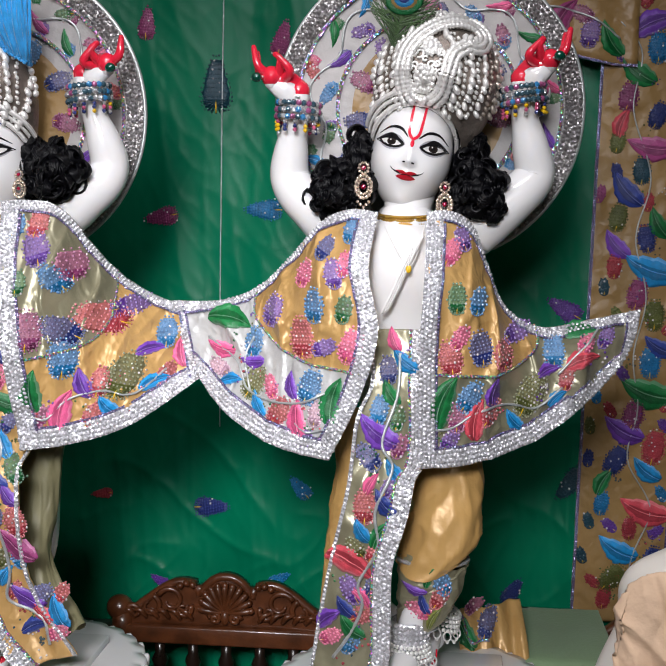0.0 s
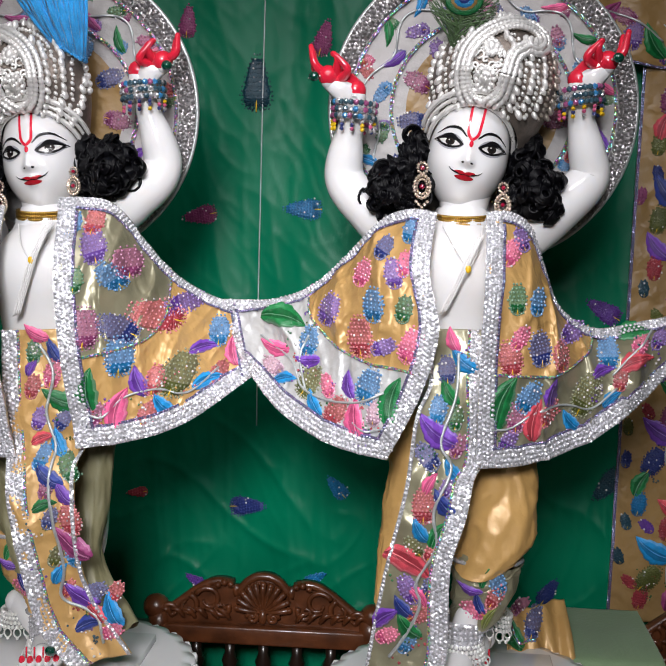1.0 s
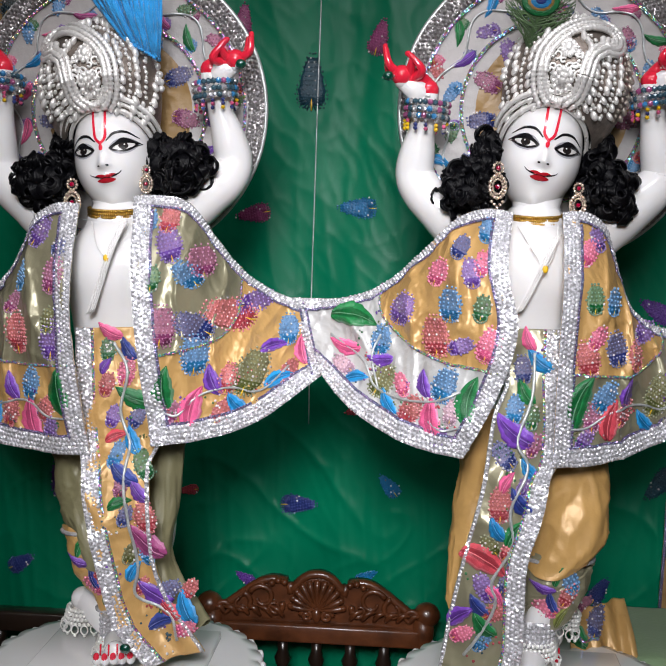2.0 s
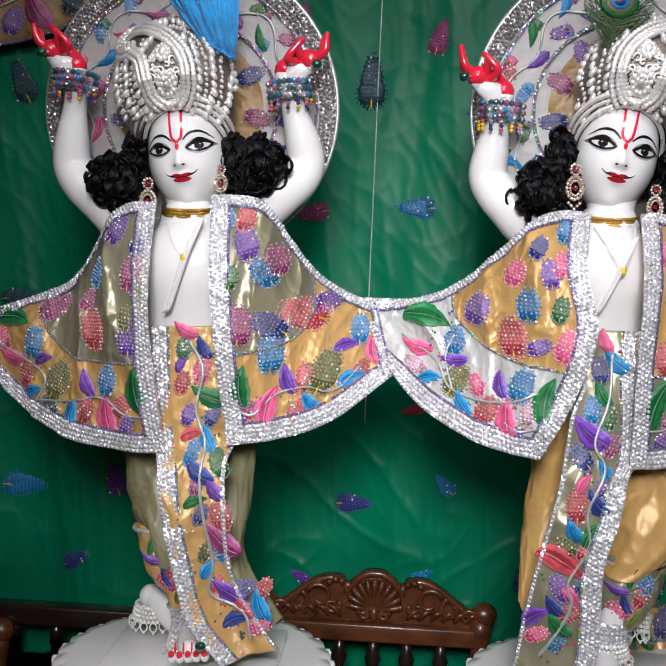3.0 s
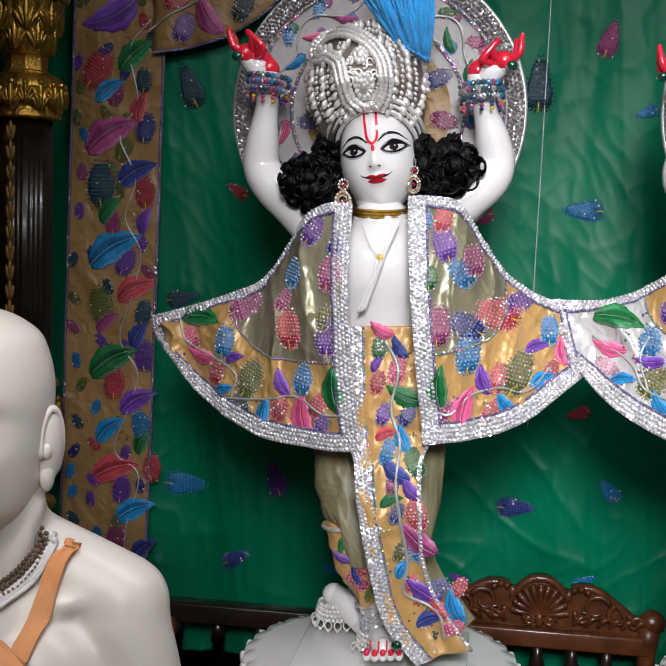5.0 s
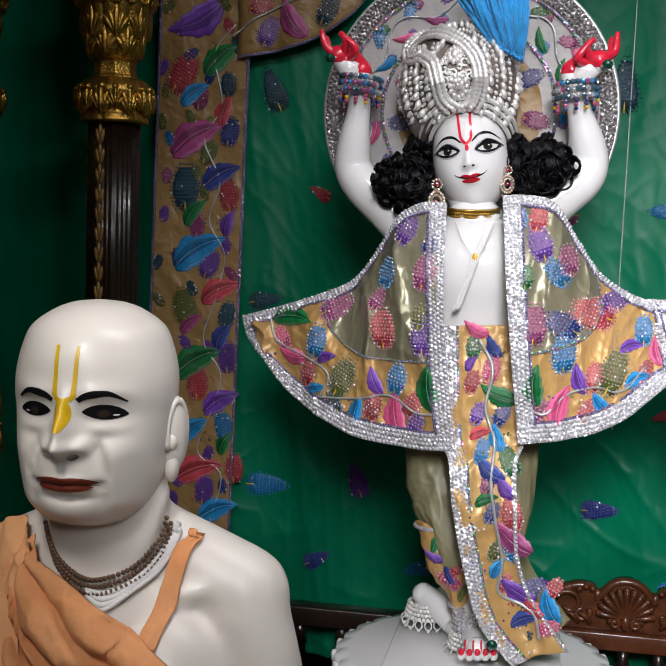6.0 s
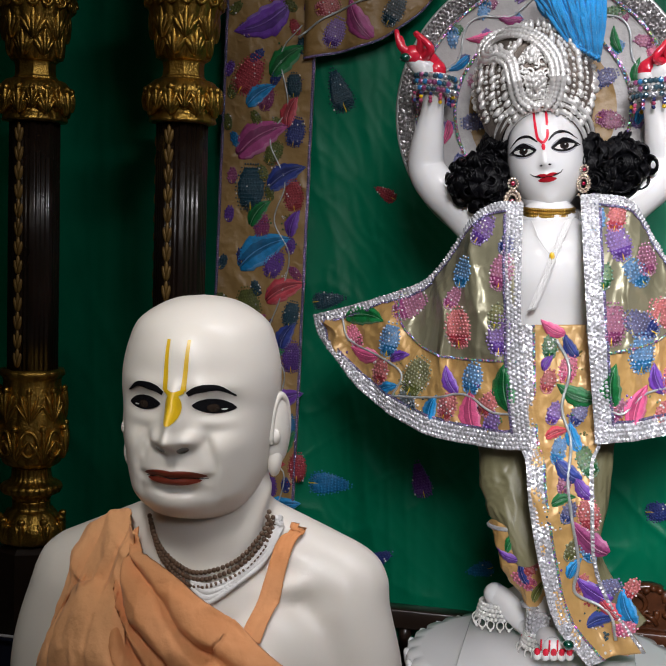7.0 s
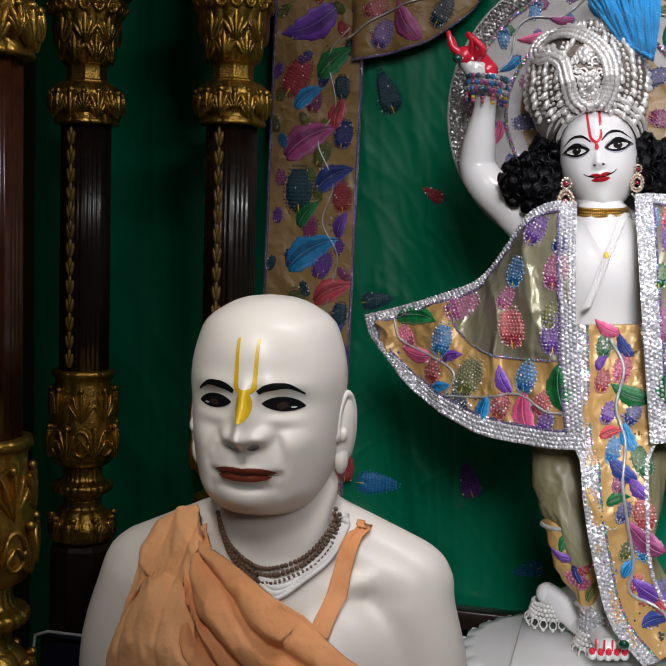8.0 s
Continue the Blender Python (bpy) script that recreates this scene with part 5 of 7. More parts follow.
        part("barb", bm, "green_feather", f, kind="stuff")
        for k, (r, m, nm) in enumerate(((0.034, "silk_g", "outer_eye"), (0.025, "bronze_feather", "bronze_ring"), (0.019, "silk_b", "blue_eye"), (0.011, "silk_n", "pupil"))):
            bm = bmesh.new()
            ball(bm, e + Vector((0, -0.0015 * k, 0.002)), (r, 0.004, r * 0.82), 20, 8)
            part(nm, bm, m, f)
    return th


crown(RIGHT, 1, "peacock", "tall chased silver crown with a paisley and pearl relief")
crown(LEFT, -1, "blue", "tall silver filigree crown with paisley relief and blue plume")


def wig(lumps, label, seed):
    rnd = random.Random(seed)
    c0 = lumps[0][0]
    th = thing("curly_wig", c0, label, "wig", "wigs")
    for (c, rx, rz) in lumps:
        c = Vector(c)
        bm = bmesh.new()
        ball(bm, c + Vector((0, 0.02, 0)), (rx * 0.86, 0.05, rz * 0.86), 16, 12)
        for i in range(74):
            a, q = rnd.uniform(0, 2 * math.pi), math.sqrt(rnd.random())
            out = 0.85 if i < 62 else 1.0
            p = c + Vector((math.cos(a) * q * rx * out, -0.045 * math.sqrt(max(0, 1 - q * q)) + rnd.uniform(-0.012, 0.02), math.sin(a) * q * rz * out))
            R = rnd.uniform(0.010, 0.019)
            m3 = Euler((rnd.uniform(-0.8, 0.8) + 1.57, rnd.uniform(-0.9, 0.9), rnd.uniform(0, 6))).to_matrix()
            for j in range(6):
                rr = R * (1 - 0.10 * j) * rnd.uniform(0.97, 1.03)
                pts = [p + m3 @ Vector((rr * math.cos(b), rr * math.sin(b), 0.0022 * j + 0.0010 * b)) for b in [0.5 * k for k in range(12 + rnd.randrange(5))]]
                tube(bm, pts, 0.0026, 5)
        part("curl", bm, "hair", th, kind="stuff")
    return th


wig([([(-0.127, 0.050, 1.822)][0], 0.058, 0.062), ([(0.118, 0.070, 1.822)][0], 0.058, 0.055), ([(-0.096, 0.110, 1.860)][0], 0.03, 0.07), ([(0.098, 0.120, 1.862)][0], 0.035, 0.08)], "black curly wig falling on both shoulders under a crown", 3)
wig([([(-0.921, 0.050, 1.814)][0], 0.055, 0.055), ([(-0.664, 0.060, 1.845)][0], 0.055, 0.052), ([(-0.894, 0.110, 1.858)][0], 0.03, 0.07), ([(-0.715, 0.110, 1.858)][0], 0.028, 0.06)], "black curly wig bunched over both shoulders of a statue", 5)


def earring(c, s, label):
    x, y, z = c
    th = thing("earring", (x, y, z), label, "earring", "earrings")
    bm = bmesh.new()
    for k in range(16):
        a = 2 * math.pi * k / 16
        gem(bm, (x + 0.017 * s * math.cos(a), y, z + 0.024 * s * math.sin(a)), 0.0046 * s)
        gem(bm, (x + 0.011 * s * math.cos(a), y - 0.003, z + 0.016 * s * math.sin(a)), 0.0032 * s)
    tube(bm, [Vector((x + 0.017 * s * math.cos(b), y + 0.002, z + 0.024 * s * math.sin(b))) for b in [2 * math.pi * k / 24 for k in range(25)]], 0.003 * s, 6)
    for k in range(5):
        gem(bm, (x + (k - 2) * 0.006 * s, y, z - (0.032 + 0.006 * (2 - abs(k - 2))) * s), 0.004 * s)
    part("setting", bm, "gold_stone", th, smooth=False)
    for dz, r in ((0.0, 0.006), (0.04, 0.006)):
        bm = bmesh.new()
        gem(bm, (x, y - 0.003, z + dz * s), r * s, h=0.7)
        part("ruby", bm, "ruby", th, "dark red stone", smooth=False)
    bm = bmesh.new()
    for k in range(10):
        a = 2 * math.pi * k / 10
        gem(bm, (x + 0.0105 * s * math.cos(a), y, z + 0.04 * s + 0.0115 * s * math.sin(a)), 0.0036 * s)
    part("stud", bm, "gold_stone", th, smooth=False)


M["gold_stone"] = glitter("gold_stone", (0.92, 0.76, 0.62), 0.2, 500, 0.05, 0.7)
earring([(-0.084, -0.010, 1.825)][0], 0.82, "gold earring set with rubies and clear stones")
earring([(0.059, 0.000, 1.796)][0], 0.75, "gold earring set with rubies and clear stones")
earring([(-0.852, -0.010, 1.777)][0], 0.82, "gold earring set with dark red stones")
earring([(-0.725, 0.030, 1.815)][0], 0.65, "small gold earring half hidden by curls")


def choker(c, rx, label):
    c = Vector(c)
    th = thing("bead_choker", c, label, "necklace", "chokers")
    for k in range(3):
        bm = bmesh.new()
        for i in range(44):
            a = math.pi + math.pi * i / 43
            ball(bm, c + Vector((rx * math.cos(a), rx * math.sin(a), -0.006 * k - 0.006 * math.sin(a) * -1)), (0.0034,) * 3, 6, 5)
        part("bead_string", bm, "gold", th)


choker([(-0.011, 0.055, 1.778)][0], 0.049, "three-row string of small gold beads round a neck")
choker([(-0.789, 0.055, 1.769)][0], 0.049, "three-row string of small gold beads round a neck")


def sacred_thread(d, pts, label, t=0):
    """A white cotton band that crosses the chest."""
    th = thing("cotton_thread", pts[0], label, "thread")
    for k in range(7):
        bm = bmesh.new()
        c = spline([Vector(p) + Vector((0.0022 * (k - 3), -0.002 * (k % 2), 0.001 * k)) for p in pts], 30)
        tube(bm, c, 0.0013, 5)
        part("strand", bm, "white_cotton", th)


sacred_thread(RIGHT, [(0.019, -0.045, 1.738), (0.002, -0.062, 1.701), (-0.023, -0.060, 1.642), (-0.041, -0.050, 1.604)], "twisted white cotton thread across a marble chest")
sacred_thread(LEFT, [(-0.748, -0.040, 1.744), (-0.766, -0.062, 1.690), (-0.784, -0.060, 1.636), (-0.805, -0.050, 1.577)], "twisted white cotton thread across a marble chest")


def neck_string(pts, label):
    th = thing("neck_string", pts[2], label, "necklace", "neck strings")
    bm = bmesh.new()
    tube(bm, spline(pts, 30), 0.0011, 5)
    part("string", bm, "white_cotton", th)
    bm = bmesh.new()
    ball(bm, Vector(pts[2]) + Vector((0, -0.003, -0.004)), (0.005, 0.002, 0.007), 10, 8)
    part("pendant", bm, "yellow_paint", th, "small yellow pendant")


neck_string([(-0.046, -0.010, 1.758), (-0.021, -0.050, 1.715), (-0.000, -0.062, 1.688), (0.016, -0.050, 1.716), (0.025, -0.010, 1.760)], "thin white string with a small yellow pendant")
neck_string([(-0.815, -0.010, 1.743), (-0.795, -0.050, 1.705), (-0.773, -0.062, 1.684), (-0.757, -0.050, 1.706), (-0.748, -0.010, 1.745)], "thin white string with a small yellow pendant")


def bangle(w, tilt, label, seed, r=0.037):
    rnd = random.Random(seed)
    w = Vector(w)
    th = thing("jewelled_bangle", w, label, "bangle", "bangles")
    R = Matrix.Rotation(radians(tilt), 3, "Y")
    for k in range(3):
        bm = bmesh.new()
        tube(bm, [w + R @ Vector((r * math.cos(b), r * math.sin(b), (k - 1) * 0.0125)) for b in [2 * math.pi * i / 30 for i in range(31)]], 0.0045, 6, mi=1)
        for i in range(26):
            a = 2 * math.pi * i / 26
            o = R @ Vector((math.cos(a), math.sin(a), 0))
            gem(bm, w + R @ Vector((r * math.cos(a), r * math.sin(a), (k - 1) * 0.0125)) + o * 0.003, 0.0062, o, rnd.choice((0, 0, 2, 3, 2, 4)))
        part("jewel_band", bm, ["crystal", "silver", "bead_t", "bead_m", "bead_b"], th, smooth=False, kind="stuff")
    for i in range(12):
        a = 2 * math.pi * i / 12
        bm = bmesh.new()
        p = w + R @ Vector((r * math.cos(a), r * math.sin(a), -0.022))
        for j in range(3):
            gem(bm, p + Vector((0, 0, -0.007 * j)), 0.0042, (math.cos(a), math.sin(a), 0.2), rnd.randrange(4), 1.0)
        part("drop", bm, ["bead_p", "yellow_paint", "bead_n", "crystal"], th, smooth=False)


bangle([(-0.213, 0.085, 1.964)][0], 4, "bangle stacked with teal, magenta and clear stones", 1)
bangle([(0.196, 0.085, 1.995)][0], -8, "bangle stacked with teal, magenta and clear stones", 2)
bangle([(-1.018, 0.085, 2.002)][0], 6, "bangle stacked with teal, magenta and clear stones", 3)
bangle([(-0.609, 0.085, 1.994)][0], -6, "bangle stacked with teal, magenta and clear stones", 4)


def finger_ring(c, label):
    c = Vector(c)
    th = thing("finger_ring", c, label, "ring", "finger rings")
    bm = bmesh.new()
    tube(bm, [c + Vector((0.010 * math.cos(b), 0.008 * math.sin(b) + 0.006, 0.002 * math.cos(b))) for b in [2 * math.pi * i / 16 for i in range(17)]], 0.0022, 6)
    part("band", bm, "silver", th)
    bm = bmesh.new()
    ball(bm, c + Vector((0, -0.004, 0)), (0.010, 0.008, 0.009), 12, 8)
    part("stone", bm, "emerald", th, "dark green stone")


finger_ring([(-0.285, 0.050, 2.021)][0], "silver ring with a dark green stone")
finger_ring([(0.254, 0.045, 2.059)][0], "silver ring with a dark green stone")
finger_ring([(-1.072, 0.050, 2.048)][0], "silver ring with a dark green stone")
finger_ring([(-0.555, 0.045, 2.037)][0], "silver ring with a dark green stone")
finger_ring([(-0.708, -0.150, 1.000)][0], "silver toe ring with a green stone")


# ---- robes ----
def robe_panel(T, B, I, O, mats, rows, vines, parent, seed):
    f0 = coons(T, B, I, O)
    rnd = random.Random(seed)
    ph = rnd.uniform(0, 6)

    def fn(u, v):
        p = f0(u, v)
        a = math.sin(math.pi * u) ** 0.5 * min(1, 4 * v)
        sway = 1.2 * noise.noise(Vector((v * 2.2, seed, u * 1.5)))
        soft = max(0.0, 1 - 0.95 * v)
        pleat = (1 - abs(math.sin(15.0 * u ** 0.8 + 1.4 * v + ph + 1.6 * sway))) ** 1.8
        p.y += -a * 0.055 * soft * pleat * (0.55 + 0.9 * noise.noise(Vector((u * 5, seed + 2, 1.0)))) + a * 0.010 * math.sin(13 * u + 3 * v + ph) * (1 - 0.6 * v) + 0.006 * noise.noise(Vector((p.x * 15, seed, p.z * 11))) - (0.35 + 0.65 * math.sin(math.pi * u) * (1 - v * 0.6)) * 0.026 * wrinkle(p.x, p.z, seed)
        return p

    def zone(u, v):
        return 0 if (u / 0.63) ** 2.4 + (v / 0.655) ** 2.4 < 1 else 1

    bm = bmesh.new()
    sheet(bm, fn, 120, 100, 0.004, zone)
    pn = part("panel", bm, mats, parent, "silk panel in two tones with beaded flowers")
    dr = Drape(pn)
    # silver braid round all four edges, inside the outline
    e = 0.06
    n = 50
    for (pa, da, wd) in ((lambda k: (k, 0), lambda k: (k, e), 0.020), (lambda k: (k, 1), lambda k: (k, 1 - e), 0.034), (lambda k: (0, k), lambda k: (e, k), 0.031), (lambda k: (1, k), lambda k: (1 - e, k), 0.024)):
        cv = [fn(*pa(k / n)) for k in range(n + 1)]
        inw = [(fn(*da(k / n)) - fn(*pa(k / n))).normalized() for k in range(n + 1)]
        bm = bmesh.new()
        ribbon(bm, cv, inw, wd, 0.004, 0.005, 4 if wd > 0.03 else 3, 0.0082, 0, 0)
        part("silver_braid", bm, ["trim", "trim_dark"], pn, "silver sequinned braid", smooth=False)
        bm = bmesh.new()
        ribbon(bm, [c + w * wd for c, w in zip(cv, inw)][3:-3], inw[3:-3], 0.005, 0.004, 0.003, 1, 0.006)
        part("sequin_line", bm, "sequin_violet", pn, smooth=False)
    c = []
    for k in range(41):
        a = math.pi / 2 * k / 40
        c.append((0.63 * math.cos(a) ** (2 / 2.4), 0.655 * math.sin(a) ** (2 / 2.4)))
    cv = [fn(*q) for q in c]
    bm = bmesh.new()
    ribbon(bm, cv, [Vector((0, 0, 1))] * 41, 0.005, 0.003, 0.003, 1, 0.006)
    part("sequin_line", bm, "sequin", pn, smooth=False)
    for vn in vines:
        vine_emb(dr, vn, 0.0022, pn)
    needlework(dr, rows, pn)
    for k, vn in enumerate(vines):
        sprinkle(dr, vn, pn, 14, 0.02, seed * 7 + k)
    return pn


robe_r = thing("embroidered_robe", (0.0, 0.0, 1.33), "open gold and silver silk robe with beaded flowers and silver braid", "robe", "robes")
robe_l = thing("embroidered_robe", (-0.8, 0.0, 1.33), "open olive and gold silk robe with beaded flowers and silver braid", "robe", "robes")
robe_panel([(-0.056, -0.030, 1.780), (-0.102, -0.015, 1.786), (-0.153, 0.010, 1.767), (-0.217, 0.060, 1.701), (-0.280, 0.110, 1.644), (-0.356, 0.125, 1.612), (-0.465, 0.135, 1.607)], [(-0.130, -0.090, 1.352), (-0.235, -0.060, 1.371), (-0.344, 0.030, 1.421), (-0.418, 0.100, 1.493)],
           [(-0.056, -0.030, 1.780), (-0.066, -0.100, 1.680), (-0.047, -0.120, 1.581), (-0.075, -0.110, 1.470), (-0.130, -0.090, 1.352)], [(-0.465, 0.135, 1.607), (-0.442, 0.120, 1.548), (-0.418, 0.100, 1.493)],
           ["gold_silk", "silver_silk"],
           [(-0.334, 1.579, -10, 0.085, 'Lg'), (-0.352, 1.526, 165, 0.058, 'Lp'), (-0.282, 1.544, 80, 0.058, 'Gb'), (-0.284, 1.509, 180, 0.047, 'Lv'), (-0.354, 1.491, 150, 0.047, 'Gw'), (-0.325, 1.471, 10, 0.043, 'Lb'), (-0.276, 1.474, 60, 0.066, 'Go'), (-0.201, 1.477, 100, 0.046, 'Lv'), (-0.165, 1.481, 70, 0.065, 'Gb'), (-0.266, 1.438, 120, 0.047, 'Lb'), (-0.223, 1.43, 60, 0.058, 'Gr'), (-0.187, 1.42, 95, 0.07, 'Lp'), (-0.122, 1.455, 80, 0.084, 'Lg'), (-0.153, 1.435, 80, 0.046, 'Gw'), (-0.175, 1.388, 60, 0.046, 'Gv'), (-0.242, 1.472, 110, 0.043, 'Gp'), (-0.244, 1.605, 70, 0.062, 'Gv'), (-0.161, 1.621, 90, 0.061, 'Gb'), (-0.184, 1.563, 95, 0.073, 'Gr'), (-0.092, 1.556, 70, 0.065, 'Gp'), (-0.107, 1.617, 80, 0.049, 'Gg'), (-0.183, 1.674, 70, 0.05, 'Gp'), (-0.128, 1.677, 100, 0.053, 'Gv'), (-0.109, 1.693, 80, 0.045, 'Gp'), (-0.145, 1.72, 60, 0.046, 'Gn'), (-0.139, 1.549, 20, 0.046, 'Gv'), (-0.101, 1.75, 80, 0.045, 'Gb')],
           [[(-0.38, 1.544), (-0.315, 1.503), (-0.284, 1.455), (-0.2, 1.445), (-0.138, 1.469)], [(-0.284, 1.455), (-0.298, 1.512), (-0.283, 1.552)], [(-0.198, 1.415), (-0.167, 1.4), (-0.123, 1.414)]], robe_r, 1)
robe_panel([(0.029, -0.030, 1.782), (0.065, -0.015, 1.786), (0.107, 0.010, 1.764), (0.137, 0.050, 1.692), (0.171, 0.090, 1.617), (0.240, 0.110, 1.575), (0.343, 0.125, 1.592), (0.427, 0.135, 1.609)], [(0.025, -0.090, 1.343), (0.116, -0.060, 1.349), (0.231, 0.010, 1.380), (0.334, 0.080, 1.449), (0.394, 0.110, 1.514)],
           [(0.029, -0.030, 1.782), (0.028, -0.100, 1.682), (0.024, -0.120, 1.583), (0.023, -0.110, 1.466), (0.025, -0.090, 1.343)], [(0.427, 0.135, 1.609), (0.417, 0.120, 1.561), (0.394, 0.110, 1.514)],
           ["gold_silk", "olive_silk"],
           [(0.066, 1.461, 70, 0.094, 'Lg'), (0.111, 1.47, 60, 0.06, 'Gb'), (0.153, 1.473, 80, 0.052, 'Lv'), (0.222, 1.463, 60, 0.082, 'Go'), (0.123, 1.428, 80, 0.071, 'Lr'), (0.089, 1.434, 90, 0.053, 'Gm'), (0.149, 1.44, 60, 0.052, 'Gr'), (0.19, 1.42, 130, 0.045, 'Lb'), (0.27, 1.453, 40, 0.041, 'Lb'), (0.264, 1.537, 90, 0.063, 'Gb'), (0.316, 1.519, 20, 0.062, 'Lr'), (0.255, 1.502, 20, 0.044, 'Lv'), (0.314, 1.571, 10, 0.062, 'Lg'), (0.361, 1.561, 60, 0.044, 'Gv'), (0.287, 1.489, 80, 0.044, 'Gr'), (0.325, 1.553, 60, 0.044, 'Gp'), (0.079, 1.396, 60, 0.045, 'Gv'), (0.075, 1.717, 60, 0.052, 'Gp'), (0.084, 1.638, 90, 0.052, 'Gg'), (0.122, 1.633, 80, 0.048, 'Gb'), (0.075, 1.538, 100, 0.064, 'Gr'), (0.127, 1.553, 100, 0.063, 'Gn'), (0.168, 1.538, 100, 0.056, 'Gr'), (0.198, 1.572, 20, 0.055, 'Gv'), (0.091, 1.738, 110, 0.044, 'Gv'), (0.092, 1.573, 60, 0.045, 'Gp')],
           [[(0.046, 1.412), (0.082, 1.415), (0.127, 1.442), (0.182, 1.448), (0.23, 1.436), (0.279, 1.471)], [(0.271, 1.494), (0.32, 1.545), (0.346, 1.576)]], robe_r, 2)
robe_panel([(-0.830, -0.030, 1.775), (-0.875, -0.015, 1.776), (-0.920, 0.010, 1.753), (-0.963, 0.050, 1.691), (-1.013, 0.090, 1.628), (-1.084, 0.110, 1.594), (-1.165, 0.125, 1.566), (-1.258, 0.135, 1.538)], [(-0.791, -0.090, 1.330), (-0.890, -0.060, 1.325), (-1.012, 0.000, 1.339), (-1.134, 0.070, 1.392), (-1.221, 0.110, 1.478)],
           [(-0.830, -0.030, 1.775), (-0.824, -0.100, 1.666), (-0.818, -0.120, 1.562), (-0.804, -0.110, 1.440), (-0.791, -0.090, 1.330)], [(-1.258, 0.135, 1.538), (-1.247, 0.130, 1.506), (-1.221, 0.110, 1.478)],
           ["olive_silk", "gold_silk"],
           [(-1.139, 1.543, 0, 0.083, 'Lg'), (-1.137, 1.471, 170, 0.062, 'Lp'), (-1.079, 1.506, 80, 0.066, 'Gb'), (-1.056, 1.474, 20, 0.041, 'Lv'), (-1.097, 1.442, 80, 0.054, 'Gr'), (-1.018, 1.441, 65, 0.082, 'Go'), (-1.079, 1.41, 20, 0.045, 'Lb'), (-0.949, 1.443, 115, 0.053, 'Lv'), (-0.904, 1.454, 80, 0.06, 'Gb'), (-1.036, 1.393, 120, 0.049, 'Gt'), (-0.984, 1.385, 75, 0.053, 'Lb'), (-0.905, 1.389, 95, 0.08, 'Lp'), (-0.951, 1.395, 70, 0.057, 'Gr'), (-0.841, 1.446, 95, 0.087, 'Lg'), (-0.873, 1.41, 60, 0.052, 'Gr'), (-0.865, 1.375, 70, 0.048, 'Gv'), (-1.162, 1.502, 120, 0.05, 'Gp'), (-0.935, 1.646, 80, 0.056, 'Gb'), (-0.859, 1.651, 80, 0.067, 'Gm'), (-0.937, 1.544, 95, 0.076, 'Gr'), (-0.857, 1.538, 90, 0.071, 'Gv'), (-0.864, 1.571, 80, 0.048, 'Go'), (-1.044, 1.573, 30, 0.073, 'Gm'), (-0.9, 1.725, 60, 0.059, 'Gv'), (-0.85, 1.704, 60, 0.047, 'Gn'), (-0.95, 1.597, 60, 0.044, 'Gm')],
           [[(-1.193, 1.538), (-1.171, 1.493), (-1.094, 1.467), (-1.05, 1.44), (-1.068, 1.396)], [(-1.068, 1.396), (-0.985, 1.405), (-0.918, 1.42), (-0.864, 1.395), (-0.814, 1.398)]], robe_l, 3)
robe_panel([(-0.729, -0.030, 1.791), (-0.689, -0.015, 1.794), (-0.637, 0.010, 1.783), (-0.592, 0.050, 1.719), (-0.545, 0.100, 1.655), (-0.479, 0.120, 1.614), (-0.421, 0.130, 1.600)], [(-0.680, -0.090, 1.350), (-0.585, -0.060, 1.363), (-0.497, 0.000, 1.391), (-0.391, 0.090, 1.467)],
           [(-0.729, -0.030, 1.791), (-0.717, -0.100, 1.672), (-0.706, -0.120, 1.570), (-0.694, -0.110, 1.465), (-0.680, -0.090, 1.350)], [(-0.421, 0.130, 1.600), (-0.408, 0.120, 1.528), (-0.391, 0.090, 1.467)],
           ["olive_silk", "gold_silk"],
           [(-0.656, 1.457, 90, 0.075, 'Lg'), (-0.608, 1.517, 90, 0.071, 'Gb'), (-0.578, 1.469, 110, 0.055, 'Lv'), (-0.553, 1.471, 80, 0.055, 'Gr'), (-0.517, 1.479, 70, 0.086, 'Go'), (-0.609, 1.421, 75, 0.075, 'Lp'), (-0.561, 1.412, 60, 0.051, 'Gr'), (-0.539, 1.425, 130, 0.047, 'Lb'), (-0.47, 1.462, 20, 0.05, 'Lb'), (-0.482, 1.521, 10, 0.046, 'Lv'), (-0.46, 1.552, 90, 0.058, 'Gb'), (-0.433, 1.513, 100, 0.054, 'Lp'), (-0.455, 1.476, 60, 0.046, 'Gr'), (-0.645, 1.414, 60, 0.048, 'Gm'), (-0.663, 1.567, 90, 0.075, 'Gm'), (-0.614, 1.566, 150, 0.07, 'Gn'), (-0.56, 1.584, 160, 0.086, 'Gr'), (-0.627, 1.658, 130, 0.058, 'Gb'), (-0.659, 1.71, 110, 0.066, 'Gv'), (-0.607, 1.681, 100, 0.058, 'Gm'), (-0.663, 1.756, 80, 0.054, 'Gr'), (-0.698, 1.747, 80, 0.047, 'Gb'), (-0.681, 1.651, 90, 0.047, 'Gg'), (-0.518, 1.604, 20, 0.062, 'Gv')],
           [[(-0.67, 1.419), (-0.637, 1.406), (-0.602, 1.44), (-0.552, 1.453), (-0.5, 1.444), (-0.456, 1.483)]], robe_l, 4)


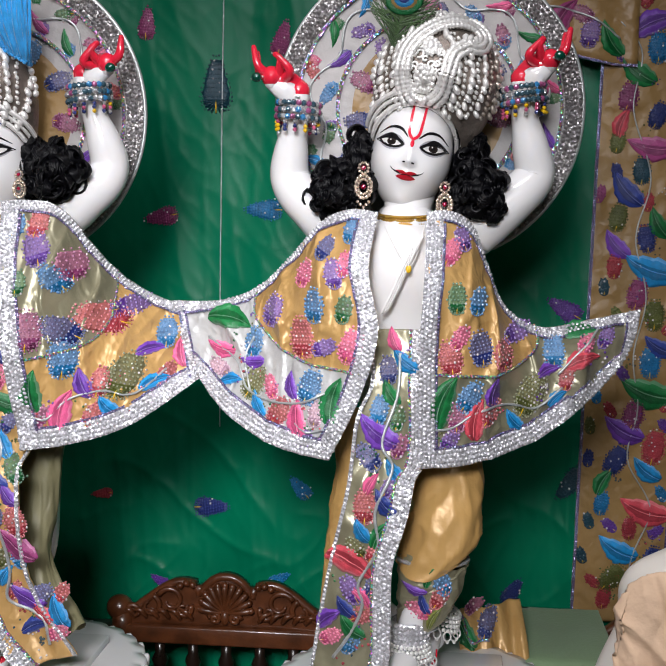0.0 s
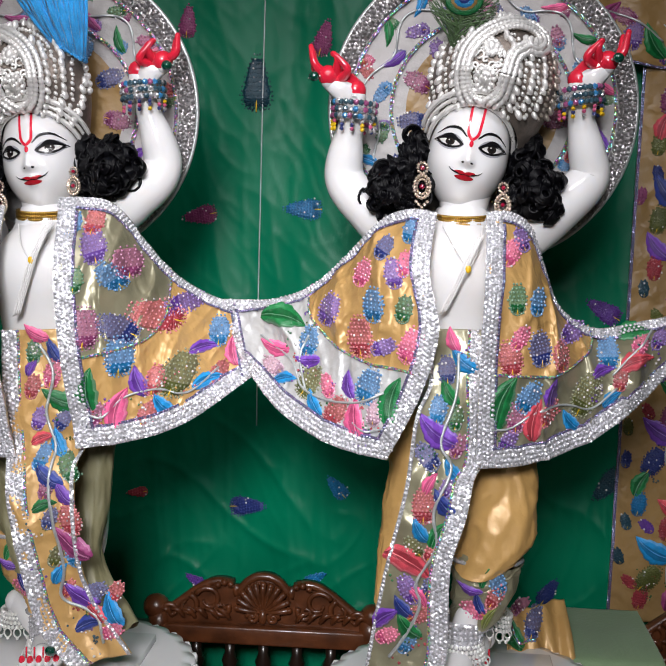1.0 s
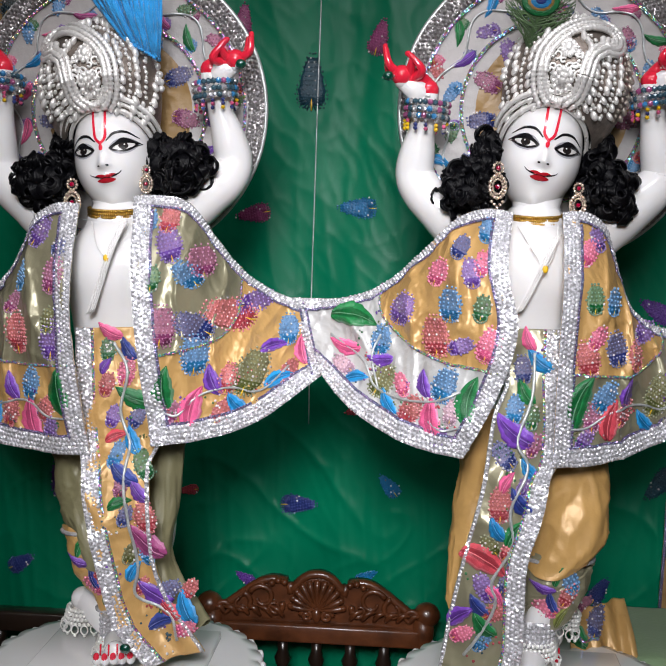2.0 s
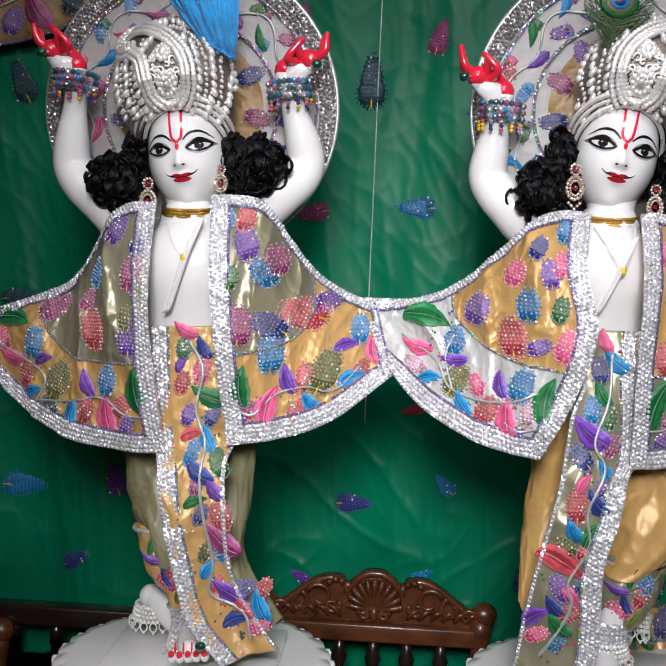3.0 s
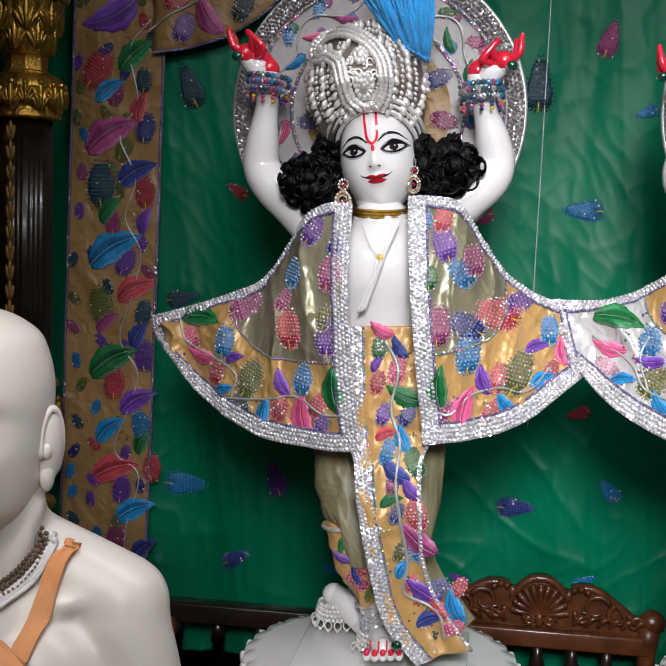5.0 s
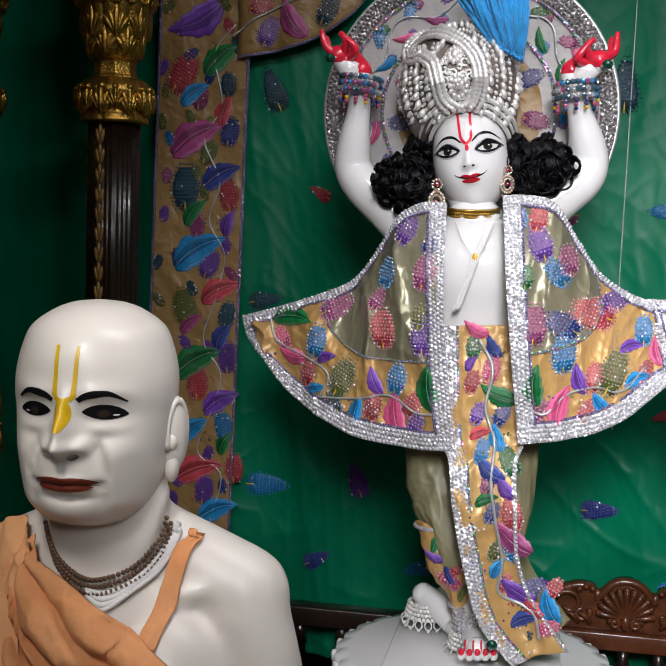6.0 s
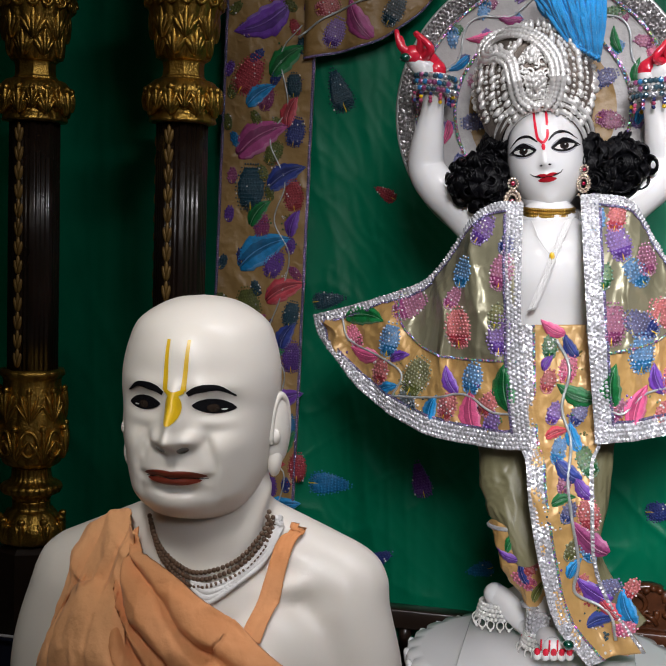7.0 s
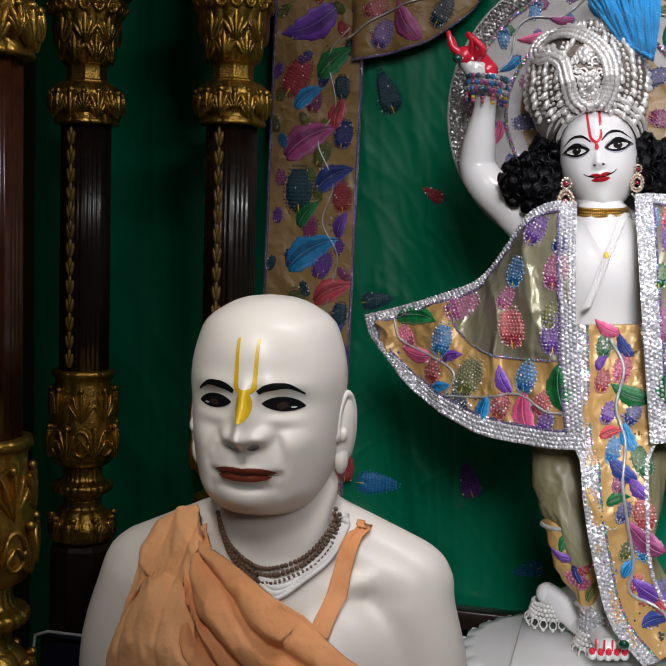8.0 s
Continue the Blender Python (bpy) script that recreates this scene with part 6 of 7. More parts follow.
def sash(Lc, Rc, material, rows, vines, braid_left, label, seed):
    th = thing("embroidered_sash", Lc[-1], label, "sash", "sashes")
    a, b = spline(Lc, 60), spline(Rc, 60)

    def fn(u, v):
        k = min(int(v * 60), 59)
        f = v * 60 - k
        p = a[k].lerp(a[k + 1], f).lerp(b[k].lerp(b[k + 1], f), u)
        p.y += -0.010 * wrinkle(p.x, p.z, seed + 11) + 0.007 * math.sin(6 * u + 3 * v + seed) * (0.3 + v) + 0.004 * noise.noise(Vector((p.x * 30, seed, p.z * 14)))
        return p

    bm = bmesh.new()
    sheet(bm, fn, 40, 150, 0.004)
    cl = part("cloth", bm, material, th)
    dr = Drape(cl)
    for u, w, g in ((0, 0.030 if braid_left else 0.007, 4 if braid_left else 1), (1, 0.007 if braid_left else 0.032, 1 if braid_left else 4)):
        cv = [fn(u, k / 80) for k in range(81)]
        inw = [(fn(0.5, k / 80) - fn(u, k / 80)).normalized() for k in range(81)]
        bm = bmesh.new()
        ribbon(bm, cv, inw, w, 0.004, 0.004, g, 0.0082, 0, 0)
        part("silver_braid", bm, ["trim", "trim_dark"], th, "silver sequinned braid", smooth=False)
        if g > 1:
            bm = bmesh.new()
            ribbon(bm, [c + q * w for c, q in zip(cv, inw)], inw, 0.005, 0.004, 0.003, 1, 0.006)
            part("sequin_line", bm, "sequin", th, smooth=False)
    for vn in vines:
        vine_emb(dr, vn, 0.0030, th)
    needlework(dr, rows, th)
    sprinkle(dr, vines[0], th, 40, 0.022, seed)
    return th


sash(V3([(-0.065, -0.050, 1.578), (-0.061, -0.075, 1.488), (-0.083, -0.110, 1.430), (-0.097, -0.120, 1.310), (-0.122, -0.110, 1.194), (-0.140, -0.100, 1.099), (-0.155, -0.090, 1.002), (-0.165, -0.090, 0.923)]),
     V3([(0.041, -0.050, 1.580), (0.039, -0.060, 1.488), (0.037, -0.070, 1.356), (0.021, -0.110, 1.327), (0.009, -0.125, 1.263), (-0.014, -0.130, 1.182), (-0.016, -0.130, 1.093), (-0.018, -0.120, 1.006), (-0.043, -0.110, 0.939)]), "olive_silk",
     [(-0.022, 1.562, 110, 0.043, 'Lp'), (-0.002, 1.526, 140, 0.057, 'Lb'), (-0.031, 1.511, 95, 0.05, 'Gn'), (-0.026, 1.473, 120, 0.05, 'Lg'), (-0.043, 1.445, 80, 0.05, 'Gb'), (-0.045, 1.407, 140, 0.083, 'Lv'), (-0.062, 1.366, 130, 0.054, 'Gn'), (-0.007, 1.382, 70, 0.043, 'Gm'), (-0.017, 1.342, 130, 0.043, 'Lb'), (-0.023, 1.317, 60, 0.04, 'Gv'), (-0.054, 1.321, 60, 0.04, 'Lp'), (-0.064, 1.283, 90, 0.062, 'Gr'), (-0.029, 1.287, 130, 0.058, 'Ln'), (-0.069, 1.24, 120, 0.047, 'Lb'), (-0.038, 1.232, 60, 0.051, 'Lg'), (-0.08, 1.21, 130, 0.044, 'Go'), (-0.045, 1.204, 60, 0.044, 'Gr'), (-0.086, 1.178, -30, 0.088, 'Lr'), (-0.086, 1.135, 120, 0.055, 'Gv'), (-0.047, 1.143, 60, 0.044, 'Gn'), (-0.095, 1.101, 130, 0.048, 'Ln'), (-0.067, 1.12, -50, 0.044, 'Lp'), (-0.064, 1.091, 30, 0.051, 'Gr'), (-0.124, 1.079, 40, 0.055, 'Lv'), (-0.085, 1.066, 130, 0.059, 'Lg'), (-0.119, 1.046, 30, 0.044, 'Gp'), (-0.084, 1.036, 60, 0.044, 'Gb'), (-0.012, 1.43, 80, 0.043, 'Gg')],
     [[(-0.011, 1.539), (-0.014, 1.466), (-0.038, 1.388), (-0.019, 1.345), (-0.046, 1.274), (-0.041, 1.209), (-0.073, 1.145), (-0.065, 1.109), (-0.083, 1.06), (-0.116, 1.007)]], False, "long olive silk sash with beaded flowers and silver braid", 1)
sash(V3([(-0.832, -0.050, 1.552), (-0.825, -0.060, 1.448), (-0.814, -0.070, 1.341), (-0.799, -0.110, 1.310), (-0.788, -0.125, 1.230), (-0.760, -0.125, 1.108), (-0.730, -0.120, 1.024), (-0.671, -0.120, 0.959)]),
     V3([(-0.701, -0.050, 1.559), (-0.685, -0.060, 1.456), (-0.669, -0.070, 1.359), (-0.680, -0.100, 1.317), (-0.676, -0.110, 1.235), (-0.667, -0.100, 1.141), (-0.639, -0.090, 1.070), (-0.574, -0.100, 0.987)]), "gold_silk",
     [(-0.767, 1.55, 150, 0.048, 'Lp'), (-0.769, 1.518, 90, 0.044, 'Gg'), (-0.733, 1.519, 120, 0.044, 'Ln'), (-0.771, 1.489, 60, 0.033, 'Lv'), (-0.734, 1.48, 80, 0.051, 'Gp'), (-0.768, 1.456, 80, 0.044, 'Gr'), (-0.72, 1.434, 160, 0.069, 'Lg'), (-0.754, 1.399, 70, 0.044, 'Gv'), (-0.711, 1.398, 60, 0.044, 'Gn'), (-0.748, 1.362, 20, 0.041, 'Lr'), (-0.719, 1.358, 110, 0.051, 'Lb'), (-0.743, 1.334, 80, 0.044, 'Gb'), (-0.694, 1.319, 120, 0.055, 'Gg'), (-0.728, 1.303, 140, 0.059, 'Ln'), (-0.698, 1.273, 130, 0.048, 'Lv'), (-0.729, 1.282, 80, 0.041, 'Gm'), (-0.73, 1.251, 20, 0.041, 'Lg'), (-0.685, 1.228, 100, 0.062, 'Gr'), (-0.719, 1.23, 70, 0.041, 'Gn'), (-0.684, 1.183, 140, 0.081, 'Lm'), (-0.71, 1.16, 70, 0.041, 'Go'), (-0.683, 1.161, 110, 0.044, 'Gb'), (-0.705, 1.127, 60, 0.041, 'Lb'), (-0.67, 1.086, 150, 0.07, 'Lv'), (-0.641, 1.059, 140, 0.055, 'Lr'), (-0.643, 1.094, 30, 0.051, 'Gn'), (-0.61, 1.064, 110, 0.066, 'Lb'), (-0.652, 1.034, 20, 0.052, 'Ln'), (-0.604, 1.098, 60, 0.044, 'Gr'), (-0.691, 1.098, 60, 0.037, 'Gr'), (-0.61, 1.024, 20, 0.044, 'Gp')],
     [[(-0.758, 1.53), (-0.732, 1.478), (-0.742, 1.408), (-0.723, 1.349), (-0.724, 1.28), (-0.713, 1.213), (-0.698, 1.135), (-0.701, 1.08), (-0.641, 1.05), (-0.626, 1.001)]], True, "long gold silk sash with beaded flowers and silver braid", 2)


def dhoti(rows, label, base):
    th = thing("silk_dhoti", base, label, "dhoti", "dhotis")
    for nm, m, pts, radii, sq in rows:
        bm = bmesh.new()
        c = spline(pts, 60)
        rr = spline([(r, 0, 0.1 * i) for i, r in enumerate(radii)], 60)
        rings = []
        for i, p in enumerate(c):
            ring = []
            for k in range(72):
                a = 2 * math.pi * k / 72
                w = rr[i].x * (1 + 0.05 * math.sin(3 * a + i * 0.12) + 0.09 * (1 - abs(noise.noise(Vector((2.2 * math.cos(a) + i * 0.035, 2.2 * math.sin(a), i * 0.075))))) ** 5 + 0.05 * (1 - abs(noise.noise(Vector((4 * math.cos(a) - i * 0.08, 4 * math.sin(a), i * 0.14))))) ** 4 - 0.06)
                ring.append(bm.verts.new(p + Vector((w * math.cos(a), w * sq * math.sin(a), 0.012 * math.sin(a * 2 + i * 0.14)))))
            rings.append(ring)
        for a, b in zip(rings, rings[1:]):
            for k in range(72):
                bm.faces.new((a[k], a[(k + 1) % 72], b[(k + 1) % 72], b[k]))
        p = part(nm, bm, m, th)
        if nm == "cuff":
            dr = Drape(p)
            for j in range(7):
                q = c[8 + 6 * j]
                x = q.x + rr[8 + 6 * j].x * 0.5 * math.sin(j * 2.4)
                (cluster_emb if j % 2 else leaf_emb)(dr, x, q.z, 60 + 50 * (j % 3), 0.05, "gbvrnpo"[j], p)
            for i in (1, 58):
                bm = bmesh.new()
                ring = [v for v in [c[i] + Vector((rr[i].x * 1.0 * math.cos(b), rr[i].x * 1.0 * sq * math.sin(b), 0)) for b in [2 * math.pi * k / 36 for k in range(37)]]]
                tube(bm, ring, 0.0045, 6)
                part("silver_braid", bm, "trim", p)
    return th


dhoti([("leg_drape", "gold_satin", V3([(0.055, 0.040, 1.427), (0.077, 0.030, 1.328), (0.076, 0.000, 1.248), (0.069, -0.010, 1.196), (0.047, -0.020, 1.147)]), [0.07, 0.055, 0.064, 0.068, 0.06], 0.85),
       ("cuff", "olive_silk", V3([(0.053, -0.010, 1.164), (0.048, -0.020, 1.112), (0.037, -0.020, 1.064), (0.025, -0.020, 1.033)]), [0.064, 0.058, 0.046, 0.034], 0.8),
       ("side_drape", "gold_satin", V3([(-0.054, 0.040, 1.424), (-0.073, 0.040, 1.312), (-0.090, 0.030, 1.234), (-0.104, 0.000, 1.138), (-0.120, -0.030, 1.068)]), [0.08, 0.06, 0.05, 0.04, 0.028], 0.8)],
      "gathered gold silk dhoti with an embroidered cuff", [(0.042, 0.000, 1.025)][0])
dhoti([("leg_drape", "olive_satin", V3([(-0.843, 0.040, 1.377), (-0.842, 0.030, 1.280), (-0.827, 0.010, 1.211), (-0.809, -0.010, 1.168), (-0.786, -0.020, 1.115)]), [0.06, 0.055, 0.05, 0.046, 0.04], 0.85),
       ("cuff", "gold_silk", V3([(-0.827, -0.005, 1.169), (-0.807, -0.015, 1.120), (-0.784, -0.020, 1.066), (-0.766, -0.020, 1.019)]), [0.042, 0.042, 0.034, 0.028], 0.8),
       ("side_drape", "olive_satin", V3([(-0.706, 0.040, 1.386), (-0.690, 0.020, 1.293), (-0.689, 0.010, 1.222), (-0.690, -0.010, 1.146), (-0.659, -0.030, 1.074), (-0.603, -0.070, 1.020)]), [0.06, 0.045, 0.038, 0.032, 0.03, 0.03], 0.8)],
      "gathered olive silk dhoti with an embroidered gold cuff", [(-0.753, 0.000, 0.972)][0])


def anklet(c, rx, tilt, label):
    c = Vector(c)
    th = thing("silver_anklet", c, label, "anklet", "anklets")
    R = Matrix.Rotation(radians(tilt), 3, "Y")
    for k in range(4):
        bm = bmesh.new()
        for i in range(30):
            a = 2 * math.pi * (i + 0.5 * (k % 2)) / 30
            o = R @ Vector((math.cos(a), math.sin(a), 0))
            ball(bm, c + R @ Vector((rx * math.cos(a) * (1 + 0.06 * k), rx * math.sin(a) * (1 + 0.06 * k), -0.008 * k)), (0.0042,) * 3, 6, 5)
        part("bead_band", bm, "silver", th, kind="stuff")
    for i in range(14):
        a = 2 * math.pi * i / 14
        bm = bmesh.new()
        p = c + R @ Vector((rx * 1.24 * math.cos(a), rx * 1.24 * math.sin(a), -0.034))
        tube(bm, [p + Vector((0.007 * math.cos(b), 0, 0.009 * math.sin(b))) for b in [2 * math.pi * k / 12 for k in range(13)]], 0.0016, 5)
        ball(bm, p + Vector((0, 0, -0.011)), (0.0034,) * 3, 6, 5)
        part("pendant", bm, "silver", th)


anklet([(-0.849, 0.080, 0.988)][0], 0.034, 0, "silver anklet with hanging rings of beads")
anklet([(-0.752, -0.030, 0.976)][0], 0.036, 0, "silver anklet with hanging rings of beads")
anklet([(0.013, -0.030, 1.011)][0], 0.036, 0, "silver anklet with hanging rings of beads")
anklet([(0.068, 0.050, 1.053)][0], 0.042, 25, "silver anklet with hanging rings of beads")
for c in ([(0.013, -0.030, 1.028)][0], [(-0.750, -0.030, 0.998)][0]):
    th = thing("sequin_cuff", c, "wide silver sequinned ankle cuff above a foot", "cuff", "ankle cuffs")
    bm = bmesh.new()
    lathe(bm, c, [(0.031, 0.025), (0.035, 0.02), (0.036, -0.015), (0.033, -0.022)], 28, cap=False)
    for j in range(5):
        for i in range(22):
            a = 2 * math.pi * i / 22
            gem(bm, Vector(c) + Vector((0.036 * math.cos(a), 0.036 * math.sin(a), 0.018 - 0.009 * j)), 0.0045, (math.cos(a), math.sin(a), 0))
    part("band", bm, "trim", th, smooth=False)


# ---- lotus pedestals ----
def lotus_pedestal(c, r, label):
    x, y, z = c
    th = thing("lotus_pedestal", (x, y, 0), label, "pedestal", "lotus pedestals")
    bm = bmesh.new()
    pet = lambda a, k: 1 + (0.035 * abs(math.cos(a * 14)) - 0.02) * (1 if 1 <= k <= 6 else 0)
    lathe(bm, (x, y, 0), [(r * 0.9, z - 0.003), (r * 0.985, z - 0.008), (r, z - 0.02), (r * 1.0, z - 0.04), (r * 0.95, z - 0.07), (r * 0.8, z - 0.11), (r * 0.7, z - 0.14)], 224, pet)
    part("lotus_top", bm, "marble", th, "scalloped white marble top")
    for i in range(28):
        a = 2 * math.pi * (i + 0.5) / 28
        bm = bmesh.new()
        o = Vector((math.cos(a), math.sin(a), 0))
        ball(bm, Vector((x, y, z - 0.06)) + o * r * 0.93, (0.03, 0.014, 0.055), 10, 8, 0, Matrix.Rotation(a - math.pi / 2, 3, "Z") @ Matrix.Rotation(radians(-25), 3, "X"))
        part("petal", bm, "marble", th)
    bm = bmesh.new()
    lathe(bm, (x, y, 0), [(r * 0.85, 0), (r * 0.85, 0.06), (r * 0.66, 0.12), (r * 0.6, 0.4), (r * 0.62, z - 0.2), (r * 0.74, z - 0.14)], 48)
    part("drum", bm, "marble", th)
    bm = bmesh.new()
    box(bm, (x - 0.155, y - 0.16, z - 0.01), (x + 0.165, y + 0.12, z + 0.012), 0.003)
    part("plinth_slab", bm, "marble", th, "square marble slab")
    return th


pl = [(-0.750, -0.050, 0.937)][0]
lotus_pedestal((pl[0] - 0.0, -0.0, pl[2] - 0.012), 0.262, "white marble lotus pedestal with scalloped petal edge")
pr = [(-0.005, -0.050, 0.954)][0]
lotus_pedestal((pr[0] + 0.03, -0.0, pl[2] - 0.012), 0.262, "white marble lotus pedestal with scalloped petal edge")


# ---- seated statue in the foreground ----
def fuse(bm, voxel, smooth):
    """Melts overlapping shapes into one skin."""
    me = bpy.data.meshes.new("tmp")
    bm.to_mesh(me)
    bm.free()
    ob = new("tmp", me)
    m = ob.modifiers.new("r", "REMESH")
    m.mode, m.voxel_size = "VOXEL", voxel
    m = ob.modifiers.new("s", "SMOOTH")
    m.iterations, m.factor = smooth, 0.6
    out = bpy.data.meshes.new_from_object(ob.evaluated_get(bpy.context.evaluated_depsgraph_get()))
    bpy.data.objects.remove(ob)
    return out


def seated_bust(C, s, label, red_lips=True):
    """A seated marble figure, life size, legs crossed under the robe, as one mesh."""
    C = Vector(C)
    A = lambda x, y, z: C + Vector((x, y, z))
    bm = bmesh.new()
    limb(bm, [A(0.000, 0.012, -0.05), A(0.004, 0.022, -0.12), A(0.006, 0.045, -0.2)], [0.073, 0.070, 0.080], 10, 24)
    limb(bm, [A(-0.176, 0.05, -0.228), A(-0.07, 0.05, -0.186), A(0.005, 0.05, -0.165), A(0.075, 0.05, -0.182), A(0.160, 0.05, -0.214)], [0.056, 0.06, 0.066, 0.06, 0.058], 24, 20, 0.9)
    limb(bm, [A(0.0, 0.05, -0.25), A(0.0, 0.03, -0.37), A(0, 0.02, -0.5), A(0, 0.03, -0.7)], [0.12, 0.145, 0.15, 0.17], 20, 32, 0.68)
    ball(bm, A(0.08, -0.005, -0.315), (0.085, 0.07, 0.10), 28, 20)
    ball(bm, A(-0.08, -0.005, -0.315), (0.085, 0.07, 0.10), 28, 20)
    for q in (-1, 1):
        limb(bm, [A(0.160 * q + (q - 1) * 0.006, 0.045, -0.228), A(0.184 * q + (q - 1) * 0.006, 0.035, -0.33), A(0.186 * q, 0.015, -0.47), A(0.19 * q, -0.06, -0.62), A(0.08 * q, -0.16, -0.66)], [0.055, 0.055, 0.046, 0.042, 0.034], 24, 18)
        limb(bm, [A(0.1 * q, 0.0, -0.72), A(0.3 * q, -0.12, -0.74), A(0.1 * q, -0.26, -0.75), A(-0.12 * q, -0.22, -0.76)], [0.09, 0.08, 0.06, 0.05], 24, 18)
        # neck tendons and collar bones
        limb(bm, [A(0.008 + 0.062 * q, 0.01, -0.09), A(0.008 + 0.045 * q, -0.012, -0.15), A(0.008 + 0.018 * q, -0.022, -0.205)], [0.014, 0.016, 0.011], 10, 10)
        limb(bm, [A(0.006 + 0.02 * q, -0.026, -0.208), A(0.006 + 0.08 * q, -0.012, -0.205), A(0.14 * q, 0.01, -0.196)], [0.012, 0.012, 0.012], 12, 10)
    body = fuse(bm, 0.006, 14)
    hb = bmesh.new()
    # head: half-width, front and back depth by height
    skull = even([(0.002, 0.002, 0.002), (0.030, 0.032, 0.034), (0.052, 0.058, 0.062), (0.073, 0.079, 0.084), (0.0825, 0.092, 0.098), (0.0880, 0.0985, 0.104), (0.0888, 0.100, 0.105), (0.0872, 0.097, 0.102), (0.0855, 0.096, 0.096), (0.0825, 0.096, 0.085), (0.0780, 0.095, 0.072), (0.0690, 0.090, 0.06), (0.054, 0.073, 0.05), (0.036, 0.040, 0.04)], 120)
    levels = even([(0, 0, z) for z in (0.1262, 0.1225, 0.1130, 0.0965, 0.0735, 0.048, 0.026, 0.006, -0.018, -0.042, -0.068, -0.092, -0.112, -0.122)], 120)
    mark = []                                   # x, z, spread in x and z, height
    for q in (-1, 1):
        mark += [(0.038 * q, 0.033, 0.026, 0.010, 0.0045), (0.040 * q, 0.0135, 0.021, 0.0125, -0.0115), (0.0385 * q, 0.0125, 0.0165, 0.0085, 0.0095), (0.040 * q, -0.003, 0.018, 0.007, 0.0030), (0.041 * q, -0.0135, 0.020, 0.006, -0.0018),
                 (0.0195 * q, -0.0215, 0.0085, 0.0090, 0.0150), (0.054 * q, -0.030, 0.017, 0.018, 0.0090), (0.0320 * q, -0.025, 0.0048, 0.008, -0.0055), (0.037 * q, -0.038, 0.0050, 0.010, -0.0050), (0.043 * q, -0.052, 0.0050, 0.011, -0.0040), (0.052 * q, -0.058, 0.014, 0.020, 0.0050),
                 (0.036 * q, -0.0655, 0.006, 0.006, -0.0040), (0.040 * q, -0.082, 0.0055, 0.013, -0.0032), (0.056 * q, -0.090, 0.017, 0.017, 0.0060), (0.013 * q, -0.0555, 0.012, 0.0045, 0.0016), (0.0045 * q, -0.046, 0.003, 0.009, 0.0014)]
    mark += [(0, 0.020, 0.008, 0.016, 0.008), (0, 0.004, 0.0095, 0.016, 0.014), (0, -0.006, 0.0120, 0.012, 0.018), (0, -0.0225, 0.0125, 0.0110, 0.034), (0, -0.050, 0.034, 0.019, 0.0105), (0, -0.0575, 0.025, 0.0042, 0.0034), (0, -0.0622, 0.030, 0.0022, -0.0018), (0, -0.0675, 0.022, 0.0048, 0.0052), (0, -0.0790, 0.024, 0.0050, -0.0052), (0, -0.0960, 0.028, 0.0130, 0.0065), (0, 0.075, 0.05, 0.03, 0.002)]

    def face(u, v):
        k = min(119, int(v * 120))
        f = v * 120 - k
        w, z = skull[k].lerp(skull[k + 1], f), levels[k].z * (1 - f) + levels[k + 1].z * f
        a = 2 * math.pi * u
        c, d = math.cos(a), math.sin(a)
        e = 1.0 - 0.07 * max(0.0, min(1.0, (0.03 - z) / 0.08))
        x = w.x * math.copysign(abs(c) ** e, c)
        y = (w.y if d < 0 else w.z) * math.copysign(abs(d) ** e, d)
        if d < 0:
            g = min(1.0, -d / 0.45)
            for mx, mz, sx, sz, h in mark:
                n2 = ((x - mx) / sx) ** 2 + ((z - mz) / sz) ** 2
                if n2 < 9:
                    y -= h * g * math.exp(-n2)
        return C + Vector((x - 0.002, y, z))

    sheet(hb, face, 220, 190, wrap=True, mi=lambda u, v: 0)
    hb.normal_update()
    bm = bmesh.new()
    fc = Face(bm, hb, C - Vector((0.002, 0, 0)), 0)
    # 0 marble 1 black 2 eye white 3 iris 4 lips 5 yellow
    for q in (-1, 1):
        e = (0.0385 * q, 0.0125)
        fc.patch(e, 0.0215, 0.0078, 1, 0.0008, 1.2, 0.85, almond=True, tilt=-4 * q)
        fc.patch((e[0] + 0.0105 * q, e[1] - 0.0022), 0.0032, 0.0010, 2, 0.0012, 0.8, 1.0, almond=True)
        fc.patch((e[0], e[1] - 0.0006), 0.0062, 0.0042, 3, 0.0016)
        fc.line([(0.0135 * q, 0.0262), (0.024 * q, 0.0318), (0.044 * q, 0.0338), (0.060 * q, 0.0245)], [0.0050, 0.0080, 0.0072, 0.0016], 1, 0.001, 20)
        fc.line([(0.0112 * q, 0.083), (0.0108 * q, 0.055), (0.0100 * q, 0.030)], [0.0036, 0.0044, 0.0056], 5, 0.001, 24)
        # nostril hollow: its shade is put on as a black patch
        fc.patch((0.0125 * q, -0.0320), 0.0062, 0.0032, 1, 0.0010, tilt=22 * q)
    fc.line([(-0.0105, 0.0300), (0.0, 0.0262), (0.0105, 0.0300)], [0.004, 0.006, 0.004], 5, 0.0012, 12)
    fc.patch((0, 0.0125), 0.0092, 0.0160, 5, 0.0014, 1.0, 1.05)
    for q in (-1, 1):
        fc.patch((0.014 * q, -0.0595), 0.0215, 0.0054, 4, 0.0016, 1.0, 0.6, almond=True, tilt=-5 * q)
    fc.patch((0, -0.0655), 0.030, 0.0058, 4, 0.0020, 1.0, 1.0, almond=True)
    fc.line([(-0.036, -0.0640), (-0.014, -0.0618), (0, -0.0628), (0.014, -0.0618), (0.036, -0.0640)], [0.0004, 0.0014, 0.0014, 0.0014, 0.0004], 1, 0.0028, 24)
    me = bpy.data.meshes.new("tmp")
    hb.to_mesh(me)
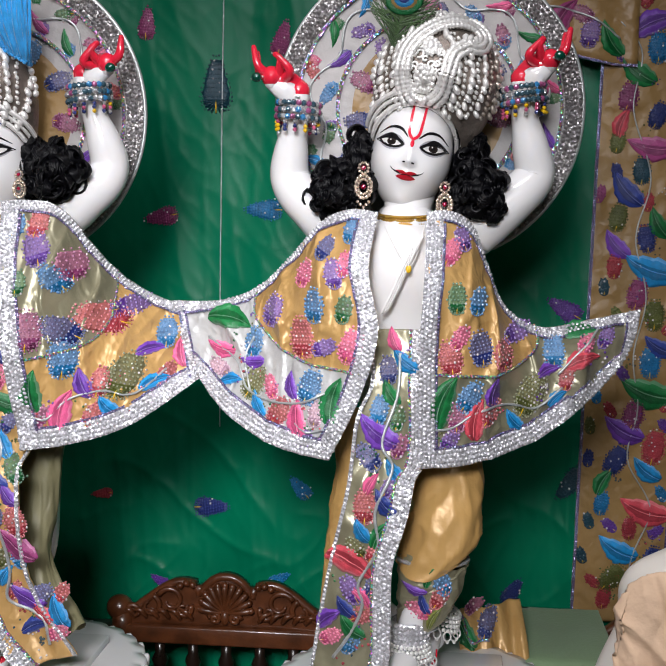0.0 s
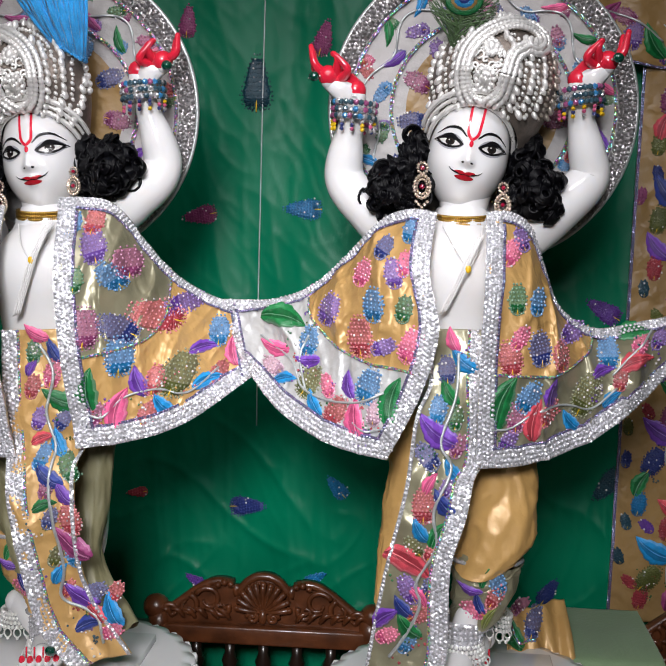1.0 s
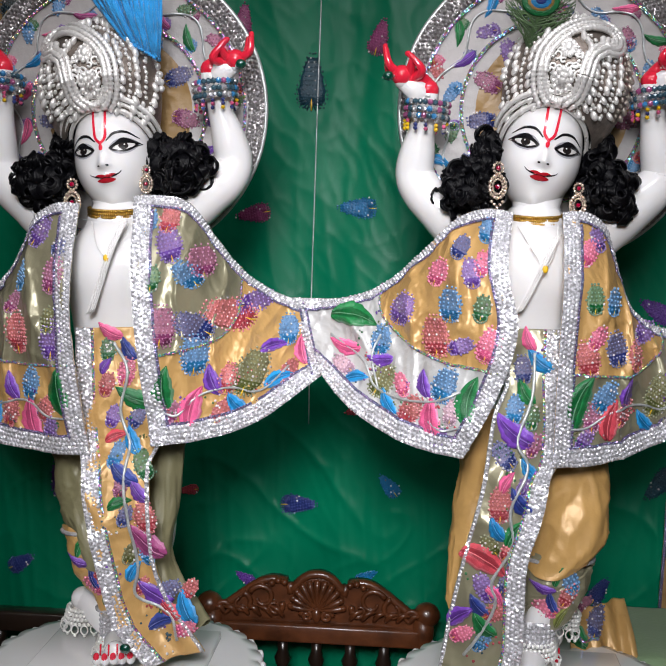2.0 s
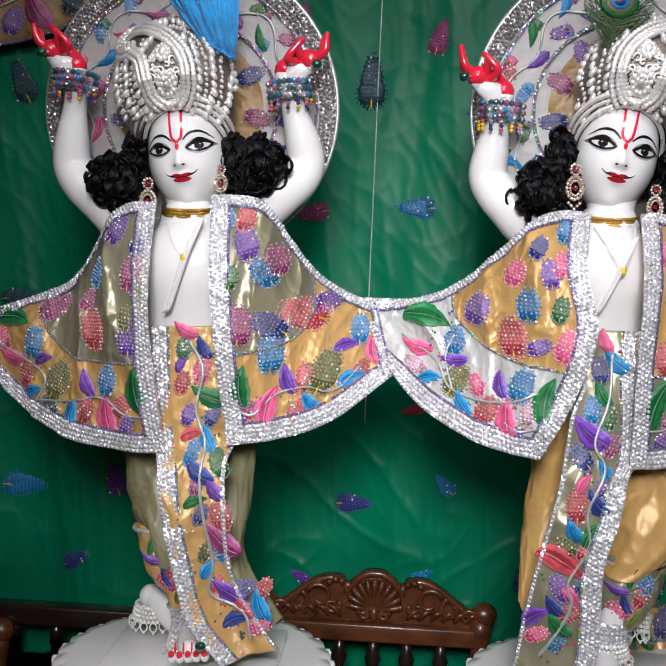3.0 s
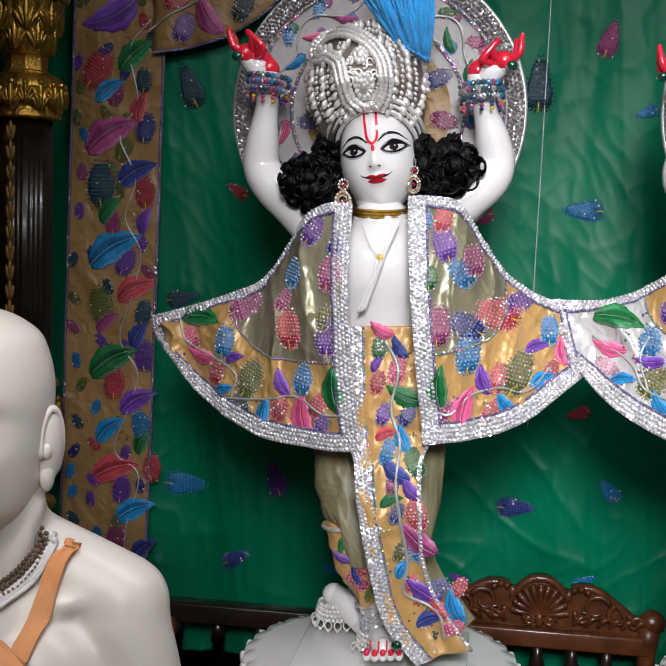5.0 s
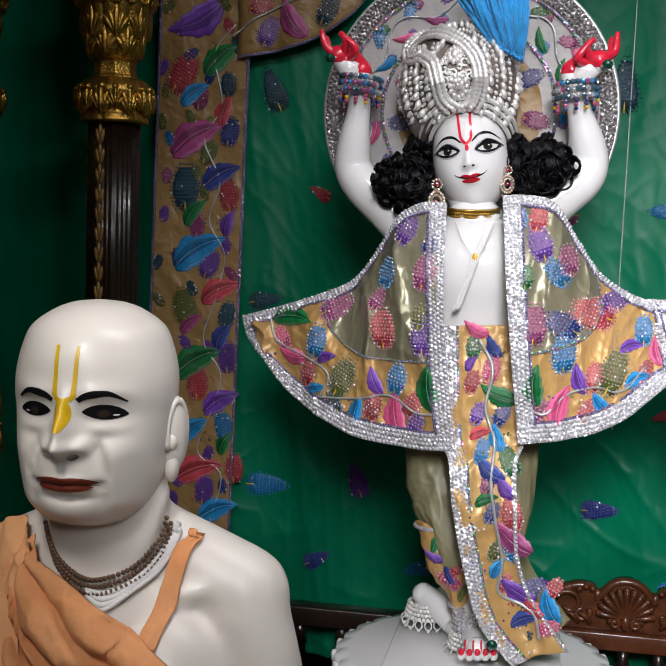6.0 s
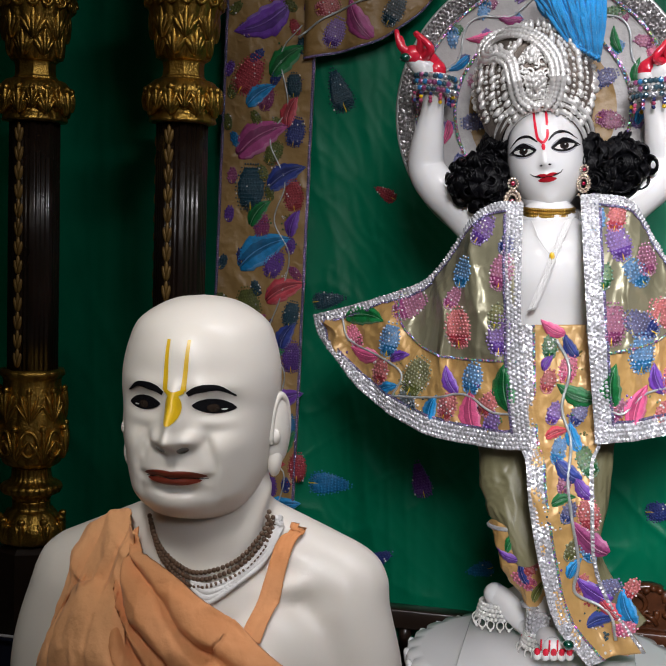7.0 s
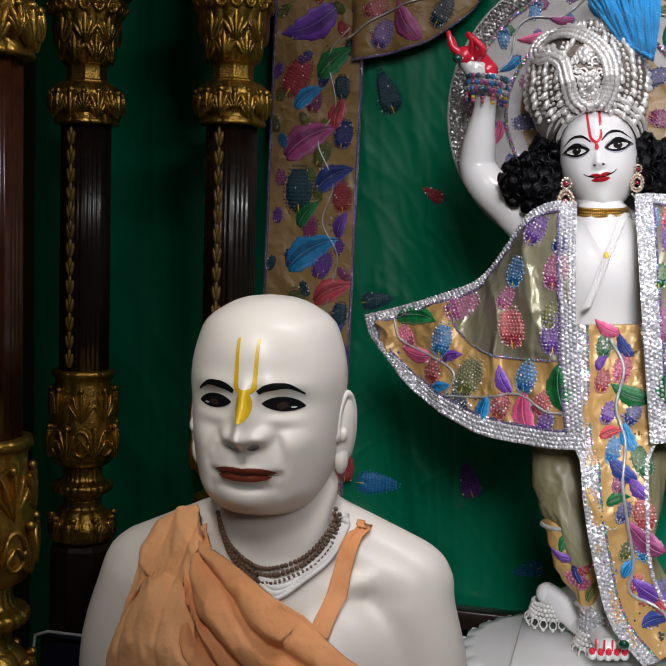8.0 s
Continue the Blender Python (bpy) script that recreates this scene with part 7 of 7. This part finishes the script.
    bm.from_mesh(me)
    # ears
    for q in (-1, 1):
        e = A(0.0865 * q - 0.002, 0.010, -0.026)
        R = Matrix.Rotation(radians(-18 * q), 3, "Z")
        ball(bm, e, (0.0115, 0.0205, 0.041), 16, 14, 0, R)
        rim = [e + R @ Vector((0.003 * q, -0.002 + 0.0185 * math.cos(b), 0.004 + 0.037 * math.sin(b))) for b in [radians(-70 + 12 * k) for k in range(24)]]
        tube(bm, rim, [0.0042 + 0.001 * math.sin(k * 0.13) for k in range(24)], 8)
        ball(bm, e + Vector((-0.001 * q, -0.005, -0.033)), (0.0085, 0.0115, 0.019), 14, 10)
        ball(bm, e + Vector((0.002 * q, -0.016, -0.004)), (0.006, 0.005, 0.009), 10, 8)
    # the head is turned a little
    bmesh.ops.rotate(bm, verts=bm.verts[:], cent=C, matrix=Matrix.Rotation(radians(2.5), 3, "Z"))
    bm.from_mesh(body)
    ob = part("seated_statue", bm, ["marble_old", "black_paint", "eye_white", "iris", "brown_lip", "yellow_paint"])
    tagged(ob, label, "statue")
    return ob, body


SC = Vector([(-1.130, -0.915, 1.508)][0])
bust, body_me = seated_bust(SC, 1, "life-size seated marble statue with shaven head and yellow forehead mark")


class Wrap:
    """Lays cloth on a body: the front of it, or the nearest skin beside it."""

    def __init__(self, me, y0):
        from mathutils.bvhtree import BVHTree
        self.tree = BVHTree.FromPolygons([v.co.copy() for v in me.vertices], [list(p.vertices) for p in me.polygons])
        self.y0 = y0

    def p(self, x, z, lift):
        q = Vector((0, 0, 0))
        for i, k in ((0, 0), (1, 0), (-1, 0), (0, 1), (0, -1)):
            q += self.hit(x + 0.012 * i, z + 0.012 * k, lift)
        return q / 5

    def hit(self, x, z, lift):
        h = self.tree.ray_cast(Vector((x, self.y0 - 0.6, z)), Vector((0, 1, 0)))
        if h[0] is None or h[1].y > -0.15:
            h = self.tree.find_nearest(Vector((x, self.y0, z)))
        n = h[1]
        if n.y > 0:
            n = -n if n.length and n.dot(Vector((0, -1, 0))) < -0.5 else n
        return h[0] + n * lift


def cloth_on(wrap, edges, lift, amp, freq, along, parent, name, material, seed, nu=70, nv=70):
    f0 = coons(*[[(x, 0, z) for x, z in e] for e in edges])
    bm = bmesh.new()

    def fn(u, v):
        q = f0(u, v)
        w = (v if along == "u" else u)
        o = (u if along == "u" else v)
        f = abs(math.sin(freq * w + 1.6 * noise.noise(Vector((o * 2.2, seed, w * 2.0))))) ** 0.7
        c = noise.noise(Vector((q.x * 30, seed, q.z * 30))) + 0.5 * noise.noise(Vector((q.x * 75, seed + 2, q.z * 60)))
        edge = min(1, 8 * min(u, 1 - u), 8 * min(v, 1 - v)) if amp > 0.004 else 1
        return wrap.p(q.x, q.z, lift + amp * f * (0.35 + 0.65 * edge) + 0.0024 * c + (0.013 * wrinkle(q.x + 0.4 * q.z, q.z, seed) if amp > 0.004 else 0))

    sheet(bm, fn, nu, nv, 0.003)
    return part(name, bm, material, parent)


sw = Wrap(body_me, SC.y)
robe_s = thing("saffron_robe", (SC.x - 0.1, SC.y, SC.z - 0.5), "creased saffron cotton robe draped over one marble shoulder", "robe")
cloth_on(sw, ([(-1.268, 1.340), (-1.242, 1.354), (-1.211, 1.366), (-1.175, 1.366)], [(-1.314, 1.024), (-1.257, 1.033), (-1.168, 1.047)], [(-1.268, 1.340), (-1.288, 1.294), (-1.303, 1.221), (-1.314, 1.024)], [(-1.175, 1.366), (-1.183, 1.339), (-1.192, 1.270), (-1.168, 1.047)]), 0.016, 0.006, 9.0, "v", robe_s, "shoulder_fall", "pale_orange", 3)
cloth_on(sw, ([(-1.190, 1.362), (-1.175, 1.342), (-1.121, 1.307), (-1.056, 1.265), (-0.999, 1.225)], [(-1.221, 1.211), (-1.201, 1.123), (-1.138, 1.062), (-1.017, 1.042)], [(-1.190, 1.362), (-1.204, 1.318), (-1.221, 1.211)], [(-0.999, 1.225), (-0.996, 1.143), (-1.017, 1.042)]), 0.010, 0.017, 19.0, "u", robe_s, "chest_drape", "orange_cotton", 5, 90, 90)
cloth_on(sw, ([(-1.314, 1.045), (-1.168, 1.047), (-1.017, 1.042), (-0.925, 1.135)], [(-1.353, 0.804), (-1.162, 0.738), (-1.009, 0.772), (-0.860, 0.904)], [(-1.314, 1.045), (-1.333, 0.968), (-1.353, 0.804)], [(-0.925, 1.135), (-0.894, 1.043), (-0.860, 0.904)]), 0.012, 0.012, 16.0, "v", robe_s, "lap_cloth", "orange_cotton", 9)

strap = thing("saffron_strap", [(-1.046, -0.930, 1.394)][0], "narrow saffron cotton strap over a marble shoulder", "strap")
cloth_on(sw, ([(-1.029, 1.372), (-1.011, 1.368)], [(-1.062, 1.257), (-1.039, 1.256)], [(-1.029, 1.372), (-1.030, 1.362), (-1.042, 1.352), (-1.051, 1.300), (-1.062, 1.257)], [(-1.011, 1.368), (-1.013, 1.360), (-1.021, 1.350), (-1.030, 1.298), (-1.039, 1.256)]), 0.009, 0.0008, 9.0, "v", strap, "band", "orange_cotton", 6, 16, 60)


def neck_beads():
    th = thing("wooden_beads", SC + Vector((0, -0.05, -0.16)), "two strings of small brown wooden beads round a marble neck", "necklace")
    for k in range(3):
        pts = spline([(x, 0, z) for x, z in [(-1.179, 1.381), (-1.164, 1.351), (-1.136, 1.330), (-1.111, 1.326), (-1.080, 1.340), (-1.059, 1.366), (-1.052, 1.388)]], 42)
        bm = bmesh.new()
        for i, p in enumerate(pts):
            q = sw.p(p.x + 0.002 * k, p.z - 0.0075 * k, 0.006)
            ball(bm, q, (0.0029, 0.0029, 0.0029), 8, 6)
        part("bead_string", bm, "bead_wood", th, kind="stuff")
    th = thing("cotton_cord", SC + Vector((0, -0.05, -0.18)), "loose white cotton cord folds below wooden beads", "cord")
    for k in range(4):
        pts = spline([(x, 0, z) for x, z in [(-1.123, 1.315), (-1.104, 1.310), (-1.075, 1.328), (-1.052, 1.355), (-1.040, 1.384)]], 40)
        bm = bmesh.new()
        tube(bm, [sw.p(p.x + 0.001 * k, p.z - 0.004 * k + 0.002 * math.sin(i * 0.3 + k), 0.005) for i, p in enumerate(pts)], 0.0036, 6)
        part("strand", bm, "white_cotton", th)


neck_beads()

# its seat
seat = thing("statue_seat", (SC.x, SC.y, 0), "dark wooden seat block under a seated statue", "seat")
bm = bmesh.new()
box(bm, (SC.x - 0.33, SC.y - 0.32, 0), (SC.x + 0.33, SC.y + 0.3, SC.z - 0.84), 0.02)
part("block", bm, "dark_wood", seat)
bm = bmesh.new()
box(bm, (SC.x - 0.35, SC.y - 0.34, SC.z - 0.84), (SC.x + 0.35, SC.y + 0.32, SC.z - 0.80), 0.015)
part("cushion", bm, "orange_cotton", seat, "flat orange cushion")


# ---- second seated statue, only its shoulder and cloth come into view ----
def second_figure():
    sh = Vector([(0.316, -0.750, 1.335)][0])
    bm = bmesh.new()
    limb(bm, [sh + Vector((0.0, 0.05, 0.0)), sh + Vector((0.12, 0.05, 0.035)), sh + Vector((0.3, 0.05, 0.0))], [0.05, 0.06, 0.05], 16, 20)
    limb(bm, [sh + Vector((0.02, 0.05, -0.02)), sh + Vector((-0.03, 0.03, -0.14)), sh + Vector((-0.03, 0.0, -0.3)), sh + Vector((0.05, -0.1, -0.42))], [0.055, 0.055, 0.046, 0.04], 20, 18)
    limb(bm, [sh + Vector((0.15, 0.05, -0.02)), sh + Vector((0.15, 0.03, -0.25)), sh + Vector((0.15, 0.03, -0.55))], [0.12, 0.15, 0.18], 16, 28, 0.7)
    limb(bm, [sh + Vector((0.15, 0.04, 0.0)), sh + Vector((0.15, 0.03, 0.12))], [0.07, 0.06], 8, 20)
    ball(bm, sh + Vector((0.15, 0.0, 0.21)), (0.08, 0.1, 0.12), 28, 20)
    me = fuse(bm, 0.007, 10)
    for p in me.polygons:
        p.use_smooth = True
    me.materials.append(M["marble_old"])
    ob = new("seated_statue", me)
    tagged(ob, "seated marble statue with cloth over its shoulder", "statue")
    w = Wrap(me, sh.y)
    th = thing("peach_cloth", sh, "pale peach cotton cloth draped over a marble shoulder", "cloth")
    cloth_on(w, ([(0.278, 1.346), (0.293, 1.359), (0.316, 1.369), (0.369, 1.381)], [(0.270, 1.198), (0.323, 1.191), (0.378, 1.195)], [(0.278, 1.346), (0.270, 1.305), (0.270, 1.198)], [(0.369, 1.381), (0.377, 1.301), (0.378, 1.195)]), 0.010, 0.006, 9.0, "v", th, "drape", "peach_cotton", 4)
    st = thing("statue_seat", (sh.x + 0.15, sh.y, 0), "dark wooden seat block under a seated statue", "seat")
    bm = bmesh.new()
    box(bm, (sh.x - 0.1, sh.y - 0.25, 0), (sh.x + 0.45, sh.y + 0.3, sh.z - 0.62), 0.02)
    part("block", bm, "dark_wood", st)


second_figure()


# ---- draped stand and folded cloth beside the right pedestal ----
def draped_stand():
    a = [(0.249, 0.450, 0.906)][0]
    b = [(0.416, 0.450, 0.895)][0]
    x0, x1, z = a[0], b[0], (a[2] + b[2]) / 2
    th = thing("draped_stand", ((x0 + x1) / 2, 0.4, 0), "low stand covered with plain pale green cloth", "stand")
    bm = bmesh.new()
    box(bm, (x0 + 0.01, 0.2, 0), (x1 - 0.01, 0.5, z - 0.008), 0.01)
    part("frame", bm, "dark_wood", th)
    bm = bmesh.new()

    def fn(u, v):
        x = x0 - 0.02 + (x1 - x0 + 0.03) * u
        if v < 0.4:
            return Vector((x, 0.5 - 0.31 * v / 0.4, z + 0.003 * noise.noise(Vector((x * 20, 0, v * 5)))))
        w = (v - 0.4) / 0.6
        return Vector((x, 0.185 - 0.012 * math.sin(u * 22) * w, z - 0.006 - 0.55 * w))

    sheet(bm, fn, 50, 40, 0.004)
    part("cover", bm, "pale_green", th, "pale green cotton cover")
    c = thing("folded_cloth", ([(0.178, 0.250, 0.939)][0]), "folded gold silk cloth with beaded flowers", "cloth")
    f = coons([(0.103, 0.200, 0.989), (0.168, 0.250, 0.988), (0.236, 0.300, 0.986)], [(0.113, 0.150, 0.895), (0.185, 0.180, 0.878), (0.254, 0.200, 0.874)], [(0.103, 0.200, 0.989), (0.108, 0.170, 0.948), (0.113, 0.150, 0.895)], [(0.236, 0.300, 0.986), (0.247, 0.240, 0.929), (0.254, 0.200, 0.874)])
    bm = bmesh.new()
    sheet(bm, lambda u, v: f(u, v) + Vector((0, 0.010 * math.sin(9 * u + 3 * v) + 0.006 * math.sin(25 * u), 0)), 40, 30, 0.004)
    p = part("cloth", bm, "gold_silk", c)
    dr = Drape(p)
    needlework(dr, [(0.167, 0.966, 70, 0.059, 'Gn'), (0.121, 0.955, 120, 0.067, 'Lg'), (0.141, 0.995, 30, 0.042, 'Gm')], p)
    vine_emb(dr, [(0.112, 0.981), (0.134, 0.938), (0.168, 0.940)], 0.003, p, "sequin", "sequin_line")


draped_stand()


# ---- navy chair edge by the post ----
def navy_chair():
    a = [(-1.997, 0.100, 0.780)][0]
    b = [(-1.819, 0.100, 0.802)][0]
    th = thing("padded_chair", ((a[0] + b[0]) / 2, 0.15, 0), "navy padded chair with a thin chrome frame", "chair")
    bm = bmesh.new()
    box(bm, (a[0], 0.12, a[2] - 0.4), (b[0], 0.15, a[2] - 0.005), 0.012)
    part("backrest", bm, "navy_vinyl", th)
    bm = bmesh.new()
    box(bm, (a[0], 0.12, a[2] - 0.48), (b[0], 0.5, a[2] - 0.42), 0.015)
    part("seat", bm, "navy_vinyl", th)
    bm = bmesh.new()
    pts = [(a[0] - 0.008, 0.11, 0.0), (a[0] - 0.008, 0.11, a[2] - 0.05), (a[0] - 0.003, 0.11, a[2] - 0.008), (a[0] + 0.03, 0.11, a[2] + 0.004), (b[0] - 0.03, 0.11, a[2] + 0.004), (b[0] + 0.004, 0.11, a[2] - 0.01), (b[0] + 0.008, 0.11, a[2] - 0.05), (b[0] + 0.008, 0.11, 0.0)]
    tube(bm, pts, 0.0035, 8)
    part("chrome_frame", bm, "silver", th, "thin chrome tube")
    for q in (a[0] + 0.02, b[0] - 0.02):
        bm = bmesh.new()
        tube(bm, [(q, 0.46, 0), (q, 0.46, a[2] - 0.45)], 0.008, 8)
        part("leg", bm, "silver", th)


navy_chair()
